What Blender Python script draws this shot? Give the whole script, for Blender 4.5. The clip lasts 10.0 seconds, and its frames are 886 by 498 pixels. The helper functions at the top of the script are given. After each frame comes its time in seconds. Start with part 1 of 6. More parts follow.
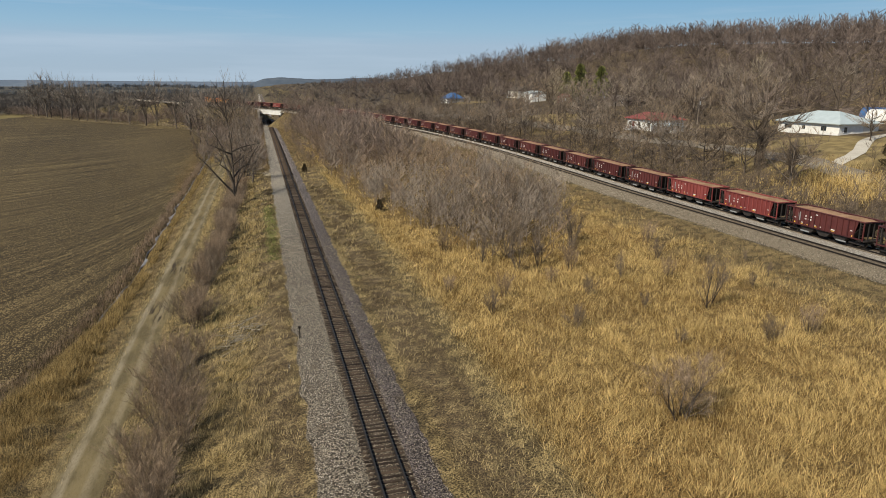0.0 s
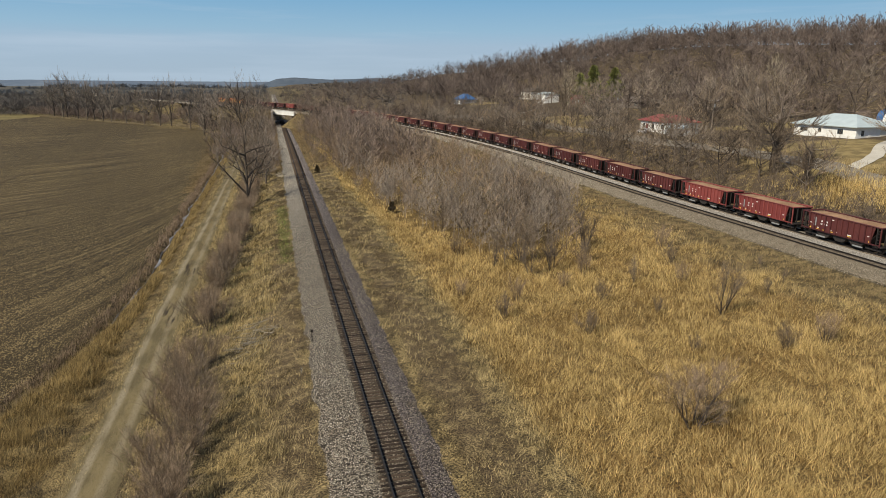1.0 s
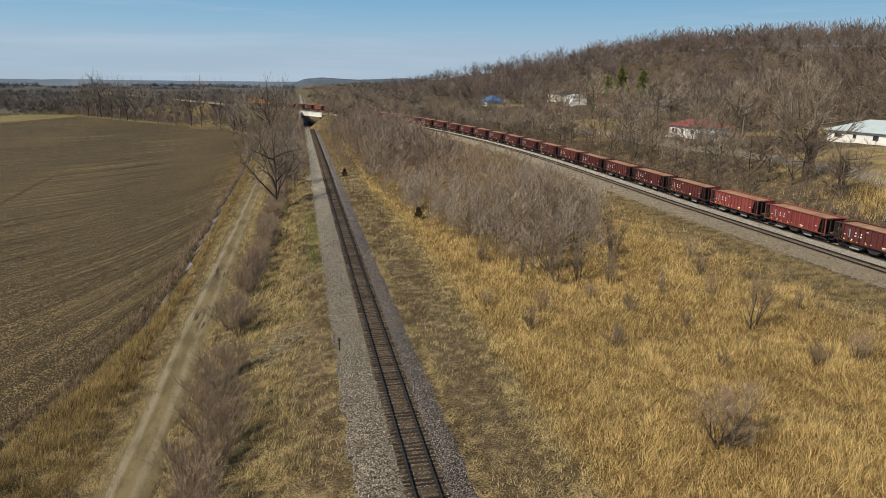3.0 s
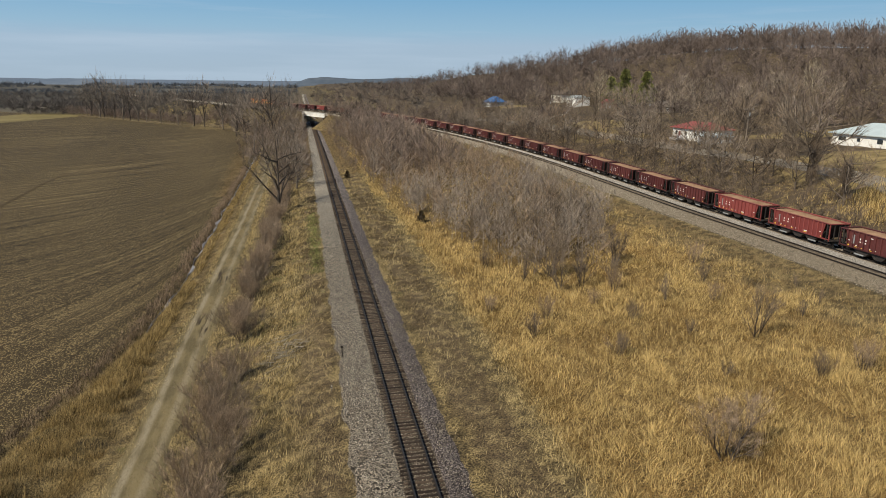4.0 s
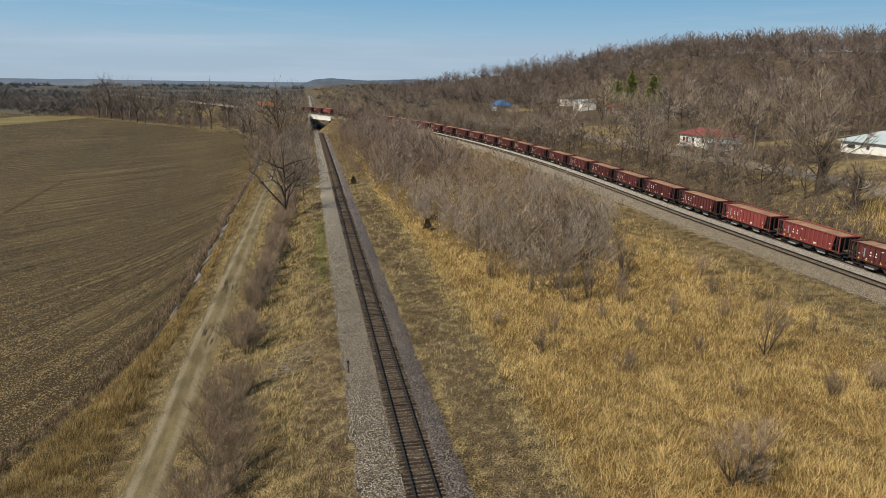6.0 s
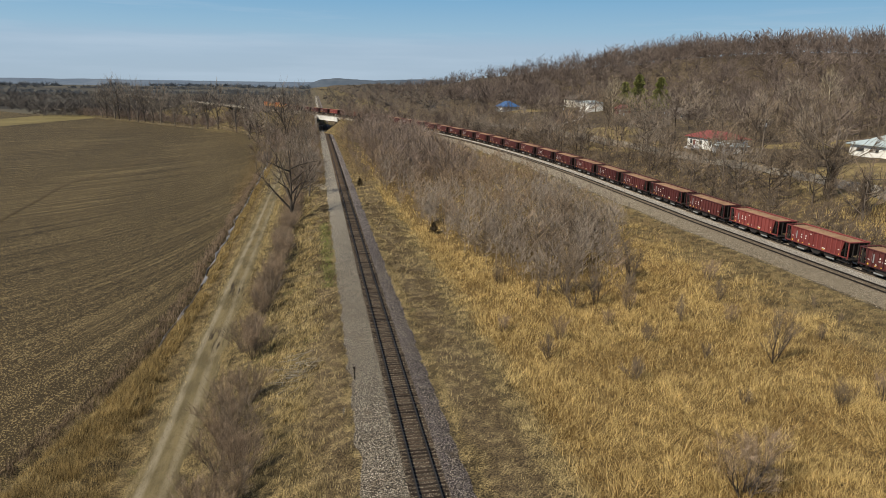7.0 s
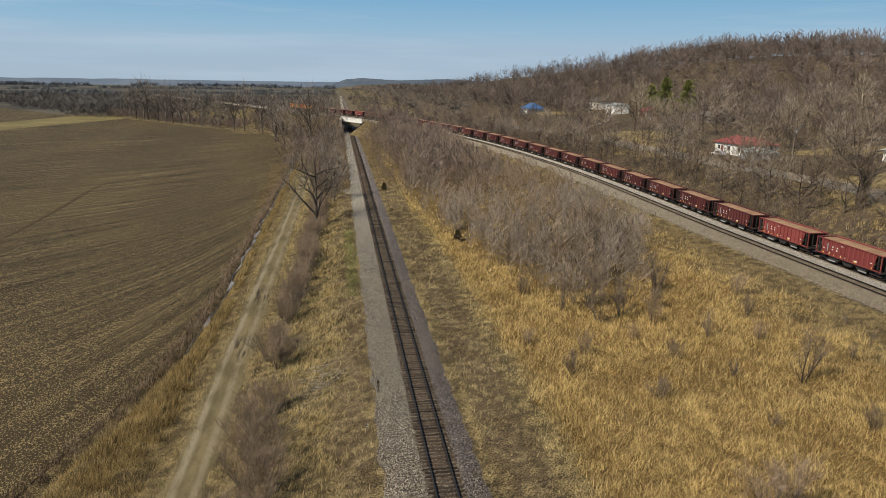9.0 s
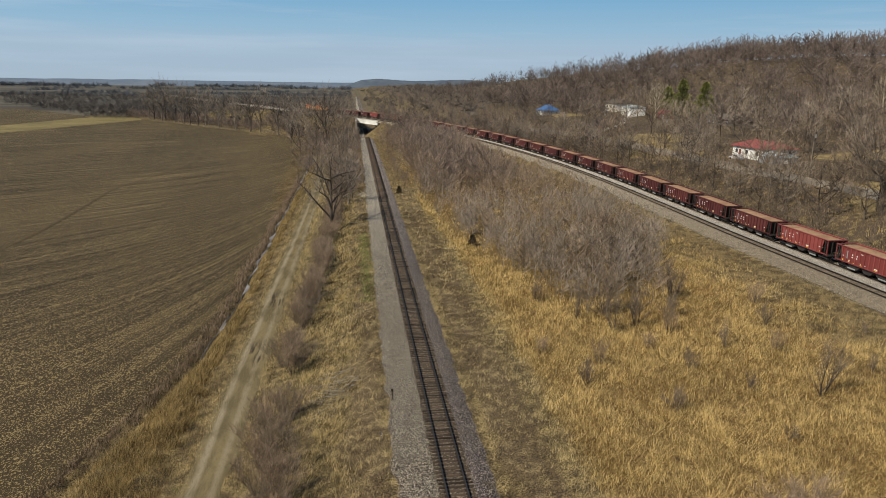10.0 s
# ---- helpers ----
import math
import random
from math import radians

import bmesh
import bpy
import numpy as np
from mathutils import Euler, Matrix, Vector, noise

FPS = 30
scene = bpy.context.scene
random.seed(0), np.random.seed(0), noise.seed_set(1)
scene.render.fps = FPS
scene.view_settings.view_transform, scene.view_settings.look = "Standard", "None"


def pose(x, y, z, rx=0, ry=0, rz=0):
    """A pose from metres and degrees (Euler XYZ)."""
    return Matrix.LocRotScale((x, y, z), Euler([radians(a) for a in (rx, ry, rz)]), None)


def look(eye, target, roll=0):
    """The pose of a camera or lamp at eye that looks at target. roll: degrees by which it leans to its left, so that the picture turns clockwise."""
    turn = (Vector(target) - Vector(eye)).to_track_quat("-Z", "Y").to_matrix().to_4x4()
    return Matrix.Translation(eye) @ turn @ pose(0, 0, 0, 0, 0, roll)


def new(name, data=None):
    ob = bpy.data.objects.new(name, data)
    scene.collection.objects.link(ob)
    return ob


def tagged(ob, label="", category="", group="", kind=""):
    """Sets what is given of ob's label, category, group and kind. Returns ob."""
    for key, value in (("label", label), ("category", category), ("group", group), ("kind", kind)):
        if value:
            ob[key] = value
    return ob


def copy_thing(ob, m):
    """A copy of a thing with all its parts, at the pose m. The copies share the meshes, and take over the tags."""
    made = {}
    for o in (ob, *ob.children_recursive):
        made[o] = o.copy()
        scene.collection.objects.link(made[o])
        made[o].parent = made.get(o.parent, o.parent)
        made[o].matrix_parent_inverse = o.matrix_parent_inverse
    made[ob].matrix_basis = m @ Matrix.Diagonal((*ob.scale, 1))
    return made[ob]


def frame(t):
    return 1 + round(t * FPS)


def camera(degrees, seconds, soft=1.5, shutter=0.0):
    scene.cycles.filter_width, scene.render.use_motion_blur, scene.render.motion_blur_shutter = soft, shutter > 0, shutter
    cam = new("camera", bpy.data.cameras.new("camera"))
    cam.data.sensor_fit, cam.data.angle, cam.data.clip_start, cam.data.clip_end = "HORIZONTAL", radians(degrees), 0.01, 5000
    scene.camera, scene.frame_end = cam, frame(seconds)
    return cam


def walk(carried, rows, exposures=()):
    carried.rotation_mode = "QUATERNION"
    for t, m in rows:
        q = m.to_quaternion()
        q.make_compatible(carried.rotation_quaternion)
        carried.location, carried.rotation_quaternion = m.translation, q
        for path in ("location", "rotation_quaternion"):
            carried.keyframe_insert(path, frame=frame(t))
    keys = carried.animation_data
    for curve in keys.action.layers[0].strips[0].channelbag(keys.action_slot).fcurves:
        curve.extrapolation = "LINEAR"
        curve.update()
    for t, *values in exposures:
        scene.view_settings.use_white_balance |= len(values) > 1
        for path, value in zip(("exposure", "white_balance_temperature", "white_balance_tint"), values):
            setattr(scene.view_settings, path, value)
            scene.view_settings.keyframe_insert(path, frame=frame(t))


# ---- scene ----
cam = camera(66.2, 10.0, soft=0.55)
PATH = [
    (0, (-6.42, 1.114, 22.437), (-5.916, 2.991, 21.963), 0.3),
    (0.5, (-6.352, 1.22, 22.545), (-5.859, 3.1, 22.072), 0.3),
    (1, (-6.464, 1.274, 22.789), (-5.993, 3.159, 22.316), 0.4),
    (1.5, (-6.489, 1.258, 23.033), (-6.04, 3.148, 22.559), 0.4),
    (2, (-6.604, 1.239, 23.329), (-6.176, 3.134, 22.855), 0.5),
    (2.5, (-6.676, 1.23, 23.566), (-6.266, 3.13, 23.093), 0.5),
    (4, (-6.702, 1.61, 24.511), (-6.309, 3.513, 24.036), 0.6),
    (4.5, (-6.679, 1.759, 24.768), (-6.286, 3.662, 24.294), 0.7),
    (5, (-6.718, 1.915, 25.069), (-6.327, 3.819, 24.596), 0.7),
    (5.5, (-6.733, 2.096, 25.366), (-6.348, 4.001, 24.894), 0.7),
    (7, (-6.78, 2.538, 26.223), (-6.419, 4.448, 25.751), 0.8),
    (7.5, (-6.792, 2.553, 26.494), (-6.442, 4.465, 26.022), 0.8),
    (8, (-6.789, 2.72, 26.827), (-6.453, 4.634, 26.356), 0.9),
    (8.5, (-6.845, 2.855, 27.221), (-6.527, 4.772, 26.747), 0.8),
    (9, (-6.866, 2.907, 27.581), (-6.572, 4.828, 27.107), 0.8),
    (9.5, (-6.901, 3.057, 27.957), (-6.629, 4.981, 27.482), 0.8),
    (10, (-6.879, 3.124, 28.294), (-6.627, 5.051, 27.821), 0.8),
]
walk(cam, [(t, look(eye, target, roll)) for t, eye, target, roll in PATH])

# ---- world, sun, exposure ----
SUN_TO = Vector((-0.90, -0.43, 0.0)).normalized()
SUN_EL = radians(43)
world = bpy.data.worlds.new("sky")
scene.world = world
world.use_nodes = True
wn, wl = world.node_tree.nodes, world.node_tree.links
wn.clear()
w_out = wn.new("ShaderNodeOutputWorld")
w_bg = wn.new("ShaderNodeBackground")
w_sky = wn.new("ShaderNodeTexSky")
w_sky.sky_type = "NISHITA"
w_sky.sun_disc = False
w_sky.sun_elevation = SUN_EL
w_sky.sun_rotation = math.atan2(SUN_TO.x, SUN_TO.y)
w_sky.air_density = 1.0
w_sky.dust_density = 0.3
w_sky.ozone_density = 3.0
w_sky.altitude = 200
# thin cirrus, drawn out along the horizon
w_co = wn.new("ShaderNodeTexCoord")
w_map = wn.new("ShaderNodeMapping")
w_map.inputs["Scale"].default_value = (1.6, 1.6, 26.0)
w_map.inputs["Rotation"].default_value = (radians(2.5), 0, radians(20))
w_noise = wn.new("ShaderNodeTexNoise")
w_noise.inputs["Scale"].default_value = 1.7
w_noise.inputs["Detail"].default_value = 6
w_noise.inputs["Roughness"].default_value = 0.55
w_ramp = wn.new("ShaderNodeMapRange")
w_ramp.inputs["From Min"].default_value = 0.47
w_ramp.inputs["From Max"].default_value = 0.70
w_ramp.inputs["To Max"].default_value = 0.45
w_mix = wn.new("ShaderNodeMix")
w_mix.data_type = "RGBA"
w_mix.inputs["B"].default_value = (5.9, 7.3, 8.8, 1)
wl.new(w_co.outputs["Generated"], w_map.inputs["Vector"])
wl.new(w_map.outputs["Vector"], w_noise.inputs["Vector"])
wl.new(w_noise.outputs["Fac"], w_ramp.inputs["Value"])
wl.new(w_ramp.outputs["Result"], w_mix.inputs["Factor"])
# hazy lower sky, paling towards the horizon, under the clear upper sky
w_sep = wn.new("ShaderNodeSeparateXYZ")
wl.new(w_co.outputs["Generated"], w_sep.inputs[0])
w_low = wn.new("ShaderNodeValToRGB")
for at, col in ((0.0, (0.42, 0.535, 0.645)), (0.05, (0.405, 0.545, 0.685)), (0.072, (0.33, 0.53, 0.70)), (0.12, (0.21, 0.445, 0.68)), (0.5, (0.085, 0.22, 0.52))):
    e = w_low.color_ramp.elements.new(at)
    e.color = (*col, 1)
w_low.color_ramp.elements.remove(w_low.color_ramp.elements[-1])
w_low.color_ramp.elements.remove(w_low.color_ramp.elements[0])
wl.new(w_sep.outputs[2], w_low.inputs[0])
w_gain = wn.new("ShaderNodeVectorMath")
w_gain.operation = "SCALE"
w_gain.inputs["Scale"].default_value = 11.3
wl.new(w_low.outputs[0], w_gain.inputs[0])
w_up = wn.new("ShaderNodeMapRange")
w_up.inputs["From Min"].default_value, w_up.inputs["From Max"].default_value = 0.12, 0.4
wl.new(w_sep.outputs[2], w_up.inputs["Value"])
w_two = wn.new("ShaderNodeMix")
w_two.data_type = "RGBA"
wl.new(w_up.outputs["Result"], w_two.inputs["Factor"])
wl.new(w_gain.outputs[0], w_two.inputs["A"])
wl.new(w_sky.outputs["Color"], w_two.inputs["B"])
wl.new(w_two.outputs["Result"], w_mix.inputs["A"])
wl.new(w_mix.outputs["Result"], w_bg.inputs["Color"])
w_bg.inputs["Strength"].default_value = 0.081
wl.new(w_bg.outputs["Background"], w_out.inputs["Surface"])
sun = new("sun", bpy.data.lights.new("sun", "SUN"))
sun.data.energy = 5.0
sun.data.angle = radians(0.5)
sun.data.color = (1.0, 0.893, 0.70)
sun_way = Vector((SUN_TO.x * math.cos(SUN_EL), SUN_TO.y * math.cos(SUN_EL), math.sin(SUN_EL)))
sun.matrix_world = look(sun_way * 50, (0, 0, 0))
scene.view_settings.exposure = 0.0


# ---- materials ----
def link(tree, a, b):
    tree.links.new(a, b)


def surf(name, dark, light, scale=1.0, fine=12.0, rough=0.85, bump=0.25, metal=0.0, rand="", world_pos=False, spread=(0.35, 0.65), thin=0.0, rand_by=0.4):
    """A surface with colour at two scales, relief, and a change from piece to piece."""
    m = bpy.data.materials.new(name)
    m.use_nodes = True
    t = m.node_tree
    bsdf = t.nodes["Principled BSDF"]
    if world_pos:
        co = t.nodes.new("ShaderNodeNewGeometry").outputs["Position"]
    else:
        co = t.nodes.new("ShaderNodeTexCoord").outputs["Object"]
    n1, n2 = t.nodes.new("ShaderNodeTexNoise"), t.nodes.new("ShaderNodeTexNoise")
    for n, s in ((n1, scale), (n2, fine)):
        n.inputs["Scale"].default_value = s
        n.inputs["Detail"].default_value = 5
        link(t, co, n.inputs["Vector"])
    add = t.nodes.new("ShaderNodeMath")
    add.operation = "MULTIPLY_ADD"
    link(t, n1.outputs["Fac"], add.inputs[0])
    add.inputs[1].default_value = 0.5
    half = t.nodes.new("ShaderNodeMath")
    half.operation = "MULTIPLY"
    half.inputs[1].default_value = 0.5
    link(t, n2.outputs["Fac"], half.inputs[0])
    link(t, half.outputs[0], add.inputs[2])
    val = add.outputs[0]
    if rand:
        if rand == "island":
            r = t.nodes.new("ShaderNodeNewGeometry").outputs["Random Per Island"]
        else:
            r = t.nodes.new("ShaderNodeObjectInfo").outputs["Random"]
        mr = t.nodes.new("ShaderNodeMath")
        mr.operation = "MULTIPLY_ADD"
        mr.inputs[1].default_value = rand_by
        link(t, r, mr.inputs[0])
        sub = t.nodes.new("ShaderNodeMath")
        sub.operation = "SUBTRACT"
        sub.inputs[1].default_value = rand_by / 2
        link(t, val, sub.inputs[0])
        link(t, sub.outputs[0], mr.inputs[2])
        val = mr.outputs[0]
    mp = t.nodes.new("ShaderNodeMapRange")
    mp.inputs["From Min"].default_value, mp.inputs["From Max"].default_value = spread
    link(t, val, mp.inputs["Value"])
    mix = t.nodes.new("ShaderNodeMix")
    mix.data_type = "RGBA"
    mix.inputs["A"].default_value = (*dark, 1)
    mix.inputs["B"].default_value = (*light, 1)
    link(t, mp.outputs["Result"], mix.inputs["Factor"])
    link(t, mix.outputs["Result"], bsdf.inputs["Base Color"])
    bsdf.inputs["Roughness"].default_value = rough
    bsdf.inputs["Metallic"].default_value = metal
    bsdf.inputs["Specular IOR Level"].default_value = 0.2 if rough > 0.7 else 0.5
    if bump:
        b = t.nodes.new("ShaderNodeBump")
        b.inputs["Strength"].default_value = bump
        b.inputs["Distance"].default_value = 0.5 / fine
        link(t, n2.outputs["Fac"], b.inputs["Height"])
        link(t, b.outputs["Normal"], bsdf.inputs["Normal"])
    if thin:
        tr = t.nodes.new("ShaderNodeBsdfTranslucent")
        link(t, mix.outputs["Result"], tr.inputs["Color"])
        ms = t.nodes.new("ShaderNodeMixShader")
        ms.inputs[0].default_value = thin
        link(t, bsdf.outputs[0], ms.inputs[1])
        link(t, tr.outputs[0], ms.inputs[2])
        link(t, ms.outputs[0], t.nodes["Material Output"].inputs["Surface"])
    return m


def node(t, kind, **values):
    n = t.nodes.new(kind)
    for k, v in values.items():
        n.inputs[k.replace("_", " ")].default_value = v
    return n


def blend(t, fac, a, b):
    """Mix two colours (sockets or tuples) by a socket."""
    n = t.nodes.new("ShaderNodeMix")
    n.data_type = "RGBA"
    link(t, fac, n.inputs["Factor"])
    for key, v in (("A", a), ("B", b)):
        if isinstance(v, tuple):
            n.inputs[key].default_value = (*v, 1)
        else:
            link(t, v, n.inputs[key])
    return n.outputs["Result"]


def ramp(t, value, lo, hi):
    n = t.nodes.new("ShaderNodeMapRange")
    n.interpolation_type = "SMOOTHSTEP"
    n.inputs["From Min"].default_value, n.inputs["From Max"].default_value = lo, hi
    link(t, value, n.inputs["Value"])
    return n.outputs["Result"]


def math2(t, op, a, b):
    n = t.nodes.new("ShaderNodeMath")
    n.operation = op
    for i, v in enumerate((a, b)):
        if isinstance(v, (int, float)):
            n.inputs[i].default_value = v
        else:
            link(t, v, n.inputs[i])
    return n.outputs[0]


def plain_material(name, rough=0.9):
    m = bpy.data.materials.new(name)
    m.use_nodes = True
    t = m.node_tree
    b = t.nodes["Principled BSDF"]
    b.inputs["Roughness"].default_value = rough
    b.inputs["Specular IOR Level"].default_value = 0.2
    pos = t.nodes.new("ShaderNodeNewGeometry").outputs["Position"]
    return m, t, b, pos


def noise_of(t, pos, scale, detail=5, stretch=None):
    n = node(t, "ShaderNodeTexNoise", Scale=scale, Detail=detail)
    if stretch:
        mp = node(t, "ShaderNodeMapping", Scale=stretch)
        link(t, pos, mp.inputs["Vector"])
        pos = mp.outputs["Vector"]
    link(t, pos, n.inputs["Vector"])
    return n.outputs["Fac"]


def relief(t, b, height, strength, distance):
    n = node(t, "ShaderNodeBump", Strength=strength, Distance=distance)
    link(t, height, n.inputs["Height"])
    link(t, n.outputs["Normal"], b.inputs["Normal"])


def ground_material():
    m, t, b, pos = plain_material("dry_ground")
    xyz = t.nodes.new("ShaderNodeSeparateXYZ")
    link(t, pos, xyz.inputs[0])
    coarse, mid, fine = noise_of(t, pos, 0.07), noise_of(t, pos, 0.7), noise_of(t, pos, 8.5)
    straw = blend(t, ramp(t, fine, 0.35, 0.65), (0.034, 0.025, 0.011), (0.37, 0.28, 0.13))
    dull = blend(t, ramp(t, fine, 0.35, 0.65), (0.018, 0.014, 0.007), (0.14, 0.105, 0.052))
    grass = blend(t, ramp(t, mid, 0.38, 0.62), straw, dull)
    green = blend(t, ramp(t, noise_of(t, pos, 0.35), 0.66, 0.78), grass, (0.105, 0.105, 0.032))
    litter = blend(t, ramp(t, fine, 0.3, 0.7), (0.040, 0.029, 0.021), (0.12, 0.090, 0.060))
    wood = blend(t, ramp(t, mid, 0.50, 0.72), litter, straw)
    tall = blend(t, ramp(t, fine, 0.36, 0.64), (0.03, 0.020, 0.008), (0.27, 0.18, 0.068))
    side = math2(t, "MULTIPLY", ramp(t, math2(t, "ADD", xyz.outputs[0], math2(t, "MULTIPLY", mid, 3.0)), 11.2, 12.6), math2(t, "SUBTRACT", 1.0, ramp(t, math2(t, "ADD", xyz.outputs[0], math2(t, "MULTIPLY", coarse, 8.0)), 43, 50)))
    side = math2(t, "MULTIPLY", side, math2(t, "SUBTRACT", 1.0, ramp(t, math2(t, "ADD", xyz.outputs[1], math2(t, "MULTIPLY", coarse, 60.0)), 250, 310)))
    green = blend(t, side, green, tall)
    # trampled dead weeds beside the ballast
    for c, half in ((-6.4, 2.6), (6.2, 2.8)):
        off = math2(t, "ADD", math2(t, "ABSOLUTE", math2(t, "SUBTRACT", xyz.outputs[0], c), 0.0), math2(t, "MULTIPLY", noise_of(t, pos, 0.25), 3.0))
        weeds = blend(t, ramp(t, fine, 0.35, 0.65), (0.030, 0.022, 0.014), (0.15, 0.108, 0.060))
        mat = blend(t, ramp(t, fine, 0.35, 0.65), (0.06, 0.046, 0.024), (0.33, 0.25, 0.13))
        weeds = blend(t, ramp(t, noise_of(t, pos, 1.0, 9), 0.42, 0.66), weeds, mat)
        green = blend(t, math2(t, "MULTIPLY", math2(t, "SUBTRACT", 1.0, ramp(t, off, half, half + 1.2)), 0.85), green, weeds)
    edge = math2(t, "ADD", xyz.outputs[0], math2(t, "MULTIPLY", coarse, 12.0))
    col = blend(t, ramp(t, edge, 70, 78), green, wood)
    # mown yards round the houses
    for cx, cy, rx, ry, rot in ((101, 108, 20, 22, 0), (97, 238, 14, 20, 0), (88, 205, 9, 22, 0), (120, 160, 14, 9, 0), (116, 386, 11, 18, 0)):
        dx = math2(t, "DIVIDE", math2(t, "SUBTRACT", xyz.outputs[0], float(cx)), float(rx))
        dy = math2(t, "DIVIDE", math2(t, "SUBTRACT", xyz.outputs[1], float(cy)), float(ry))
        d = math2(t, "ADD", math2(t, "MULTIPLY", dx, dx), math2(t, "MULTIPLY", dy, dy))
        d = math2(t, "ADD", d, math2(t, "MULTIPLY", mid, 0.5))
        lawn = blend(t, ramp(t, noise_of(t, pos, 0.35), 0.35, 0.65), blend(t, ramp(t, fine, 0.3, 0.7), (0.12, 0.092, 0.042), (0.22, 0.165, 0.075)), (0.30, 0.23, 0.105))
        col = blend(t, ramp(t, d, 1.0, 1.35), lawn, col)
    # far farmland in broad strips
    far = blend(t, ramp(t, noise_of(t, pos, 0.0035, 2, (0.6, 2.6, 1)), 0.44, 0.56), (0.055, 0.050, 0.042), (0.115, 0.103, 0.078))
    col = blend(t, math2(t, "MULTIPLY", ramp(t, xyz.outputs[1], 640, 760), ramp(t, math2(t, "MULTIPLY", xyz.outputs[0], -1.0), -40, 60)), col, far)
    link(t, col, b.inputs["Base Color"])
    relief(t, b, fine, 0.8, 0.10)
    return m


def field_material():
    m, t, b, pos = plain_material("tilled_soil")
    # rows follow the ditch and swing away from it across the field
    xyz = t.nodes.new("ShaderNodeSeparateXYZ")
    link(t, pos, xyz.inputs[0])
    away = math2(t, "MAXIMUM", math2(t, "SUBTRACT", -20.0, xyz.outputs[0]), 4.0)
    across = math2(t, "ADD", math2(t, "SUBTRACT", xyz.outputs[1], math2(t, "MULTIPLY", xyz.outputs[0], 0.4)), math2(t, "MULTIPLY", math2(t, "LOGARITHM", away, math.e), 34.0))
    row_pos = t.nodes.new("ShaderNodeCombineXYZ")
    link(t, across, row_pos.inputs[0])
    link(t, xyz.outputs[0], row_pos.inputs[1])
    coarse = noise_of(t, pos, 0.03, 5, (1, 0.3, 1))
    band = noise_of(t, row_pos.outputs[0], 0.42, 5, (1, 0.05, 1))
    mid = noise_of(t, pos, 1.1, 6)
    fine = noise_of(t, pos, 6.0, 3, (1, 0.65, 1))
    soil = blend(t, ramp(t, coarse, 0.35, 0.65), (0.026, 0.018, 0.008), (0.052, 0.037, 0.017))
    much = math2(t, "ADD", fine, math2(t, "MULTIPLY", band, 0.36))
    much = math2(t, "ADD", much, math2(t, "MULTIPLY", mid, 0.12))
    col = blend(t, ramp(t, much, 0.775, 0.845), soil, (0.275, 0.207, 0.100))
    link(t, col, b.inputs["Base Color"])
    relief(t, b, fine, 1.0, 0.14)
    return m


def road_material():
    m, t, b, pos = plain_material("packed_dirt")
    xyz = t.nodes.new("ShaderNodeSeparateXYZ")
    link(t, pos, xyz.inputs[0])
    wob = math2(t, "MULTIPLY", math2(t, "SUBTRACT", noise_of(t, pos, 0.05, 3), 0.5), 0.8)
    swing = node(t, "ShaderNodeMapRange", From_Min=80.0, From_Max=220.0, To_Min=-0.6, To_Max=0.95)
    link(t, xyz.outputs[1], swing.inputs["Value"])
    u = math2(t, "SUBTRACT", math2(t, "ADD", xyz.outputs[0], wob), swing.outputs["Result"])
    fine, mid = noise_of(t, pos, 16.0), noise_of(t, pos, 0.6, 5, (1.4, 0.35, 1))
    base = blend(t, ramp(t, mid, 0.35, 0.65), (0.100, 0.079, 0.038), (0.18, 0.142, 0.071))
    pale = blend(t, ramp(t, fine, 0.35, 0.65), (0.205, 0.170, 0.110), (0.31, 0.268, 0.186))
    for c, much in ((-20.05, 1.0), (-18.3, 0.6)):
        d = math2(t, "ABSOLUTE", math2(t, "SUBTRACT", u, c), 0.0)
        track = math2(t, "MULTIPLY", math2(t, "MULTIPLY", math2(t, "SUBTRACT", 1.0, ramp(t, d, 0.12, 0.5)), much), ramp(t, mid, 0.22, 0.58))
        base = blend(t, track, base, pale)
    # churned wet ruts in two places, the rut shadows put into the dark colour
    streak = ramp(t, noise_of(t, pos, 3.2, 4, (1.0, 0.07, 1)), 0.46, 0.62)
    across = math2(t, "SUBTRACT", 1.0, ramp(t, math2(t, "ABSOLUTE", math2(t, "SUBTRACT", u, -18.75), 0.0), 0.7, 1.5))
    grit = noise_of(t, pos, 30.0, 2)
    col = blend(t, math2(t, "MULTIPLY", ramp(t, grit, 0.52, 0.66), 0.4), base, (0.33, 0.285, 0.20))
    col = blend(t, math2(t, "MULTIPLY", ramp(t, noise_of(t, pos, 11.0, 6, (1.0, 0.4, 1)), 0.54, 0.66), 0.5), col, (0.065, 0.052, 0.026))
    for cy, half in ((105.0, 6.0), (83.5, 5.5)):
        along = math2(t, "SUBTRACT", 1.0, ramp(t, math2(t, "ABSOLUTE", math2(t, "SUBTRACT", xyz.outputs[1], cy), 0.0), half * 0.3, half))
        col = blend(t, math2(t, "MULTIPLY", math2(t, "MULTIPLY", streak, across), along), col, (0.045, 0.034, 0.022))
    link(t, col, b.inputs["Base Color"])
    relief(t, b, math2(t, "ADD", fine, mid), 0.5, 0.06)
    return m


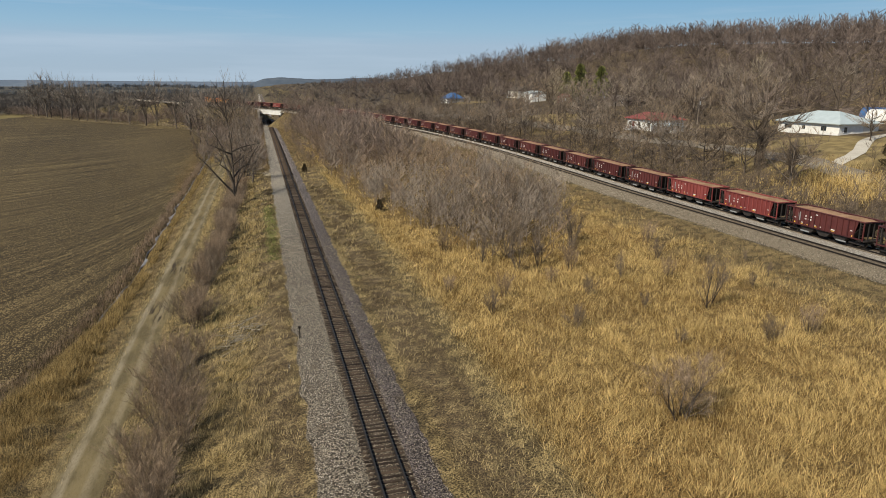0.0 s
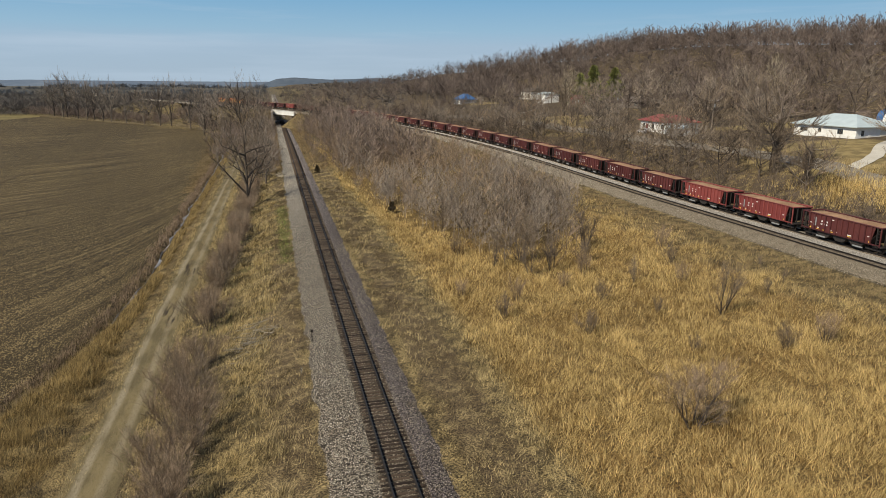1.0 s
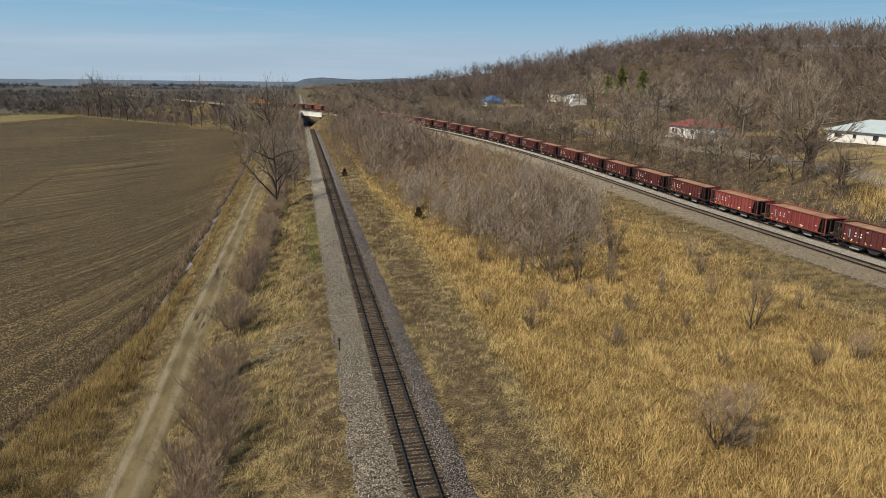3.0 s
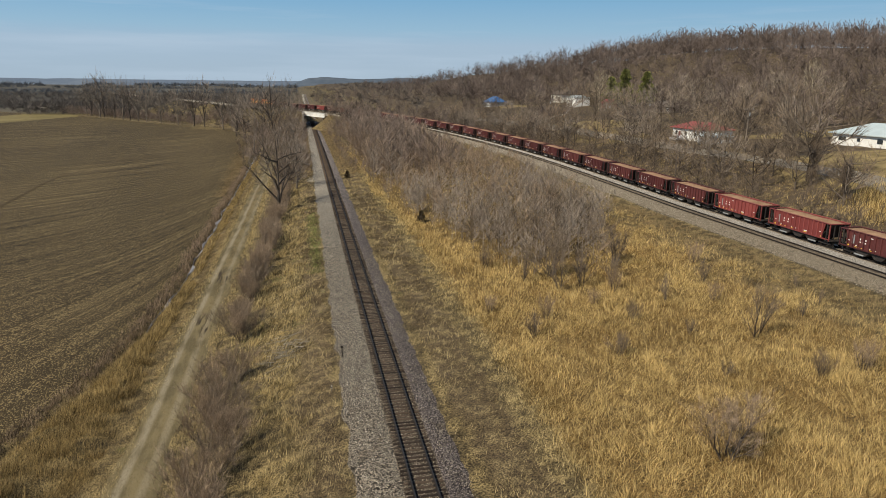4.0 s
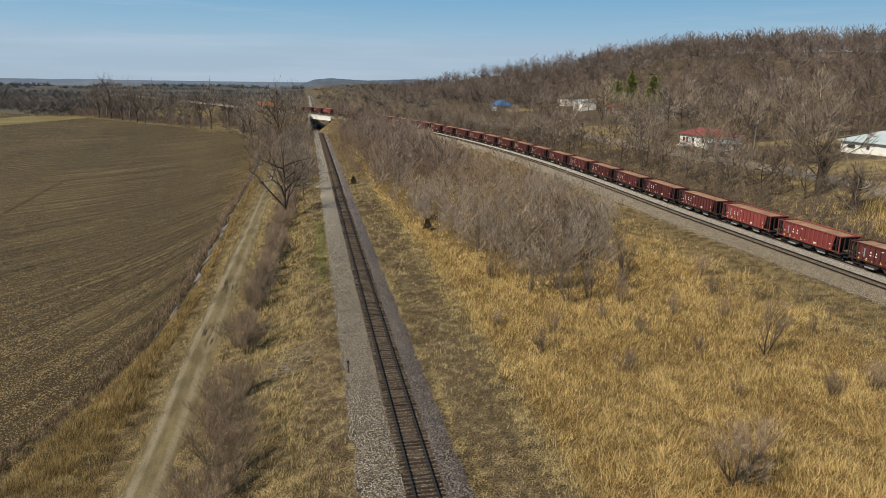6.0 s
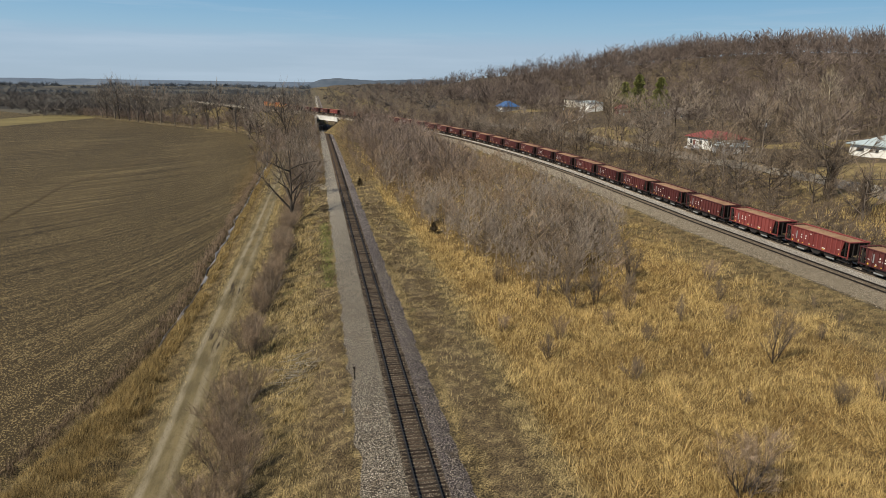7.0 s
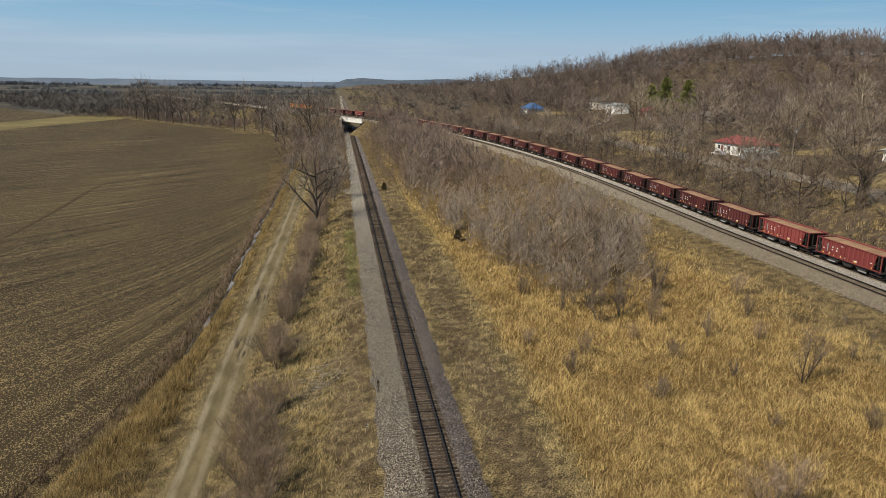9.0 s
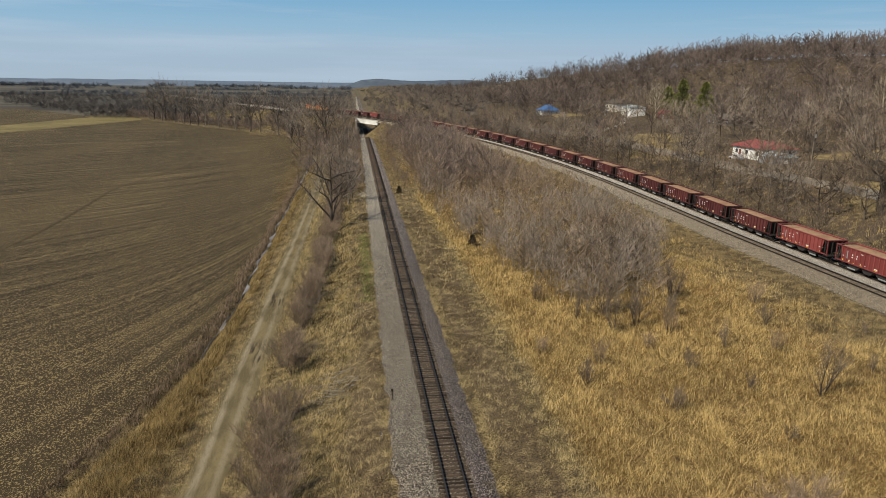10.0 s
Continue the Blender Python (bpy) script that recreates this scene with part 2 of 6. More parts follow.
def ballast_material(name, a, c, d):
    m, t, b, pos = plain_material(name)
    v = node(t, "ShaderNodeTexVoronoi", Scale=12.5)
    link(t, pos, v.inputs["Vector"])
    hue = t.nodes.new("ShaderNodeSeparateColor")
    link(t, v.outputs["Color"], hue.inputs[0])
    col = blend(t, ramp(t, hue.outputs[0], 0.1, 0.9), a, c)
    col = blend(t, ramp(t, hue.outputs[1], 0.8, 0.95), col, d)
    col = blend(t, ramp(t, noise_of(t, pos, 0.6), 0.55, 0.8), col, (0.15, 0.112, 0.07))
    # blends towards the palest stone as y goes from 80 to 190
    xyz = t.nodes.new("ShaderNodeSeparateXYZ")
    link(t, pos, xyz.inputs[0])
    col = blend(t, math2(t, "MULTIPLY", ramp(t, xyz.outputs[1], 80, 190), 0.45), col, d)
    col = blend(t, ramp(t, v.outputs["Distance"], 0.38, 0.62), col, tuple(0.5 * q for q in a))
    link(t, col, b.inputs["Base Color"])
    relief(t, b, v.outputs["Distance"], 1.0, 0.05)
    return m


GROUND = ground_material()
FIELD = field_material()
ROAD = road_material()
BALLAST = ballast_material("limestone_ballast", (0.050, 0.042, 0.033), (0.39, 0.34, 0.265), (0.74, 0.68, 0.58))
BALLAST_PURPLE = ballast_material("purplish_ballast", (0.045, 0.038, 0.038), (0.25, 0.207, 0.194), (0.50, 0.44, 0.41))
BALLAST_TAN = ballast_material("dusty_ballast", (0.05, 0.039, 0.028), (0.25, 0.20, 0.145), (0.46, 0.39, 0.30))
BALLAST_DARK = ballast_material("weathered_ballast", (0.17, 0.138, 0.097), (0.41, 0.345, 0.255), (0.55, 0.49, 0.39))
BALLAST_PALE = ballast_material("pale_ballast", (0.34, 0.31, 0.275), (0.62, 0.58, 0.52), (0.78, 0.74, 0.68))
TIE = surf("creosoted_wood", (0.022, 0.015, 0.011), (0.085, 0.060, 0.042), 1.5, 14, 0.9, 0.5, rand="object")
PALETIE = surf("weathered_sleepers", (0.075, 0.058, 0.042), (0.24, 0.195, 0.145), 1.5, 14, 0.9, 0.3, world_pos=True)
RAIL = surf("rusty_steel", (0.012, 0.010, 0.009), (0.034, 0.027, 0.023), 2, 30, 0.75, 0.1, 0.1)
RAILTOP = surf("worn_steel", (0.022, 0.021, 0.022), (0.048, 0.046, 0.047), 2, 30, 0.6, 0.05, 0.4)
GOLD = surf("golden_grass", (0.135, 0.078, 0.022), (0.93, 0.71, 0.32), 0.15, 0.9, 0.8, 0, rand="island", world_pos=True, thin=0.3, rand_by=0.6)
STRAW = surf("matted_grass", (0.055, 0.040, 0.017), (0.78, 0.62, 0.32), 0.3, 1.2, 0.85, 0, rand="island", world_pos=True, thin=0.25, rand_by=0.55)
GREEN = surf("spring_grass", (0.13, 0.165, 0.040), (0.33, 0.37, 0.12), 0.4, 2.0, 0.8, 0, rand="island", world_pos=True, thin=0.3)
LITTER = surf("corn_litter", (0.09, 0.068, 0.033), (0.46, 0.37, 0.20), 0.3, 2.0, 0.85, 0, rand="island", world_pos=True, thin=0.2)
PALEBARK = surf("cottonwood_bark", (0.065, 0.053, 0.043), (0.20, 0.168, 0.137), 0.5, 5, 0.9, 0.4, rand="object")
PALEWOOD = surf("pale_bark", (0.20, 0.165, 0.12), (0.46, 0.40, 0.30), 0.5, 4, 0.9, 0.1, rand="island")
BARK = surf("grey_bark", (0.055, 0.043, 0.034), (0.155, 0.125, 0.10), 0.6, 6, 0.9, 0.4, rand="object")
TWIG = surf("bare_twigs", (0.12, 0.09, 0.064), (0.29, 0.228, 0.168), 0.3, 3, 0.9, 0, rand="island")
TWIG_RED = surf("reddish_twigs", (0.155, 0.112, 0.077), (0.44, 0.33, 0.23), 0.3, 3, 0.9, 0, rand="island")
TWIG_GREY = surf("silvery_twigs", (0.175, 0.142, 0.114), (0.40, 0.335, 0.272), 0.3, 3, 0.9, 0, rand="island")
WOODS = surf("winter_woods", (0.088, 0.066, 0.054), (0.385, 0.300, 0.246), 0.085, 0.4, 0.95, 0, rand="island", world_pos=True, spread=(0.36, 0.64), rand_by=0.16)
HILLWOODS = surf("hillside_winter_woods", (0.058, 0.044, 0.039), (0.255, 0.202, 0.174), 0.085, 0.4, 0.95, 0, rand="island", world_pos=True, spread=(0.36, 0.64), rand_by=0.16)
FARWOODS = surf("valley_winter_woods", (0.045, 0.040, 0.037), (0.19, 0.165, 0.145), 0.05, 0.3, 0.95, 0, rand="island", world_pos=True, spread=(0.36, 0.64), rand_by=0.16)
WATERWAY = surf("waterway_grass", (0.115, 0.095, 0.036), (0.25, 0.20, 0.085), 0.03, 0.4, 0.9, 0.2, world_pos=True)
BANKGOLD = surf("rank_bank_grass", (0.06, 0.040, 0.016), (0.60, 0.445, 0.20), 0.2, 1.1, 0.85, 0, rand="island", world_pos=True, thin=0.25, rand_by=0.6)
BRONZE = surf("bronze_grass", (0.17, 0.098, 0.034), (0.50, 0.315, 0.118), 0.2, 1.1, 0.85, 0, rand="island", world_pos=True, thin=0.25)
DARKWEED = surf("dark_dead_weeds", (0.035, 0.026, 0.015), (0.15, 0.108, 0.058), 0.3, 1.4, 0.9, 0, rand="island", world_pos=True, thin=0.1)
STEM = surf("dark_stems", (0.062, 0.047, 0.034), (0.25, 0.195, 0.148), 0.3, 3, 0.9, 0, rand="island")
PALEGRASS = surf("pale_straw_grass", (0.16, 0.125, 0.072), (0.48, 0.39, 0.25), 0.2, 1.0, 0.9, 0, rand="island", world_pos=True, thin=0.2)
DULL = surf("dull_dead_grass", (0.095, 0.066, 0.032), (0.44, 0.325, 0.175), 0.3, 1.2, 0.9, 0, rand="island", world_pos=True, thin=0.2)
NEEDLE = surf("pine_needles", (0.08, 0.092, 0.03), (0.29, 0.29, 0.095), 0.5, 4, 0.8, 0, rand="island")
CEDAR = surf("cedar_needles", (0.045, 0.035, 0.020), (0.10, 0.075, 0.04), 0.5, 4, 0.85, 0, rand="island")
MAROON = surf("maroon_paint", (0.060, 0.014, 0.015), (0.108, 0.029, 0.027), 0.8, 5, 0.55, 0.05, rand="object")
RED = surf("bright_red_paint", (0.165, 0.034, 0.032), (0.25, 0.060, 0.054), 0.8, 5, 0.55, 0.05, rand="object")
BLACK = surf("black_steel", (0.012, 0.010, 0.010), (0.045, 0.036, 0.032), 1, 8, 0.7, 0.1)
LOAD = surf("taconite_load", (0.20, 0.115, 0.068), (0.37, 0.235, 0.145), 0.6, 9, 0.95, 0.5)
WHITE = surf("white_paint", (0.68, 0.68, 0.66), (0.82, 0.82, 0.80), 0.6, 5, 0.6, 0.05)
YELLOW = surf("yellow_paint", (0.70, 0.45, 0.05), (0.85, 0.58, 0.10), 1, 6, 0.5, 0)
CREAM = surf("cream_siding", (0.60, 0.57, 0.50), (0.75, 0.72, 0.64), 0.5, 6, 0.7, 0.05)
GREYMETAL = surf("grey_metal", (0.28, 0.29, 0.30), (0.42, 0.43, 0.44), 1, 9, 0.5, 0.05, 0.4)
PALEROOF = surf("pale_metal_roof", (0.40, 0.475, 0.50), (0.52, 0.60, 0.62), 0.5, 6, 0.45, 0.05)
REDROOF = surf("red_roof", (0.20, 0.040, 0.036), (0.32, 0.085, 0.072), 0.5, 5, 0.6, 0.1)
BROWNROOF = surf("brown_shingle", (0.085, 0.070, 0.058), (0.16, 0.135, 0.115), 0.5, 6, 0.9, 0.3)
BLUE = surf("blue_siding", (0.03, 0.085, 0.22), (0.06, 0.15, 0.34), 0.5, 5, 0.6, 0.05)
DARKRED = surf("dark_red_paint", (0.12, 0.03, 0.028), (0.20, 0.055, 0.048), 0.5, 5, 0.7, 0.1)
ORANGE = surf("orange_paint", (0.36, 0.11, 0.028), (0.46, 0.16, 0.042), 0.6, 5, 0.5, 0.05)
GLASS = surf("dark_glass", (0.02, 0.025, 0.03), (0.05, 0.06, 0.07), 1, 5, 0.1, 0)
GRAVEL = surf("pale_gravel", (0.42, 0.385, 0.33), (0.58, 0.55, 0.48), 0.3, 5, 0.9, 0.3, world_pos=True)
ASPHALT = surf("old_asphalt", (0.16, 0.14, 0.115), (0.27, 0.245, 0.205), 0.15, 5, 0.9, 0.2, world_pos=True)
CONCRETE = surf("weathered_concrete", (0.22, 0.19, 0.16), (0.40, 0.36, 0.31), 0.4, 5, 0.9, 0.2, world_pos=True)
POLE = surf("grey_pole_wood", (0.12, 0.095, 0.075), (0.24, 0.20, 0.165), 0.8, 9, 0.9, 0.3)
ICE = surf("ditch_water", (0.12, 0.115, 0.115), (0.30, 0.30, 0.315), 0.3, 2.0, 0.35, 0.03, world_pos=True)
# aerial haze painted in: far woods and hills given a bluish base colour
HAZERIDGE = surf("hazed_wooded_ridge", (0.10, 0.135, 0.19), (0.15, 0.185, 0.235), 0.003, 0.02, 1.0, 0, world_pos=True)
HAZEBELT = surf("hazed_tree_belts", (0.075, 0.085, 0.10), (0.13, 0.14, 0.155), 0.01, 0.1, 1.0, 0, world_pos=True)
HAZEHILL = surf("hazed_hill", (0.062, 0.085, 0.118), (0.11, 0.133, 0.165), 0.006, 0.03, 1.0, 0, world_pos=True)
DEADWOOD = surf("weathered_branches", (0.20, 0.175, 0.14), (0.46, 0.42, 0.35), 0.8, 6, 0.9, 0, rand="object")
DEBRIS = surf("broken_wood", (0.36, 0.30, 0.21), (0.58, 0.51, 0.38), 1, 9, 0.9, 0.2)
CARPAINT = surf("grey_car_paint", (0.42, 0.42, 0.43), (0.52, 0.52, 0.53), 1, 5, 0.35, 0)
RUBBER = surf("tyre_rubber", (0.012, 0.012, 0.012), (0.03, 0.03, 0.03), 1, 9, 0.8, 0)


# ---- mesh helpers ----
def mesh_np(name, verts, tris, material):
    """A mesh of triangles from arrays."""
    me = bpy.data.meshes.new(name)
    verts = np.asarray(verts, np.float32).reshape(-1, 3)
    tris = np.asarray(tris, np.int32).reshape(-1, 3)
    me.vertices.add(len(verts))
    me.vertices.foreach_set("co", verts.ravel())
    me.loops.add(tris.size)
    me.loops.foreach_set("vertex_index", tris.ravel())
    me.polygons.add(len(tris))
    me.polygons.foreach_set("loop_start", np.arange(0, tris.size, 3, dtype=np.int32))
    me.update(calc_edges=True)
    me.materials.append(material)
    return me


def part(name, data, material, parent=None, label=""):
    """Link a bmesh or a mesh as one object, under a thing or a part if one is given."""
    if isinstance(data, bmesh.types.BMesh):
        me = bpy.data.meshes.new(name)
        data.to_mesh(me)
        data.free()
        me.materials.append(material)
        data = me
    ob = new(name, data)
    if parent:
        ob.parent = parent
    if label:
        ob["label"] = label
    return ob


def thing(name, label, category, group="", kind="", at=(0, 0, 0), turn=0):
    ob = tagged(new(name), label, category, group, kind)
    ob.empty_display_size = 0.3
    ob.matrix_basis = pose(*at, 0, 0, turn)
    return ob


def box(bm, x0, x1, y0, y1, z0, z1, bevel=0.0):
    got = bmesh.ops.create_cube(bm, size=1)["verts"]
    for v in got:
        v.co = Vector(((x0 + x1) / 2 + v.co.x * (x1 - x0), (y0 + y1) / 2 + v.co.y * (y1 - y0), (z0 + z1) / 2 + v.co.z * (z1 - z0)))
    if bevel:
        edges = list({e for v in got for e in v.link_edges})
        bmesh.ops.bevel(bm, geom=edges, offset=bevel, segments=1, affect="EDGES")
    return bm


def boxes(*rows, bevel=0.0):
    bm = bmesh.new()
    for r in rows:
        box(bm, *r, bevel=bevel)
    return bm


def rod(bm, a, b, r, n=6, r2=None):
    """A round bar from a to b."""
    a, b = Vector(a), Vector(b)
    turn = (b - a).to_track_quat("Z", "Y").to_matrix().to_4x4()
    bmesh.ops.create_cone(bm, cap_ends=True, segments=n, radius1=r, radius2=r if r2 is None else r2, depth=(b - a).length,
                          matrix=Matrix.Translation((a + b) / 2) @ turn)
    return bm


def prism(bm, outline, axis, lo, hi):
    """A solid of a flat outline, drawn out along an axis."""
    rings = []
    for d in (lo, hi):
        ring = []
        for u, v in outline:
            co = {"x": (d, u, v), "y": (u, d, v), "z": (u, v, d)}[axis]
            ring.append(bm.verts.new(co))
        rings.append(ring)
    n = len(outline)
    faces = [bm.faces.new(rings[0]), bm.faces.new(rings[1][::-1])]
    for i in range(n):
        faces.append(bm.faces.new((rings[0][i], rings[1][i], rings[1][(i + 1) % n], rings[0][(i + 1) % n])))
    bmesh.ops.recalc_face_normals(bm, faces=faces)
    return bm


def smooth(a, b, v):
    u = np.clip((np.asarray(v, float) - a) / (b - a), 0, 1)
    return u * u * (3 - 2 * u)


# ---- the main line: a straight, then a left-hand curve on to the bridge ----
MAIN_X, CURVE_Y, CURVE_R, CURVE_A = 60.1, 152.0, 695.0, radians(23.5)
ARC = CURVE_R * CURVE_A


def main_at(s, off=0.0):
    """The point of the main line at s metres along it, off metres to its right, and its heading to the left of north."""
    if s <= CURVE_Y:
        return MAIN_X + off, s, 0.0
    a = min((s - CURVE_Y) / CURVE_R, CURVE_A)
    x, y = MAIN_X - CURVE_R * (1 - math.cos(a)), CURVE_Y + CURVE_R * math.sin(a)
    rest = max(0.0, s - CURVE_Y - ARC)
    x, y = x - math.sin(a) * rest, y + math.cos(a) * rest
    return x + math.cos(a) * off, y + math.sin(a) * off, a


def main_z(s):
    return 3.75 + 3.45 * float(np.clip((s - 110) / 325, 0, 1))


def dip(y):
    """The branch line's fall towards the bridge."""
    return -1.0 * smooth(230, 420, y)


S_BRIDGE = CURVE_Y + ARC + 1.5

# ---- the ground ----
KX = [-6000, -40, -28.5, -27.2, -26.2, -25.2, -23.5, -21.4, -17.0, -14.5, -10, -6, -4.7, 3.4, 5.0, 10, 20, 34, 45, 52, 58, 64, 68, 72, 76, 82, 88, 95, 107, 130, 152, 180, 240, 300, 450, 900, 6000]
KZ = [-6.3, -6.2, -5.9, -6.1, -6.9, -5.8, -5.0, -4.4, -4.2, -3.5, -2.2, -0.95, -0.62, -0.55, -0.35, 0.05, 0.6, 1.7, 2.4, 2.8, 3.0, 3.1, 3.4, 4.3, 5.9, 7.4, 9.2, 10.0, 11.2, 12.8, 15.0, 23.5, 37.5, 42, 44, 40, 38]
gx = np.unique(np.concatenate([KX, -6000 + 5400 * (1 - np.linspace(1, 0, 18) ** 3), np.arange(-600, -40, 40), np.arange(-40, -4, 1.0), np.arange(-4, 5, 1.5),
                               np.arange(5, 54, 1.5), np.arange(54, 110, 2.0), np.arange(110, 320, 6.0), np.arange(320, 900, 45), np.linspace(900, 4800, 14)])).round(3)
gx = gx[(gx >= -4800) & (gx <= 4800)]
gy = np.unique(np.concatenate([np.arange(-400, -20, 40), np.arange(-20, 200, 2.5), np.arange(200, 480, 4.0), np.arange(480, 900, 15), np.arange(900, 2000, 60), np.linspace(2000, 4800, 18)]))
GX, GY = np.meshgrid(gx, gy, indexing="ij")
rng = np.random.default_rng(7)


def waves(x, y, size, seed):
    """Gentle unevenness."""
    r = np.random.default_rng(seed)
    z = 0
    for _ in range(7):
        a, f, p = r.uniform(0, 6.28), r.uniform(0.6, 1.8) / size, r.uniform(0, 6.28)
        z = z + np.sin((x * math.cos(a) + y * math.sin(a)) * f * 6.28 + p)
    return z / 4


def ditch_shift(y):
    """How far the ditch and the field's edge swing away from the road."""
    return np.interp(y, [-150, 40, 50, 60, 67, 73, 78, 84, 92, 112], [55, 14.5, 9.0, 5.6, 4.3, 3.1, 1.9, 1.0, 0.25, -0.2]) + 0.22 * np.sin(np.asarray(y) * 0.155) + 0.16 * np.sin(np.asarray(y) * 0.41 + 1)


def natural(x, y):
    x = np.asarray(x, float)
    base = np.interp(np.where(x < -21.4, np.minimum(-21.4 - 0.0 * x, x + ditch_shift(y) * smooth(-21.4, -24.5 - ditch_shift(y) * 0.8, x)), x), KX, KZ)
    rise = np.interp(x, [130, 240], [0, 1])
    taper = 1 - 0.80 * smooth(560, 1700, y) - 0.10 * smooth(60, -200, y)
    base = np.where(x > 130, 12.8 + (base - 12.8) * taper + rise * 5.0 * smooth(300, 480, y) * (1 - smooth(900, 1300, y)) + rise * 3.0 * waves(x, y, 260, 3), base)
    base = base + dip(y) * (1 - smooth(20, 45, x)) * smooth(-30, -14, x)
    rough = smooth(5.5, 12, x) * (1 - smooth(50, 56, x)) + smooth(68, 80, x)
    base = base + rough * (0.16 * waves(x, y, 7, 5) + 0.3 * waves(x, y, 28, 6) * smooth(12, 30, x))
    base = base + (smooth(-16, -13, x) * (1 - smooth(-8, -5.5, x)) + smooth(-24.5, -23.5, x) * (1 - smooth(-22.6, -21.6, x))) * 0.22 * waves(x, y, 6, 8)
    mound = smooth(-22.8, -24.2, x) * (1 - smooth(-24.6 - 0.9 * ditch_shift(y), -25.4 - 0.9 * ditch_shift(y), x))
    base = base + mound * (0.12 + 0.38 * waves(x, y, 6.5, 9))
    return base


SS = np.arange(-420, 1600, 4.0)
MXY = np.array([main_at(s)[:2] for s in SS])
MZ = np.array([main_z(s) for s in SS])


def with_bank(x, y):
    """The natural ground with the main line's bank, open under the bridge."""
    z = natural(x, y)
    near = (x > -400) & (x < 120) & (y > -410) & (y < 1500)
    xs, ys = x[near], y[near]
    idx = np.empty(len(xs), int)
    dist = np.empty(len(xs))
    for k in range(0, len(xs), 4000):
        d2 = (xs[k:k + 4000, None] - MXY[None, :, 0]) ** 2 + (ys[k:k + 4000, None] - MXY[None, :, 1]) ** 2
        idx[k:k + 4000] = d2.argmin(1)
        dist[k:k + 4000] = np.sqrt(d2.min(1))
    top = MZ[idx] - 0.75
    low = z[near]
    drop = np.maximum(np.abs(top - low) * 1.7, 1.5)
    w = 1 - smooth(0, 1, (dist - 7.0) / drop)
    w = w * np.where((ys > 395) & (ys < 470), smooth(5.2, 6.4, np.abs(xs - 0.6)), 1.0)
    z[near] = low + (top - low) * w
    return z


GZ = with_bank(GX.ravel(), GY.ravel()).reshape(GX.shape)


def gz(x, y):
    """The height of the ground sheet."""
    x, y = np.asarray(x, float), np.asarray(y, float)
    i = np.clip(np.searchsorted(gx, x) - 1, 0, len(gx) - 2)
    j = np.clip(np.searchsorted(gy, y) - 1, 0, len(gy) - 2)
    u, v = (x - gx[i]) / (gx[i + 1] - gx[i]), (y - gy[j]) / (gy[j + 1] - gy[j])
    return GZ[i, j] * (1 - u) * (1 - v) + GZ[i + 1, j] * u * (1 - v) + GZ[i, j + 1] * (1 - u) * v + GZ[i + 1, j + 1] * u * v


def grid_tris(n, m):
    i = np.arange(n * m).reshape(n, m)
    a, b, c, d = i[:-1, :-1].ravel(), i[1:, :-1].ravel(), i[1:, 1:].ravel(), i[:-1, 1:].ravel()
    return np.concatenate([np.stack([a, b, c], 1), np.stack([a, c, d], 1)])


def shade(me):
    me.polygons.foreach_set("use_smooth", np.ones(len(me.polygons), bool))
    return me


ground = tagged(new("ground", shade(mesh_np("ground", np.stack([GX, GY, GZ], -1), grid_tris(len(gx), len(gy)), GROUND))),
                "dry winter grassland rising to a wooded hillside", "ground", kind="structure")


def strip(name, ys, left, right, lift, material, label, category, cols=5):
    """A sheet along the ground between two edges, given as x at each y."""
    f = np.linspace(0, 1, cols)
    X = left[:, None] + (right - left)[:, None] * f[None]
    Y = np.repeat(np.asarray(ys, float)[:, None], cols, 1)
    Z = gz(X, Y) + lift
    Z[:, [0, -1]] -= lift + 0.03
    me = mesh_np(name, np.stack([X, Y, Z], -1), grid_tris(len(ys), cols)[:, ::-1], material)
    return tagged(new(name, shade(me)), label, category, kind="structure")


# tilled field, up to the hedge line at its far end and a grass waterway on its other side
fy = np.concatenate([np.arange(-150, 200, 3.0), np.arange(200, 634, 5.0), [634.0]])
f_right = np.interp(fy, [388, 400, 452, 532, 586, 634], [-27.6, -31, -50, -110, -150, -189])
f_right = f_right - (ditch_shift(fy) - 0.35 * waves(fy, fy * 0, 9, 21)) * np.clip((430 - fy) / 40, 0, 1)
f_left = -190 - (635 - fy) / 4.03


def end_y(x):
    """Where the field ends at x, along the hedge."""
    return np.interp(-np.asarray(x, float), [27.6, 31, 50, 110, 150, 189, 260], [388, 400, 452, 532, 586, 634, 690])


def patch_between(name, ys, right, left, lift, material, label, category, cols, ease=1.0, seed=22):
    """A sheet of land between two edges, given as x at each y."""
    f = np.linspace(0, 1, cols) ** ease
    X = right[:, None] + (left - right)[:, None] * f[None]
    Y = np.repeat(np.asarray(ys, float)[:, None], cols, 1)
    me = mesh_np(name, np.stack([X, Y, gz(X, Y) + lift + 0.03 * waves(X, Y, 5, seed)], -1), grid_tris(len(ys), cols), material)
    return tagged(new(name, shade(me)), label, category, kind="structure")


field = patch_between("field", fy, f_right, f_left, 0.09, FIELD, "tilled brown crop field with corn stubble", "field", 90, 1.6)
# the grass waterway and the second field past it
wy = np.arange(250, 690, 8.0)
w_right = np.where(wy < 634, -190 - (635 - wy) / 4.03, -190) - 1.5
w_left = -244 - (677 - wy) * 0.15 - 2
verge = patch_between("grass_strip", wy, w_right, w_left, 0.10, WATERWAY, "pale dry grass strip between two fields", "grass strip", 12)
sy = np.arange(250, 860, 10.0)
s_right = np.where(sy < 677, -246 - (677 - sy) * 0.15, -246 - (sy - 677) * 0.78)
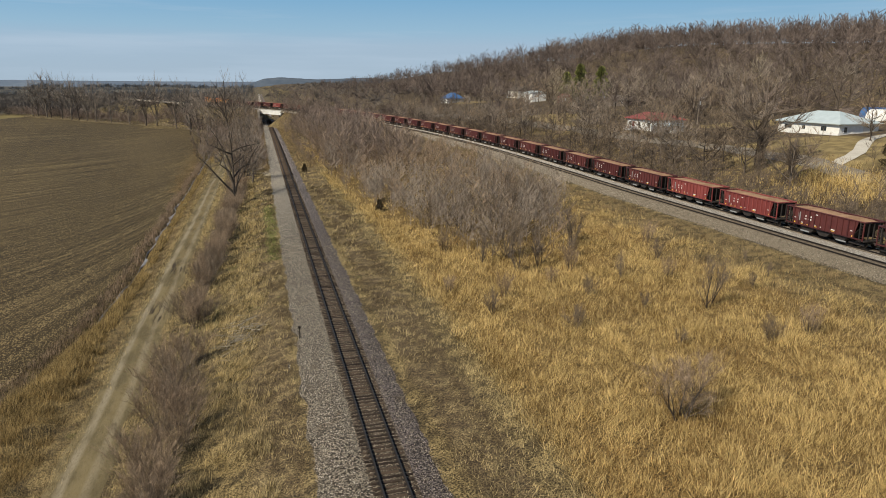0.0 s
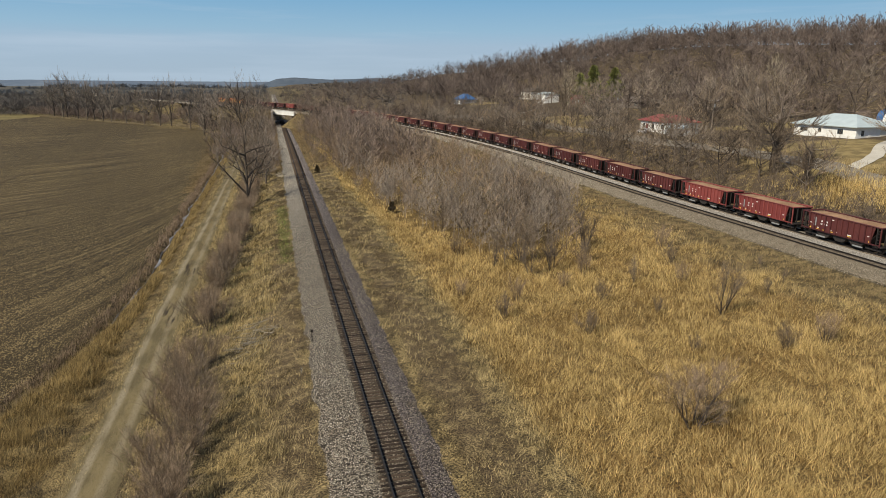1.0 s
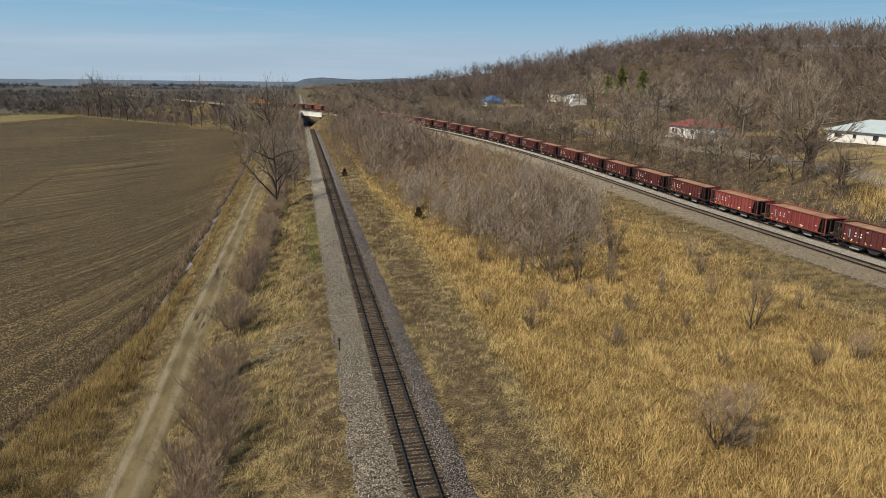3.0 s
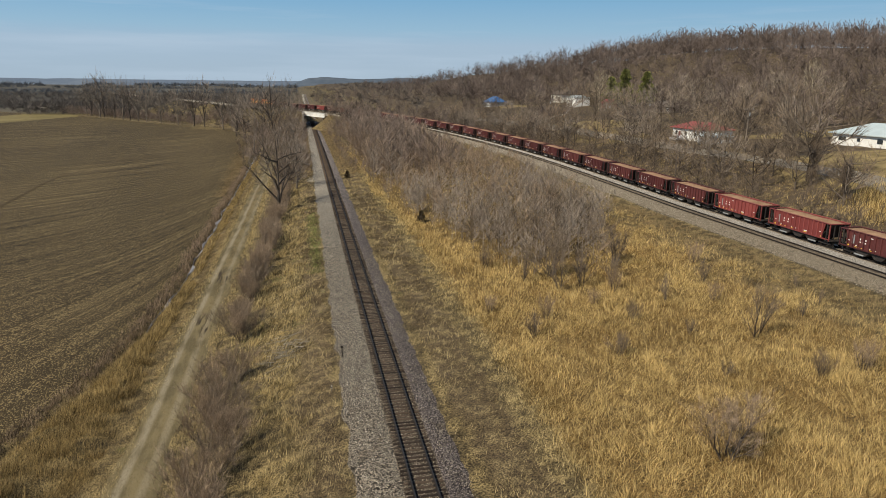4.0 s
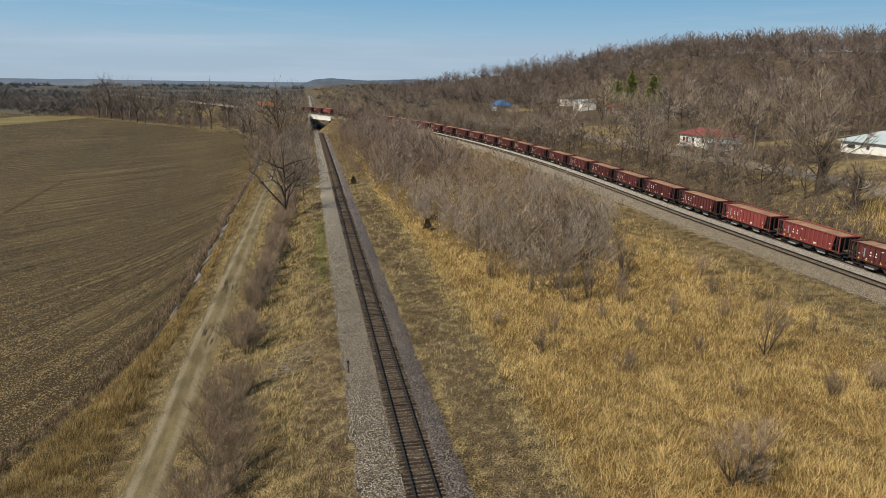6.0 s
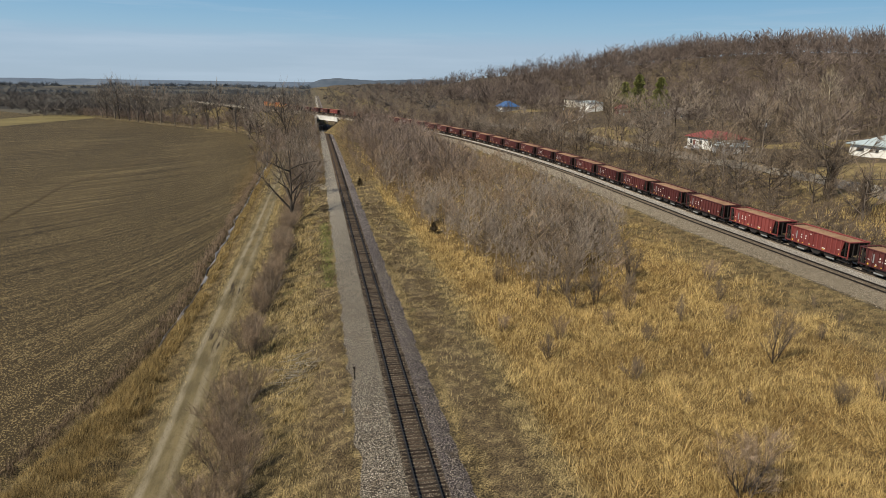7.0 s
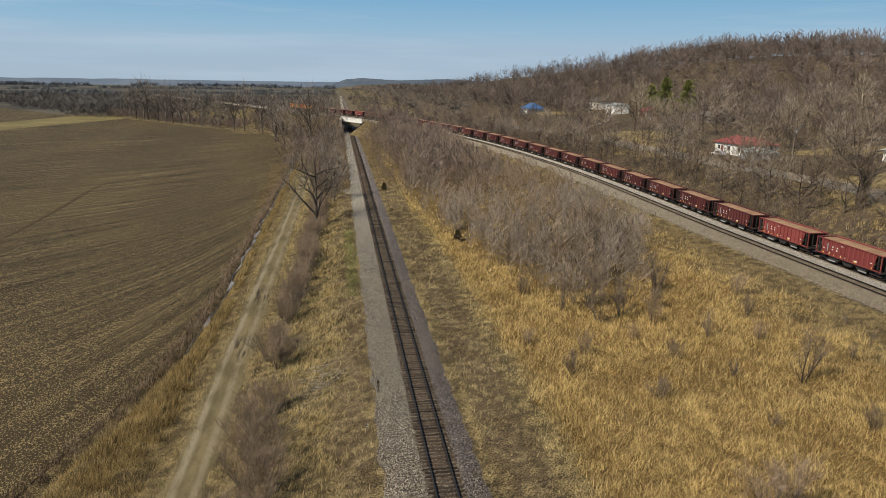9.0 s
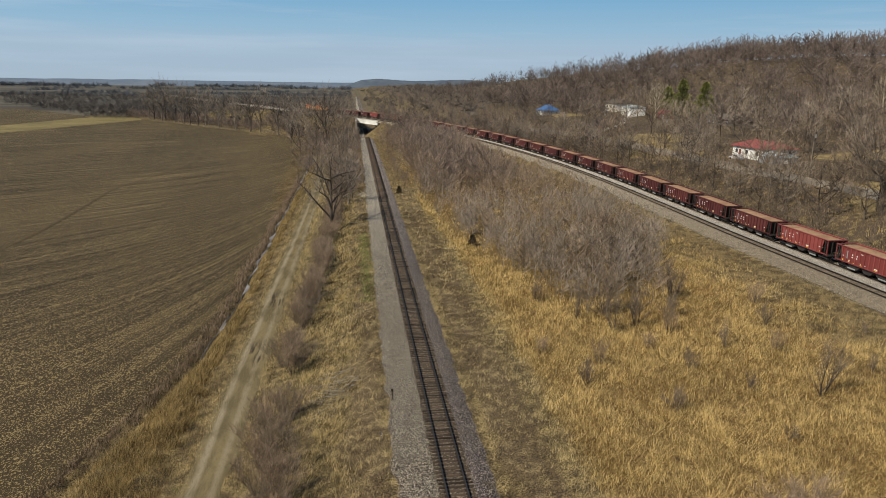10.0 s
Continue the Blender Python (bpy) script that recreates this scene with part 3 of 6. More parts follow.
field_b = patch_between("field", sy, s_right, np.full(len(sy), -760.0), 0.12, FIELD, "second tilled brown field past a grass strip", "field", 60, 1.6, 23)


def beyond_fields(x, y):
    """True where neither field nor grass strip lies."""
    return y > 650 if x > -244 else y > 684 + (-244 - x) * 1.28


ry = np.arange(-60, 300, 2.0)
r_mid = np.interp(ry, [60, 90, 160, 220], [-19.85, -19.7, -19.1, -18.2])
road = strip("dirt_road", ry, r_mid - 2.1 + 0.25 * waves(ry, ry * 0, 14, 31), r_mid + 2.1 + 0.3 * waves(ry, ry * 0, 11, 32), 0.05, ROAD,
             "packed dirt farm road with two pale wheel tracks", "dirt road", 9)
dy = np.arange(88, 320, 1.2)
wd = 0.05 + 0.48 * np.clip(waves(dy, dy * 0, 11, 41) + 0.15, 0.0, 1)
bend = 0.25 * waves(dy, dy * 0, 9, 44)
ditch = strip("ditch_water", dy, -26.2 - wd + bend - ditch_shift(dy), -26.2 + wd + bend - ditch_shift(dy), 0.38, ICE, "shallow pale water lying in the field ditch", "ditch", 3)

# ---- railway ----
RAIL_OUT = [(-0.085, -0.17), (0.085, -0.17), (0.085, -0.15), (0.018, -0.13), (0.018, -0.045), (0.04, -0.035), (0.04, -0.006), (0.034, 0), (-0.034, 0), (-0.04, -0.006), (-0.04, -0.035), (-0.018, -0.045), (-0.018, -0.13), (-0.085, -0.15)]


def sweep(points, outline, closed=True):
    """Draw an outline (across, up) along points (x, y, z, heading)."""
    n, m = len(points), len(outline)
    P = np.array(points)
    o = np.array(outline)
    X = P[:, None, 0] + np.cos(P[:, 3])[:, None] * o[None, :, 0]
    Y = P[:, None, 1] + np.sin(P[:, 3])[:, None] * o[None, :, 0]
    Z = P[:, None, 2] + o[None, :, 1]
    V = np.stack([X, Y, Z], -1)
    k = np.arange(n * m).reshape(n, m)
    k2 = np.roll(k, -1, 1)
    if not closed:
        k, k2 = k[:, :-1], k[:, 1:]
    a, b, c, d = k[:-1].ravel(), k2[:-1].ravel(), k2[1:].ravel(), k[1:].ravel()
    return V.reshape(-1, 3), np.concatenate([np.stack([a, b, c], 1), np.stack([a, c, d], 1)])


def tie_mesh(seed):
    r = random.Random(seed)
    bm = bmesh.new()
    box(bm, -1.29, 1.29, -0.112, 0.112, -0.34, -0.165, bevel=0.012)
    for v in bm.verts:
        v.co += Vector((r.uniform(-0.02, 0.02), r.uniform(-0.008, 0.008), r.uniform(-0.006, 0.006)))
    me = bpy.data.meshes.new("tie")
    bm.to_mesh(me)
    bm.free()
    me.materials.append(TIE)
    return me


branch = thing("branch_line", "single railway track on grey stone ballast", "railway track", kind="structure")
by = np.concatenate([np.arange(-60, 300, 6.0), np.arange(300, 1500, 20.0)])
bpts = [(0, y, float(dip(y)), 0) for y in by]
bed = [(-4.75, -0.72), (-4.3, -0.62), (-2.3, -0.24), (-1.36, -0.20), (1.36, -0.20), (2.0, -0.24), (2.7, -0.44), (3.4, -0.64)]
bedr = random.Random(3)
fine_y = np.concatenate([np.arange(-60, 160, 0.8), np.arange(160, 500, 4.0), np.arange(500, 1500, 20.0)])
bv, bf = sweep([(0, y, float(dip(y)), 0) for y in fine_y], bed, closed=False)
m_bed = len(bed)
bv = bv.reshape(-1, m_bed, 3)
for col, amp in ((0, 0.8), (1, 0.5), (2, 0.1), (6, 0.25), (7, 0.7)):
    bv[:, col, 0] += amp * waves(fine_y, fine_y * 0 + col, 6.0, 50 + col) * 0.5 + amp * 0.12 * rng.normal(size=len(fine_y))
bv[:, 2:6, 2] += 0.015 * rng.normal(size=bv[:, 2:6, 2].shape)
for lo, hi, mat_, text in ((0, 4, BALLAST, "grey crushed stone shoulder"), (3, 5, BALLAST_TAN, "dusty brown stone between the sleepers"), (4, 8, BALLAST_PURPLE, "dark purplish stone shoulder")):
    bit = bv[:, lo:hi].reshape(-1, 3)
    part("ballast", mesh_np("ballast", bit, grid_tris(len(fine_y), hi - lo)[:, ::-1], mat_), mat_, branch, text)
for x in (-0.755, 0.755):
    v, f = sweep([(x, y, z, 0) for _, y, z, _ in bpts], RAIL_OUT)
    part("rail", mesh_np("rail", v, f, RAIL), RAIL, branch)
    v, f = sweep([(x, y, z, 0) for _, y, z, _ in bpts], [(-0.028, 0.003), (0.028, 0.003)], closed=False)
    part("rail_head", mesh_np("rail_head", v, f, RAILTOP), RAILTOP, branch, "worn running surface")

mainline = thing("main_line", "double railway track on a ballast bank", "railway track", kind="structure")
ms = np.concatenate([np.arange(-60, 152, 4.0), np.arange(152, 445, 6.0), np.arange(445, 1100, 20.0)])
mbed = [(-7.5, -1.1), (-5.7, -0.62), (-3.9, -0.19), (-0.9, -0.20), (0.0, -0.24), (0.8, -0.20), (4.1, -0.20), (5.9, -0.7), (7.9, -1.2)]
for lo, hi in ((-80, S_BRIDGE - 27), (S_BRIDGE + 27, 1100)):
    run = np.concatenate([[max(lo, -60)], ms[(ms > lo + 1) & (ms < hi - 1)], [hi]])
    pts = [(*main_at(s)[:2], main_z(s), main_at(s)[2]) for s in run]
    v, f = sweep(pts, mbed[:4], closed=False)
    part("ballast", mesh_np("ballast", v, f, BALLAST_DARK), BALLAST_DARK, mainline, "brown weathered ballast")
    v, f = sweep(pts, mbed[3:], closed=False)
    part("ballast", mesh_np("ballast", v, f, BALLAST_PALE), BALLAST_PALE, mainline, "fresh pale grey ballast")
    v, f = sweep(pts, [(-7.3, -1.02), (-6.8, -0.90), (-6.4, -0.80)], closed=False)
    v[:, 2] += 0.09
    v[:, 0] += rng.normal(0, 0.16, len(v))
    part("ballast", mesh_np("ballast", v, f, BALLAST), BALLAST, mainline, "pale stone spilt at the toe of the bank")
pts = [(*main_at(s)[:2], main_z(s), main_at(s)[2]) for s in np.linspace(S_BRIDGE - 27, S_BRIDGE + 27, 6)]
v, f = sweep(pts, [(-5.3, -0.345), (-4.9, -0.22), (4.9, -0.22), (5.3, -0.345)], closed=False)
part("ballast", mesh_np("ballast", v, f, BALLAST), BALLAST, mainline, "ballast on the bridge deck")
for off in (-2.3, 2.3):
    for x in (-0.755, 0.755):
        pts = [(*main_at(s, off + x)[:2], main_z(s), main_at(s)[2]) for s in ms]
        v, f = sweep(pts, RAIL_OUT)
        part("rail", mesh_np("rail", v, f, RAIL), RAIL, mainline)
        v, f = sweep(pts, [(-0.028, 0.003), (0.028, 0.003)], closed=False)
        part("rail_head", mesh_np("rail_head", v, f, RAILTOP), RAILTOP, mainline, "worn running surface")


# ---- bare trees ----
def unit(v):
    return v / max(1e-9, float(np.sqrt((v * v).sum())))


class Wood:
    """Gathers tubes and twigs."""

    def __init__(self):
        self.v, self.f, self.n = [], [], 0

    def put(self, v, f):
        self.v.append(v)
        self.f.append(f + self.n)
        self.n += len(v)

    def tube(self, a, b, r0, r1, k):
        d = unit(b - a)
        s = unit(np.cross(d, (0.31, 0.17, 0.93) if abs(d[2]) < 0.9 else (1.0, 0.2, 0)))
        u = np.cross(d, s)
        ang = np.arange(k) * 2 * math.pi / k
        ring = np.cos(ang)[:, None] * s + np.sin(ang)[:, None] * u
        i = np.arange(k)
        j = (i + 1) % k
        self.put(np.concatenate([a + ring * r0, b + ring * r1]), np.concatenate([np.stack([i, j, j + k], 1), np.stack([i, j + k, i + k], 1)]))

    def twig(self, a, d, length, w):
        s = unit(np.cross(d, np.array((d[1] + 0.3, -d[0] + 0.2, 0.4)))) * w
        self.put(np.array([a - s, a + s, a + d * length]), np.array([[0, 1, 2]]))

    def arrays(self):
        if not self.v:
            return np.zeros((0, 3)), np.zeros((0, 3), int)
        return np.concatenate(self.v), np.concatenate(self.f)


def bare_tree(seed, h, r, stems=1, levels=3, kids=(6, 5, 4), open_=0.75, trunk=0.28, up=0.18, twigs=5, twig_len=0.10, twig_w=0.010, sides=(6, 4, 3), wob=0.10, base_spread=0.25, first=0.5):
    """Trunk and crown arrays of a leafless tree h metres high."""
    g = np.random.default_rng(seed)
    low, top = Wood(), Wood()

    def grow(p, d, length, rad, level):
        seg = 4 if level == 0 else 3 if level == 1 else 2
        pts, rr = [p], [rad]
        end = 0.14 if level == 0 else 0.25
        for i in range(seg):
            d = unit(d + g.normal(0, wob, 3) + np.array((0, 0, up * (0.5 if level == 0 else 1))))
            q = p + d * length / seg
            r1 = rad * (1 - (1 - end) * (i + 1) / seg)
            if level <= levels - 1:
                (low if level <= max(1, levels - 1) else top).tube(p, q, rr[-1], r1, sides[min(level, 2)])
            else:
                top.twig(p, unit(q - p), length / seg * 1.25, max(rr[-1], twig_w))
            pts.append(q)
            rr.append(r1)
            p = q
        if level < levels:
            n = kids[min(level, len(kids) - 1)]
            for c in range(n):
                f = trunk + (1 - trunk) * (c + g.uniform(0.1, 0.9)) / n if level == 0 else 0.25 + 0.75 * (c + g.uniform(0, 1)) / n
                k = min(int(f * seg), seg - 1)
                at = pts[k] + (pts[k + 1] - pts[k]) * (f * seg - k)
                az = g.uniform(0, 2 * math.pi)
                side = unit(np.cross(d, np.array((math.cos(az), math.sin(az), 0.25))))
                ang = g.uniform(0.55, 1.0) * open_
                nd = unit(d * math.cos(ang) + side * math.sin(ang))
                ln = length * g.uniform(0.42, 0.72) * (1.15 - 0.45 * f if level == 0 else 1.0)
                grow(at, nd, ln, rr[k] * g.uniform(0.42, 0.6), level + 1)
        if level >= levels - 1:
            for c in range(twigs):
                k = g.integers(0, seg)
                at = pts[k] + (pts[k + 1] - pts[k]) * g.uniform(0, 1)
                nd = unit(d + g.normal(0, 0.55, 3) + np.array((0, 0, 0.15)))
                top.twig(at, nd, h * twig_len * g.uniform(0.5, 1.3), twig_w)

    for s in range(stems):
        az = s * 2.4 + g.uniform(-0.4, 0.4)
        lean = base_spread * (0 if stems == 1 else g.uniform(0.5, 1.2))
        d = unit(np.array((math.cos(az) * lean, math.sin(az) * lean, 1.0)))
        grow(np.array((math.cos(az) * r * 1.2 * (stems > 1), math.sin(az) * r * 1.2 * (stems > 1), -0.25)), d, h * (first + 0.12) * g.uniform(0.9, 1.08), r * (1 if s == 0 else g.uniform(0.6, 0.95)), 0)
    a, b = low.arrays(), top.arrays()
    reach = max(a[0][:, 2].max() if len(a[0]) else 0, np.percentile(b[0][:, 2], 99.5) if len(b[0]) else 0)
    k = h / reach
    return (a[0] * k, a[1]), (b[0] * k, b[1])


def crown_tree(seed, h, wide=0.78, clear=0.25, limbs=7, subs=30, twigs=9, twig_len=0.055, twig_w=0.0026, r=0.016, sides=3, stout=False, rise=0.35, low_el=-0.3, droop=0.0):
    """Trunk and crown arrays of a leafless tree with a rounded crown of fine twigs, h metres high."""
    g = np.random.default_rng(seed)
    low, top = Wood(), Wood()
    c = clear + (1 - clear) * 0.45
    rx, rz = wide * h / 2, (1 - c) * h * 0.94
    mid = np.array((0, 0, c * h))
    lean = g.normal(0, 0.03, 2)
    lead = [np.array((lean[0] * z * h + g.normal(0, 0.008) * h, lean[1] * z * h + g.normal(0, 0.008) * h, z * h if k else -0.3)) for k, z in enumerate((0, 0.2, 0.42, 0.64, 0.84))]
    nodes = []

    def run(pts, r0, r1, k):
        n = len(pts) - 1
        for i in range(n):
            low.tube(pts[i], pts[i + 1], r0 + (r1 - r0) * i / n, r0 + (r1 - r0) * (i + 1) / n, k)

    run(lead, r * h, r * h * 0.16, sides + 1)
    nodes += [lead[3], lead[4], (lead[2] + lead[3]) / 2]
    for i in range(limbs):
        f = clear * 0.75 + (0.62 - clear * 0.75) * (i + g.random()) / limbs
        j = min(int(f / 0.21), 3)
        a = lead[j] + (lead[j + 1] - lead[j]) * min(1, f / 0.21 - j)
        a[2] = max(a[2], 0.05 * h)
        az, el = i * 2.4 + g.normal(0, 0.3), g.uniform(low_el, 0.95)
        u = g.uniform(0.68, 0.95)
        b = mid + np.array((math.cos(az) * math.cos(el) * rx * u, math.sin(az) * math.cos(el) * rx * u, math.sin(el) * rz * u))
        b[2] = max(b[2], a[2] + 0.08 * h)
        ctl = a + (b - a) * np.array((0.6, 0.6, rise)) + g.normal(0, 0.02 * h, 3)
        pts = [a * (1 - q) ** 2 + ctl * 2 * q * (1 - q) + b * q * q + g.normal(0, 0.012 * h, 3) * (0 < q < 1) for q in (0, 0.35, 0.7, 1.0)]
        run(pts, r * h * g.uniform(0.42, 0.6), r * h * 0.12, sides)
        nodes += [pts[1], (pts[1] + pts[2]) / 2, pts[2], (pts[2] + pts[3]) / 2, pts[3]]
    nodes = np.array(nodes)
    lump = g.uniform(0, 6.28, 3)
    for i in range(subs):
        az, se = g.uniform(0, 6.283), g.uniform(-0.3, 1.0)
        ce = math.sqrt(1 - se * se)
        u = g.uniform(0.45, 1.0) ** 0.5 * (1 + 0.16 * math.sin(2 * az + lump[0]) * math.sin(3 * se + lump[1]) + 0.1 * math.sin(5 * az + lump[2]))
        e = mid + np.array((math.cos(az) * ce * rx * u, math.sin(az) * ce * rx * u, se * rz * u))
        flat = np.hypot(nodes[:, 0] - e[0], nodes[:, 1] - e[1])
        d2 = ((nodes - e) ** 2).sum(1) + 8.0 * np.maximum(0, nodes[:, 2] - e[2] + 0.9 * flat + 0.05 * h) ** 2
        a = nodes[d2.argmin()]
        ctl = (a + e) / 2 + np.array((0, 0, (droop - 0.12) * np.linalg.norm(e - a))) + g.normal(0, 0.012 * h, 3)
        m = (a + 2 * ctl + e) / 4
        if stout:
            low.tube(a, m, r * h * 0.15, r * h * 0.09, 3)
            low.tube(m, e, r * h * 0.09, r * h * 0.03, 3)
        else:
            top.twig(a, unit(m - a), np.linalg.norm(m - a) * 1.3, twig_w * h * 1.35)
            top.twig(m, unit(e - m), np.linalg.norm(e - m) * 1.05, twig_w * h)
        out = unit(e - mid * np.array((1, 1, 0.8)))
        for _ in range(twigs):
            f = g.uniform(0.1, 0.98)
            p = a + (m - a) * f * 2 if f < 0.5 else m + (e - m) * (f * 2 - 1)
            d = unit(unit(e - a) * 0.75 + out * 0.45 + g.normal(0, 0.38, 3) + np.array((0, 0, 0.42)))
            top.twig(p, d, h * twig_len * g.uniform(0.5, 1.5), twig_w * h * g.uniform(0.6, 1.1))
    return low.arrays(), top.arrays()


def tree_proto(name, arrays, bark, twig, label, category, group):
    ob = thing(name, label, category, group)
    (tv, tf), (cv, cf) = arrays
    part("trunk", mesh_np("trunk", tv, tf, bark), bark, ob)
    part("crown", mesh_np("crown", cv, cf, twig), twig, ob)
    return ob


def scatter(name, protos, places, material, label, category, group=""):
    """Many small growths in one mesh: places are rows x, y, z, turn, size."""
    vs, fs, n = [], [], 0
    for i, (x, y, z, a, s) in enumerate(places):
        v, f = protos[i % len(protos)]
        c, q = math.cos(a) * s, math.sin(a) * s
        w = np.empty_like(v)
        w[:, 0], w[:, 1], w[:, 2] = v[:, 0] * c - v[:, 1] * q + x, v[:, 0] * q + v[:, 1] * c + y, v[:, 2] * s + z
        vs.append(w)
        fs.append(f + n)
        n += len(v)
    return tagged(new(name, mesh_np(name, np.concatenate(vs), np.concatenate(fs), material)), label, category, group, "stuff")


def scatter_woods(name, protos, places, bark, twig, label):
    """Woods as two meshes: the trunks and limbs, and the twigs."""
    scatter(name + "_trunks", [p[0] for p in protos], places, bark, "dark trunks of " + label, "woods")
    return scatter(name, [p[1] for p in protos], places, twig, label, "woods")


def joined(arrays):
    (a, f), (b, g) = arrays
    return np.concatenate([a, b]), np.concatenate([f, g + len(a)])


# ---- woods and thickets ----
far_pairs = [crown_tree(100 + i, 1.0, (0.72, 0.85, 0.66, 0.78, 0.92, 0.6, 0.8)[i], 0.10 + 0.04 * (i % 3), 5, 34, 14, 0.075, 0.0031, 0.0085) for i in range(7)]
far_thin = [crown_tree(130 + i, 1.0, (0.85, 0.75, 0.95, 0.8, 0.7)[i], 0.05, 2, 25, 14, 0.060, 0.0056, 0.007) for i in range(5)]
thin_protos = [joined(p) for p in far_thin]
rw = np.random.default_rng(11)
places = []


def clear_of(x, y):
    """True where no wood grows: houses, yards and lines."""
    for cx, cy, rx, ry in ((101, 108, 17, 24), (121, 132, 17, 17), (97, 168, 11, 15), (138, 350, 15, 17), (124, 316, 13, 24), (112, 284, 15, 32), (92, 238, 11, 18), (84, 318, 16, 26), (125, 100, 14, 14), (107, 402, 11, 12), (143, 263, 9, 13), (141, 316, 6, 9), (138, 292, 9, 20)):
        if ((x - cx) / rx) ** 2 + ((y - cy) / ry) ** 2 < 1:
            return True
    return False


k = 0
while k < 2150:
    x, y = rw.uniform(100, 325), rw.uniform(20, 1300) if rw.random() < 0.22 else rw.uniform(20, 640)
    if rw.random() < 0.22:
        x, y = rw.uniform(228, 300), rw.uniform(40, 560)
    if clear_of(x, y) or (x < 128 and y < 340 and rw.random() < 0.62):
        continue
    if y < 60 and x < 120:
        continue
    tall = 1 + 0.25 * float(smooth(380, 480, y)) * float(1 - smooth(230, 300, x))
    places.append((x, y, float(gz(x, y)) - 0.2, rw.uniform(0, 6.28), rw.uniform(9.0, 17.0) * tall))
    k += 1
under = []
while len(under) < 900:
    x, y = rw.uniform(128, 310), rw.uniform(30, 560)
    if not clear_of(x, y):
        under.append((x, y, float(gz(x, y)) - 0.3, rw.uniform(0, 6.28), rw.uniform(3.5, 6.5)))
near_hill = [p for p in places if p[0] < 185 and p[1] < 420]
far_hill = [p for p in places if not (p[0] < 185 and p[1] < 420)]
while len(under) < 1200:
    x, y = rw.uniform(225, 305), rw.uniform(50, 340)
    under.append((x, y, float(gz(x, y)) - 0.3, rw.uniform(0, 6.28), rw.uniform(3.5, 7.0)))
hill_woods = scatter_woods("hillside_woods", far_pairs, near_hill, BARK, HILLWOODS, "dense leafless brown oak woods low on the hillside")
crest_woods = scatter_woods("crest_woods", far_thin, far_hill, BARK, HILLWOODS, "dense leafless brown oak woods up to the hill's crest")
understory = scatter("hill_understory", [crown_tree(170 + i, 1.0, 1.5, 0.02, 1, 14, 8, 0.2, 0.011, 0.01)[1] for i in range(4)], under, HILLWOODS, "low brown brush under the hillside trees", "brush")
places = []
while len(places) < 360:
    # between the two lines, short of the bridge
    y = rw.uniform(165, 425)
    x = rw.uniform(9.5, 62)
    if x > float(np.interp(y, [152, 200, 250, 300, 350, 400, 430], [44, 42, 38, 32, 25, 14, 6])) or (x > 30 and y < 200):
        continue
    places.append((x, y, float(gz(x, y)) - 0.2, rw.uniform(0, 6.28), rw.uniform(8.5, 14) * (0.7 if x < 13 else (0.62 if y < 250 else 0.95) if x > float(np.interp(y, [152, 200, 250, 300, 350, 400], [32, 30, 26, 22, 18, 14])) else 1)))
while len(places) < 570:
    # between the farm road and the branch line
    y = rw.uniform(176, 424)
    x = rw.uniform(-14 if y < 250 else -31, -5.8)
    places.append((x, y, float(gz(x, y)) - 0.2, rw.uniform(0, 6.28), (rw.uniform(2.5, 6) if x > -8 else rw.uniform(4, 9)) * (1 if y < 290 else 1.35)))
while len(places) < 710:
    # brush close to the track
    y = rw.uniform(196, 428)
    x = rw.uniform(6.0, 10) if rw.random() < 0.7 else rw.uniform(-6.5, -5.2)
    places.append((x, y, float(gz(x, y)) - 0.2, rw.uniform(0, 6.28), rw.uniform(1.6, 4.5)))
while len(places) < 800:
    # brush on the bank about the bridge
    x, y = rw.choice([-1, 1]) * rw.uniform(8.5, 34), rw.uniform(396, 452)
    s_ = CURVE_Y + ARC + (y - 431) / math.cos(CURVE_A)
    if abs(x - main_at(s_)[0]) < 9.5:
        continue
    places.append((x, y, float(gz(x, y)) - 0.2, rw.uniform(0, 6.28), rw.uniform(3.0, 6.5)))
line_woods = scatter_woods("line_woods", far_pairs, places, BARK, WOODS, "leafless brown woods along the two lines")
places = []
while len(places) < 360:
    # right of the curve, and past the bridge
    y = rw.uniform(240, 1150)
    x = rw.uniform(-60, 150)
    s_ = S_BRIDGE + (y - 431) / math.cos(CURVE_A)
    mx = main_at(s_)[0] if y > 431 else float(np.interp(y, [200, 250, 300, 350, 400, 431], [58, 52, 44, 32, 16, 2]))
    if abs(x - mx) < 13 or abs(x) < 8 or (x < mx and y < 431) or clear_of(x, y):
        continue
    places.append((x, y, float(gz(x, y)) - 0.2, rw.uniform(0, 6.28), rw.uniform(7, 13)))
while len(places) < 520:
    # the slope between the curve and the houses
    y = rw.uniform(230, 470)
    x = float(np.interp(y, [200, 250, 300, 350, 400, 431, 480], [58, 52, 44, 32, 16, 2, -18])) + rw.uniform(14, 62)
    if not clear_of(x, y):
        places.append((x, y, float(gz(x, y)) - 0.2, rw.uniform(0, 6.28), rw.uniform(5, 10)))
valley_woods = scatter("valley_woods", thin_protos, places, HILLWOODS, "leafless brown woods beside the railway", "woods")
low_protos = [joined(crown_tree(150 + i, 1.0, 1.05, 0.02, 1, 9, 5, 0.22, 0.016, 0.012)) for i in range(6)]
places = []
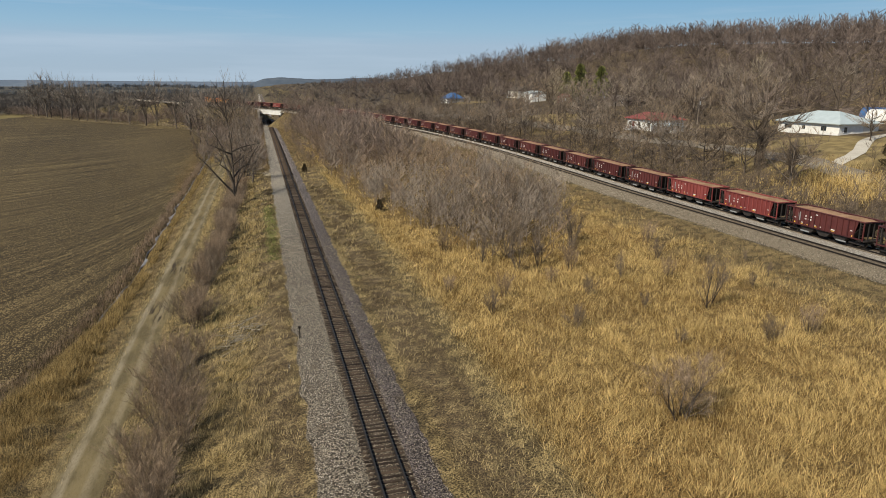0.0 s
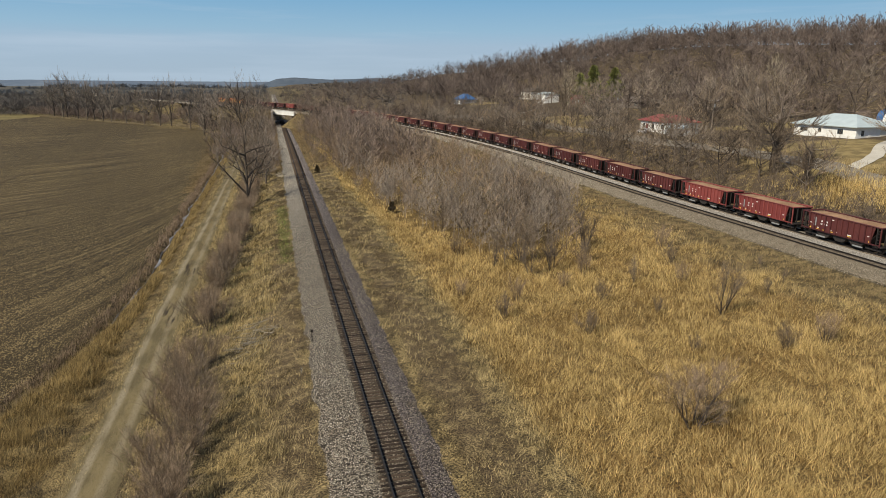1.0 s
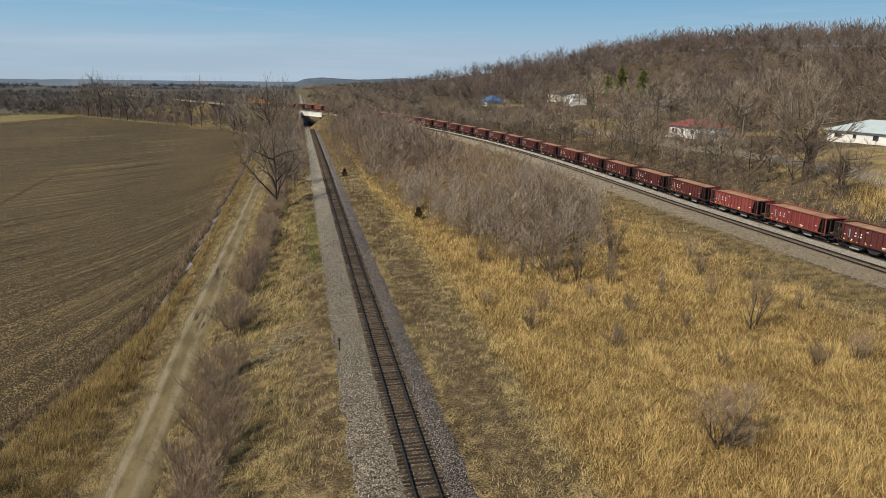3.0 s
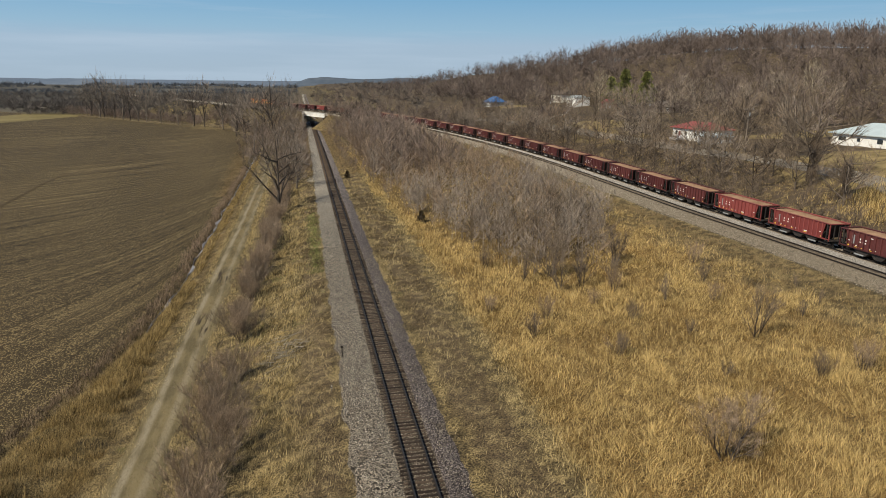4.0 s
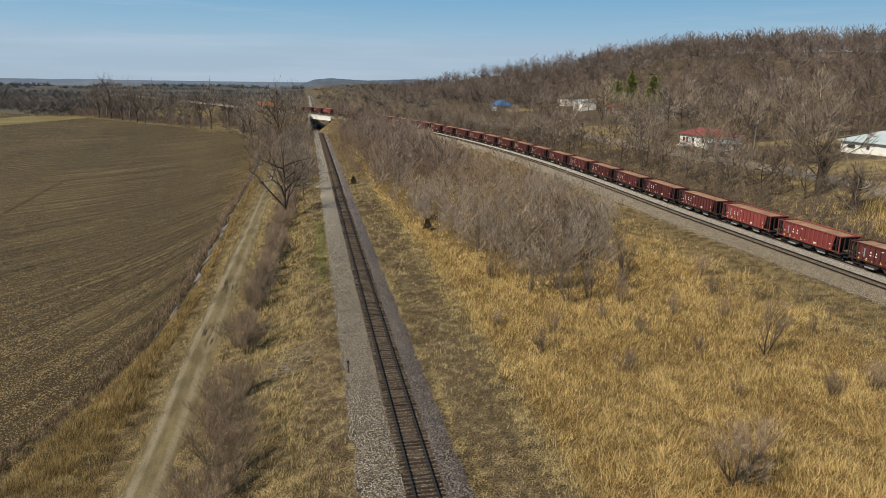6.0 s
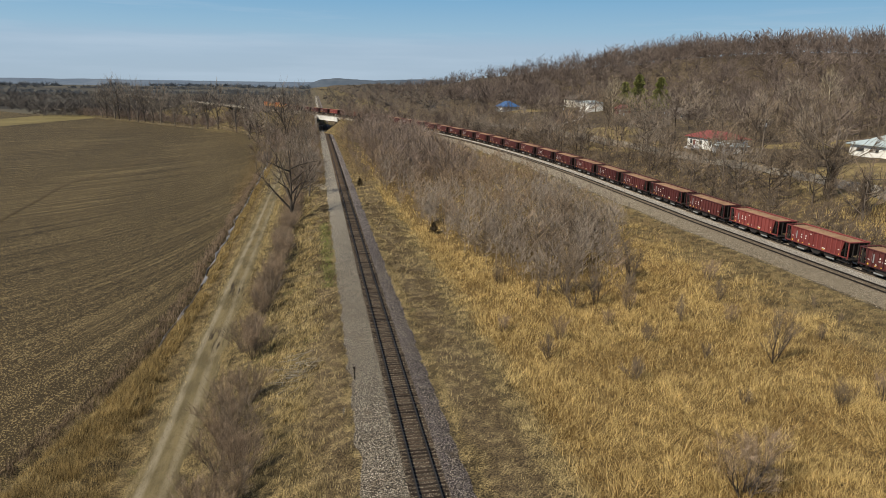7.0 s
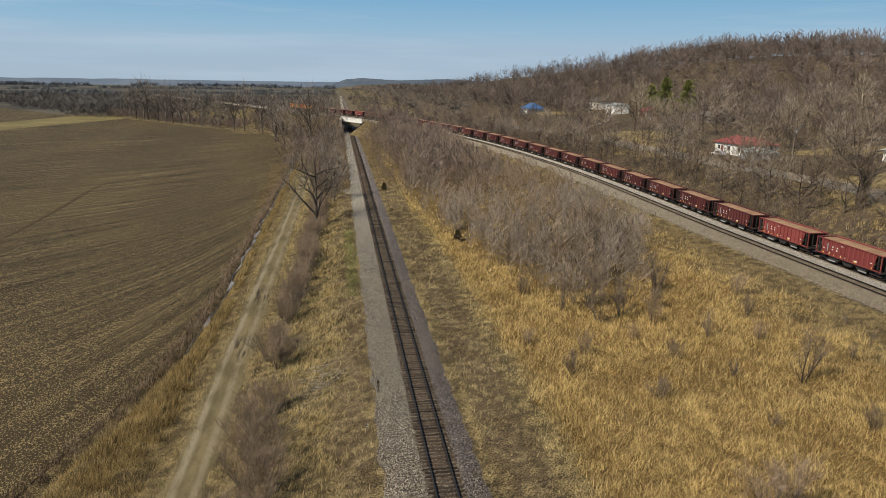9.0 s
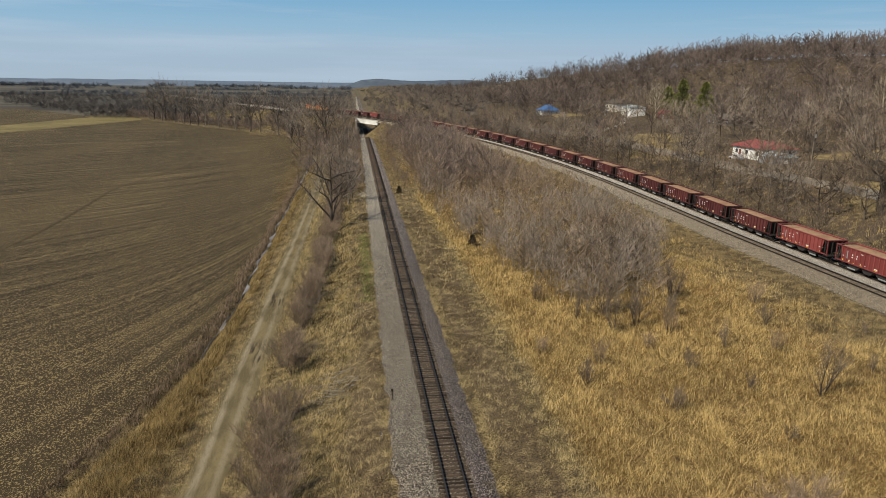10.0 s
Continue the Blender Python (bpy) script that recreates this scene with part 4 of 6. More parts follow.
while len(places) < 440:
    # hedge along the field's far end
    q = rw.uniform(-0.02, 1.05)
    x = -38 - 165 * q + rw.normal(0, 3)
    y = float(end_y(x)) + 9 + abs(rw.normal(0, 18))
    s_ = main_at(S_BRIDGE + (y - 431) / math.cos(CURVE_A))[0] if y > 431 else 99
    if abs(x - s_) < 9:
        continue
    places.append((x, y, float(gz(x, y)) - 0.2, rw.uniform(0, 6.28), rw.uniform(4.5, 10.5)))
while len(places) < 640:
    # brush on both sides of the main line past the bridge
    s_, side = S_BRIDGE + rw.uniform(26, 330), rw.choice([-1, 1]) * rw.uniform(7.5, 15)
    x, y, _ = main_at(s_, side)
    places.append((x, y, float(gz(x, y)) - 0.3, rw.uniform(0, 6.28), rw.uniform(3.5, 7.5)))
hedge_woods = scatter("hedgerow_woods", thin_protos, places, WOODS, "leafless trees and brush along the field's far edge", "woods")
places = []
while len(places) < 1000:
    # low woods across the valley
    x, y = rw.uniform(-1000, -30), 690 + 700 * rw.random() ** 1.4
    if (x < -260 and y < 1000 and math.sin(x * 0.011) < 0.2) or not beyond_fields(x, y):
        continue
    if abs(x - main_at(S_BRIDGE + (y - 431) / math.cos(CURVE_A))[0]) < 10:
        continue
    places.append((x, y, float(gz(x, y)) - 0.2, rw.uniform(0, 6.28), rw.uniform(7, 14)))
while len(places) < 1700:
    # brushy belt behind the field
    x, y = rw.uniform(-760, -70), 655 + abs(rw.normal(0, 70)) + max(0, 240 - 0.9 * rw.uniform(0, 400)) * (rw.random() < 0.5)
    if not beyond_fields(x, y):
        continue
    if abs(x - main_at(S_BRIDGE + (y - 431) / math.cos(CURVE_A))[0]) < 10 or (x > -190 and y < 660):
        continue
    places.append((x, y, float(gz(x, y)) - 0.2, rw.uniform(0, 6.28), rw.uniform(6, 13)))
while len(places) < 2450:
    # both sides of the branch line past the bridge
    x, y = rw.uniform(-150, 330), 450 + 1900 * rw.random() ** 1.5
    if x < -30 and y < 455 + (-36 - x) / 165 * 228:
        continue
    if abs(x) < 9 or abs(x - main_at(S_BRIDGE + (y - 431) / math.cos(CURVE_A))[0]) < 11:
        continue
    places.append((x, y, float(gz(x, y)) - 0.2, rw.uniform(0, 6.28), rw.uniform(8, 14)))
valley_far = scatter("far_valley_woods", low_protos, places, FARWOODS, "brown leafless woods across the valley floor", "woods")


# ---- grasses ----
def blades(name, x, y, h, w, lean, material, label, category, seed, bend=0.45, lift=0.0, bent=0.0, swirl_by=0.25, fan=None):
    """Blades of grass in one mesh."""
    g = np.random.default_rng(seed)
    n = len(x)
    z = gz(x, y) - 0.03 + lift
    az = g.uniform(0, 2 * math.pi, n)
    sx_, sy_ = np.cos(az) * w, np.sin(az) * w
    la = g.uniform(0, 2 * math.pi, n)
    lm = np.abs(g.normal(0, bend, n))
    swirl = 3.0 * waves(x, y, 14, seed + 300)
    lx, ly = np.cos(la) * lm + lean[0] + swirl_by * np.cos(swirl) * bend, np.sin(la) * lm + lean[1] + swirl_by * np.sin(swirl) * bend
    if fan is not None:
        lx, ly = lx + fan[0], ly + fan[1]
    top = h / np.sqrt(1 + lx * lx + ly * ly)
    V = np.empty((n, 5, 3), np.float32)
    V[:, 0] = np.stack([x - sx_, y - sy_, z], 1)
    V[:, 1] = np.stack([x + sx_, y + sy_, z], 1)
    mx_, my_, mz_ = x + lx * top * 0.38, y + ly * top * 0.38, z + top * 0.62
    V[:, 2] = np.stack([mx_ + sx_ * 0.8, my_ + sy_ * 0.8, mz_], 1)
    V[:, 3] = np.stack([mx_ - sx_ * 0.8, my_ - sy_ * 0.8, mz_], 1)
    V[:, 4] = np.stack([x + lx * top, y + ly * top, z + top], 1)
    near = y < bent
    Vb, Vs = V[near], V[~near][:, [0, 1, 4]]
    k = np.arange(len(Vb))[:, None] * 5
    k2 = np.arange(len(Vs))[:, None] * 3 + len(Vb) * 5
    T = np.concatenate([k + [[0, 1, 2]], k + [[0, 2, 3]], k + [[3, 2, 4]], k2 + [[0, 1, 2]]])
    V = np.concatenate([Vb.reshape(-1, 3), Vs.reshape(-1, 3)])
    return tagged(new(name, mesh_np(name, V.reshape(-1, 3), T, material)), label, category, kind="stuff")


def tufts(g, cx, cy, per, spread):
    n = len(cx)
    x = np.repeat(cx, per) + g.normal(0, spread, n * per)
    y = np.repeat(cy, per) + g.normal(0, spread, n * per)
    return x, y


def main_x(y):
    """Where the main line's middle lies at y."""
    y = np.asarray(y, float)
    u = np.clip(y - CURVE_Y, 0, CURVE_R * math.sin(CURVE_A))
    return MAIN_X - (CURVE_R - np.sqrt(CURVE_R ** 2 - u * u)) - np.maximum(0, y - CURVE_Y - CURVE_R * math.sin(CURVE_A)) * math.tan(CURVE_A)


def thicket(x, y):
    """How densely brush stands between the two lines, 0 to 1."""
    front = np.interp(x, [8, 12, 16, 21, 28, 35, 41, 47], [190, 128, 100, 84, 82, 88, 100, 118]) + 4 * waves(x, y, 9, 61)
    w = smooth(-4, 8, y - front)
    return w * (1 - smooth(-15.5, -11.5, x - main_x(y))) * smooth(8.5, 11.5, x)


gg = np.random.default_rng(21)
N = 125000
cx = gg.uniform(8.5, 51, N)
cy = 14 + 330 * gg.random(N) ** 2.6
edge = 10.2 + 0.9 * waves(cy, cy * 0, 13, 62) - 1.2 * smooth(90, 160, cy)
dens = smooth(-0.5, 0.9, cx - edge) * (1 - 0.92 * thicket(cx, cy)) * (1 - smooth(42, 47, cx + 2.5 * waves(cx, cy, 12, 63)) * 0.8)
dens = dens * (1 - smooth(-13.5, -9.5, cx - main_x(cy)))
patch = waves(cx, cy, 10, 64)
dens = dens * (0.62 + 0.38 * smooth(-0.8, 0.1, patch)) * (0.30 + 0.70 * smooth(-0.8, 0.0, waves(cx, cy, 3.2, 364))) * (1 - smooth(230, 300, cy))
# thinned to dark ground in a hollow, and as shadow under the wide shrub
dens = dens * (1 - 0.85 * np.exp(-((cx - 15.8) ** 2 + (cy - 34.6) ** 2) / 1.3)) * (1 - 0.8 * np.exp(-((cx - 20.6) ** 2 + (cy - 36.6) ** 2) / 1.5))
keep = gg.random(N) < dens
cx, cy, patch = cx[keep], cy[keep], patch[keep]
per = 8
x, y = tufts(gg, cx, cy, per, 0.20)
tuft_lean = np.repeat(gg.normal(0, 0.5, (2, len(cx))), per, axis=1)
fan = np.stack([x - np.repeat(cx, per), y - np.repeat(cy, per)]) * 1.6 + tuft_lean
far_ = np.clip(y / 70, 0.7, 2.2)
h = gg.uniform(0.32, 0.95, len(x)) * (1 + 0.22 * np.repeat(patch, per)) * np.clip(1.15 - 0.012 * np.maximum(x - 30, 0), 0.6, 1.2)
golden = blades("golden_grass", x, y, h, 0.0165 * far_ * gg.uniform(0.6, 1.4, len(x)), (0.10, 0.03), GOLD, "tall golden dry prairie grass", "dry grass", 22, 0.55, swirl_by=0.3, fan=fan)

# redder patches among it
N = 16000
cx, cy = gg.uniform(10.8, 44, N), 22 + 110 * gg.random(N) ** 1.6
keep = (gg.random(N) < 0.15 + 0.85 * smooth(-0.1, 0.5, waves(cx, cy, 17, 366))) & (cx > 11.4 + 0.8 * waves(cy, cy * 0, 13, 62)) & (gg.random(N) > thicket(cx, cy))
x, y = tufts(gg, cx[keep], cy[keep], 6, 0.3)
bronze = blades("bronze_grass", x, y, gg.uniform(0.4, 1.05, len(x)), 0.010 * np.clip(y / 70, 0.8, 2), (0.1, 0.0), BRONZE, "reddish-brown prairie grass in patches", "dry grass", 222, 1.1)
# matted grass of the verges
N = 96000
cx = np.concatenate([gg.uniform(-15.5, -4.4, N // 2), gg.uniform(3.0, 11.5, N // 2)])
cy = 18 + 190 * gg.random(N) ** 1.9
dens = np.where(cx < 0, 0.75 + 0.25 * waves(cx, cy, 5, 65), 0.30 + 0.30 * waves(cx, cy, 6, 66) + 0.55 * smooth(8.4, 9.6, cx))
dens = dens * np.where(cx < 0, 1 - 0.55 * smooth(-0.35, 0.25, waves(cx, cy, 7, 467)) * smooth(-9.2, -7.8, cx), 1) * (0.35 + 0.65 * smooth(-0.6, 0.2, waves(cx, cy, 2.2, 478))) * (0.25 + 0.75 * smooth(-0.3, 0.3, waves(cx, cy, 8, 479)))
dens = dens * np.where(cx < 0, smooth(-4.3, -5.6, cx) * 0.9 + 0.1, smooth(3.0, 4.2, cx) * 0.9 + 0.1)
keep = gg.random(N) < dens
x, y = tufts(gg, cx[keep], cy[keep], 4, 0.16)
verge_grass = blades("verge_grass", x, y, gg.uniform(0.18, 0.6, len(x)), 0.017 * np.clip(y / 60, 0.8, 2.5), (0.1, 0.0), STRAW, "matted straw-coloured grass along the track", "dry grass", 23, 1.4)
N = 2600
cx, cy = gg.uniform(-13.5, -5, N), gg.uniform(30, 150, N)
keep = gg.random(N) < smooth(0.35, 0.8, waves(cx, cy, 9, 67))
cx, cy = np.concatenate([cx[keep], gg.normal(-12.6, 0.8, 130), gg.normal(-5.5, 0.5, 800)]), np.concatenate([cy[keep], gg.normal(75, 1.6, 130), gg.uniform(92, 136, 800)])
x, y = tufts(gg, cx, cy, 7, 0.22)
green_grass = blades("green_grass", x, y, gg.uniform(0.12, 0.34, len(x)), 0.014 * np.clip(y / 60, 0.8, 2.5), (0.1, 0.0), GREEN, "first green spring grass in small patches", "grass", 24, 0.8)
# dark trampled weeds close to the ballast
N = 17000
side = gg.random(N) < 0.5
cx, cy = np.where(side, -4.6 - 4.4 * gg.random(N) ** 1.2, 3.6 + 5.2 * gg.random(N)), 26 + 130 * gg.random(N) ** 1.5
keep = gg.random(N) < np.where(side, smooth(-0.35, 0.25, waves(cx, cy, 7, 467)) * (1 - 0.6 * smooth(-7, -9, cx)), smooth(-0.6, 0.3, waves(cx, cy, 6, 468)) * (1 - smooth(7.4, 9, cx)))
x, y = tufts(gg, cx[keep], cy[keep], 5, 0.22)
dark_weeds = blades("trampled_weeds", x, y, gg.uniform(0.15, 0.45, len(x)), 0.014 * np.clip(y / 60, 0.8, 2), (0.1, 0.0), DARKWEED, "dark dead weeds along the edge of the ballast", "weeds", 127, 1.3)
# tussocks
N = 1300
cx, cy = gg.uniform(-13.2, -5.6, N), 34 + 140 * gg.random(N) ** 1.4
keep = (waves(cx, cy, 8, 465) > -0.2) & (cx < -6.8)
x, y = tufts(gg, cx[keep], cy[keep], 34, 0.26)
tussocks = blades("grass_tussocks", x, y, gg.uniform(0.4, 1.1, len(x)), 0.016 * np.clip(y / 60, 0.8, 2), (0.25, -0.1), STRAW, "pale straw tussocks on the verge", "dry grass", 123, 0.8)
N = 520
cy = 30 + 75 * gg.random(N) ** 1.3
wide = 4.4 + ditch_shift(cy)
f = np.clip(gg.uniform(2.4, 22, N) / wide, 2.4 / wide, 0.9)
f = np.where(f > 0.88, gg.uniform(0.5, 0.85, N), f)
cx = -21.3 - f * wide
keep = waves(cx, cy, 5, 564) > -0.35
x, y = tufts(gg, cx[keep], cy[keep], 60, 0.34)
bank_tussocks = blades("bank_tussocks", x, y, gg.uniform(0.5, 1.4, len(x)), 0.016 * np.clip(y / 60, 0.8, 2), (0.15, -0.05), BANKGOLD, "rank golden tussocks on the ditch bank", "dry grass", 124, 0.75)
N = 12000
cy = 26 + 54 * gg.random(N)
wide = 4.4 + ditch_shift(cy)
cx = -23.2 - gg.random(N) * (wide - 2.4)
lump = smooth(-0.35, 0.35, waves(cx, cy, 4.2, 571))
keep = gg.random(N) < lump
x, y = tufts(gg, cx[keep], cy[keep], 7, 0.22)
bank_thatch = blades("bank_thatch", x, y, gg.uniform(0.35, 0.9, len(x)) * (0.5 + 0.9 * np.repeat(lump[keep], 7)), 0.011 * np.clip(y / 60, 0.8, 2), (0.12, -0.05), BANKGOLD, "curled golden-brown grass lodged on the bank", "dry grass", 131, 1.0)
N = 9000
cy = 28 + 190 * gg.random(N) ** 1.6
cx = -21.2 - gg.random(N) * 2.7
x, y = tufts(gg, cx, cy, 4, 0.2)
bank_turf = blades("bank_turf", x, y, gg.uniform(0.10, 0.36, len(x)), 0.013 * np.clip(y / 60, 0.8, 2.2), (0.1, 0.0), DULL, "short dull grass beside the dirt road", "dry grass", 128, 1.0)
# edges of the road
N = 5200
cy = 30 + 200 * gg.random(N) ** 1.4
cx = np.where(gg.random(N) < 0.62, -16.9 + gg.normal(0, 0.42, N), -21.5 + gg.normal(0, 0.35, N))
x, y = tufts(gg, cx, cy, 6, 0.14)
road_grass = blades("roadside_grass", x, y, gg.uniform(0.15, 0.5, len(x)), 0.013 * np.clip(y / 60, 0.8, 2.4), (0.1, 0.0), STRAW, "short dry grass along the dirt road", "dry grass", 125, 0.9)
N = 3000
cy = 32 + 200 * gg.random(N) ** 1.4
cx = -19.15 + gg.normal(0, 0.30, N)
keep = waves(cx, cy, 6, 571) > -0.3
x, y = tufts(gg, cx[keep], cy[keep], 4, 0.12)
crown_grass = blades("road_middle_grass", x, y, gg.uniform(0.05, 0.17, len(x)), 0.013 * np.clip(y / 60, 0.8, 2.4), (0.1, 0.0), DULL, "short dry grass between the wheel tracks", "dry grass", 225, 0.9, lift=0.05)
N = 5200
cy = 190 + 235 * gg.random(N)
cx = np.where(gg.random(N) < 0.5, gg.uniform(3.3, 10, N), gg.uniform(-7, -4.3, N))
x, y = tufts(gg, cx, cy, 4, 0.3)
line_grass = blades("line_grass", x, y, gg.uniform(0.3, 0.9, len(x)), 0.05, (0.1, 0.0), DULL, "dry brown grass beside the branch line", "dry grass", 126, 0.7)
# bank between the road and the ditch
N = 22000
cy = 28 + 270 * gg.random(N) ** 1.8
sh = ditch_shift(cy)
f = 2.1 / (4.4 + sh)
f = f + (1 - f) * gg.random(N)
cx = -21.3 - f * (4.4 + sh)
low = np.abs(cx + 26.2 + sh) < 0.55
keep = (gg.random(N) < smooth(-0.7, 0.3, waves(cx, cy, 5, 68))) & ~low
x, y = tufts(gg, cx[keep], cy[keep], 6, 0.2)
fk = np.repeat(f[keep], 6)
bank_grass = blades("bank_grass", x, y, gg.uniform(0.3, 0.8, len(x)) * (0.6 + np.exp(-((fk - 0.62) / 0.22) ** 2)) * (1 + 0.5 * waves(x, y, 5, 168)), 0.013 * np.clip(y / 60, 0.8, 2.4), (0.25, 0.05), BANKGOLD, "dry golden grass on the ditch bank", "dry grass", 25, 0.7)
N = 3600
cy = 40 + 220 * gg.random(N) ** 1.5
cx = -27.4 - ditch_shift(cy) + gg.normal(0, 0.5, N)
x, y = tufts(gg, cx, cy, 5, 0.2)
ditch_weeds = blades("ditch_weeds", x, y, gg.uniform(0.3, 0.9, len(x)), 0.013 * np.clip(y / 60, 0.8, 2.4), (0.1, 0.0), TWIG_RED, "brown dead weeds along the ditch", "weeds", 26, 0.4)
# weeds on the main line's bank and beside its far side
N = 14000
cx = gg.uniform(39, 53, N)
cy = 24 + 250 * gg.random(N) ** 1.8
keep = (cx < main_x(cy) - 7.6) & (cx > main_x(cy) - 22)
x, y = tufts(gg, cx[keep], cy[keep], 6, 0.2)
bank_weeds = blades("bank_weeds", x, y, gg.uniform(0.25, 0.7, len(x)), 0.012 * np.clip(y / 60, 0.8, 2.4), (0.1, 0.0), DULL, "dull brown weeds on the railway bank", "weeds", 27, 0.7)
N = 9000
cy = 40 + 300 * gg.random(N) ** 1.4
cx = main_x(cy) + 8.5 + gg.random(N) ** 1.5 * 26
x, y = tufts(gg, cx, cy, 5, 0.3)
far_weeds = blades("slope_grass", x, y, gg.uniform(0.3, 0.9, len(x)), 0.016 * np.clip(y / 60, 1, 2.6), (0.1, 0.0), DULL, "dry grass on the slope behind the main line", "dry grass", 28, 0.6)
N = 900
cy, cx = gg.uniform(86, 112, N), gg.uniform(72, 84, N)
x, y = tufts(gg, gg.normal(81, 3.6, N), gg.normal(86, 6, N), 8, 0.3)
reeds = blades("reed_patch", x, y, gg.uniform(0.9, 1.9, len(x)), 0.022, (0.12, 0.0), GOLD, "patch of tall golden grass behind the train", "dry grass", 29, 0.3)
# pale grass along the field's far end
cx = -30 - 162 * gg.random(3400)
x, y = tufts(gg, cx, end_y(cx) + gg.uniform(0.5, 7, 3400), 5, 0.6)
end_grass = blades("field_end_grass", x, y, gg.uniform(0.7, 1.5, len(x)), 0.10, (0.1, 0.0), PALEGRASS, "pale dry grass along the end of the field", "dry grass", 30, 0.4)
# thin grass growing into the field from the ditch
N = 7000
cy = 190 + 205 * gg.random(N)
cx = -28 - np.abs(gg.normal(0, 1, N)) * np.interp(cy, [190, 260, 390], [1, 3, 5])
x, y = tufts(gg, cx, cy, 4, 0.4)
edge_grass = blades("field_edge_grass", x, y, gg.uniform(0.15, 0.45, len(x)), 0.035, (0.1, 0.0), DULL, "thin pale grass at the edge of the field", "grass", 129, 0.9, lift=0.1)
# corn litter on the field
N = 150000
y = 38 + 230 * gg.random(N) ** 1.6
x = -28.2 - ditch_shift(y) - gg.random(N) ** 1.3 * 95
litter = blades("corn_stubble", x, y, gg.uniform(0.10, 0.26, N), 0.017 * np.clip(y / 80, 0.8, 1.6), (0.0, 0.0), LITTER, "pale chopped corn stalks lying on the soil", "stubble", 31, 1.6, lift=0.11)

# ---- brush between the lines ----
sap = [joined(crown_tree(200 + i, 1.0, (0.5, 0.62, 0.44, 0.7, 0.55, 0.6)[i], 0.06, 4, 27, 11, 0.095, 0.0032, 0.007, rise=0.55, low_el=0.0)) for i in range(6)]
rows, rows_b = [], []
while len(rows) + len(rows_b) < 900:
    bx, by_ = gg.uniform(10, 48), 78 + 270 * gg.random() ** 1.7
    if gg.random() > float(thicket(np.array([bx]), np.array([by_]))[0]):
        continue
    grey = waves(np.array([bx]), np.array([by_]), 22, 71)[0] + (0.4 if by_ < 150 else -0.5)
    s = gg.uniform(3.6, 7.2) + (1.2 if gg.random() < 0.15 else 0) + (gg.uniform(1, 4) if by_ > 165 and bx < 34 else 0)
    (rows if grey > 0 else rows_b).append((bx, by_, float(gz(bx, by_)) - 0.1, gg.uniform(0, 6.28), s))
thicket_grey = scatter("sapling_thicket", sap, rows, TWIG_GREY, "silvery-grey leafless sapling thicket", "thicket")
thicket_brown = scatter("brush_thicket", sap, rows_b, TWIG_RED, "brown leafless brush thicket", "thicket")
rows = []
while len(rows) < 55:
    bx, by_ = gg.normal(26, 7), gg.normal(96, 8)
    if 15 < bx < 38 and float(thicket(np.array([bx]), np.array([by_]))[0]) > 0.3:
        rows.append((bx, by_, float(gz(bx, by_)) - 0.1, gg.uniform(0, 6.28), gg.uniform(4.2, 7.4)))
dark_clump = scatter("sapling_clump", sap, rows, STEM, "tall dark clump of leafless saplings", "thicket")
# brush behind the main line
rows = []
while len(rows) < 640:
    by_ = 62 + 330 * gg.random() ** 1.3
    bx = float(main_x(by_)) + 8.5 + 26 * gg.random() ** 1.7
    if clear_of(bx, by_) or ((bx - 81) / 8) ** 2 + ((by_ - 86) / 12) ** 2 < 1:
        continue
    rows.append((bx, by_, float(gz(bx, by_)) - 0.1, gg.uniform(0, 6.28), gg.uniform(2.4, 6.4)))
slope_brush = scatter("slope_brush", sap, rows, STEM, "dark leafless brush on the slope behind the train", "brush")

# ---- single shrubs and trees ----
shrub_kinds = [tree_proto("shrub", bare_tree(300 + i, 3.2, 0.030, 7, 2, (8, 5), 0.55, 0.10, 0.16, 6, 0.12, 0.0062, (3, 3, 3), base_spread=0.5, first=0.62),
                          BARK, (TWIG_RED, TWIG, TWIG_RED)[i % 3], "leafless many-stemmed shrub on the grassy verge", "shrub", "verge shrubs") for i in range(4)]
tree_kinds = [tree_proto("bare_tree", crown_tree(320 + i, 11.0, (0.8, 0.68, 0.9, 0.75, 0.85)[i], 0.12, 9, 90, 17, 0.075, 0.0017, 0.014, 4, True), BARK, (TWIG, TWIG_GREY, TWIG_RED)[i % 3],
                         "leafless grey-brown deciduous tree in winter", "tree", "trees by the railway") for i in range(5)]
field_kinds = [tree_proto("shrub", bare_tree(340 + i, 3.2, 0.05, 2 + i, 2, (9, 5), 0.62, 0.1, 0.18, 6, 0.13, 0.0085, (4, 3, 3), base_spread=0.4, first=0.62), BARK, (TWIG, STEM, TWIG_RED)[i % 3],
                          "leafless shrub standing in golden grass", "shrub", "shrubs in the grass") for i in range(4)]
wide_kind = [tree_proto("shrub", bare_tree(377, 3.2, 0.058, 4, 3, (6, 5, 3), 0.75, 0.12, 0.12, 7, 0.11, 0.0048, (5, 4, 3), base_spread=0.6, first=0.55), BARK, TWIG_RED,
                       "wide leafless shrub low in the golden grass", "shrub", "shrubs in the grass")]
USED = set()


def plant(kinds, i, x, y, h, base, label="", turn=None, sink=0.1):
    """Set a tree or shrub of height h on the ground."""
    proto = kinds[i % len(kinds)]
    a = (i * 137.5 + 30) % 360 if turn is None else turn
    m = pose(x, y, float(gz(x, y)) - sink, 0, 0, a)
    s = h / base
    if proto in USED:
        ob = copy_thing(proto, m)
    else:
        ob = proto
        ob.matrix_basis = m
        USED.add(proto)
    ob.matrix_basis = m @ Matrix.Diagonal((s, s, s, 1))
    if label:
        ob["label"] = label
    return ob


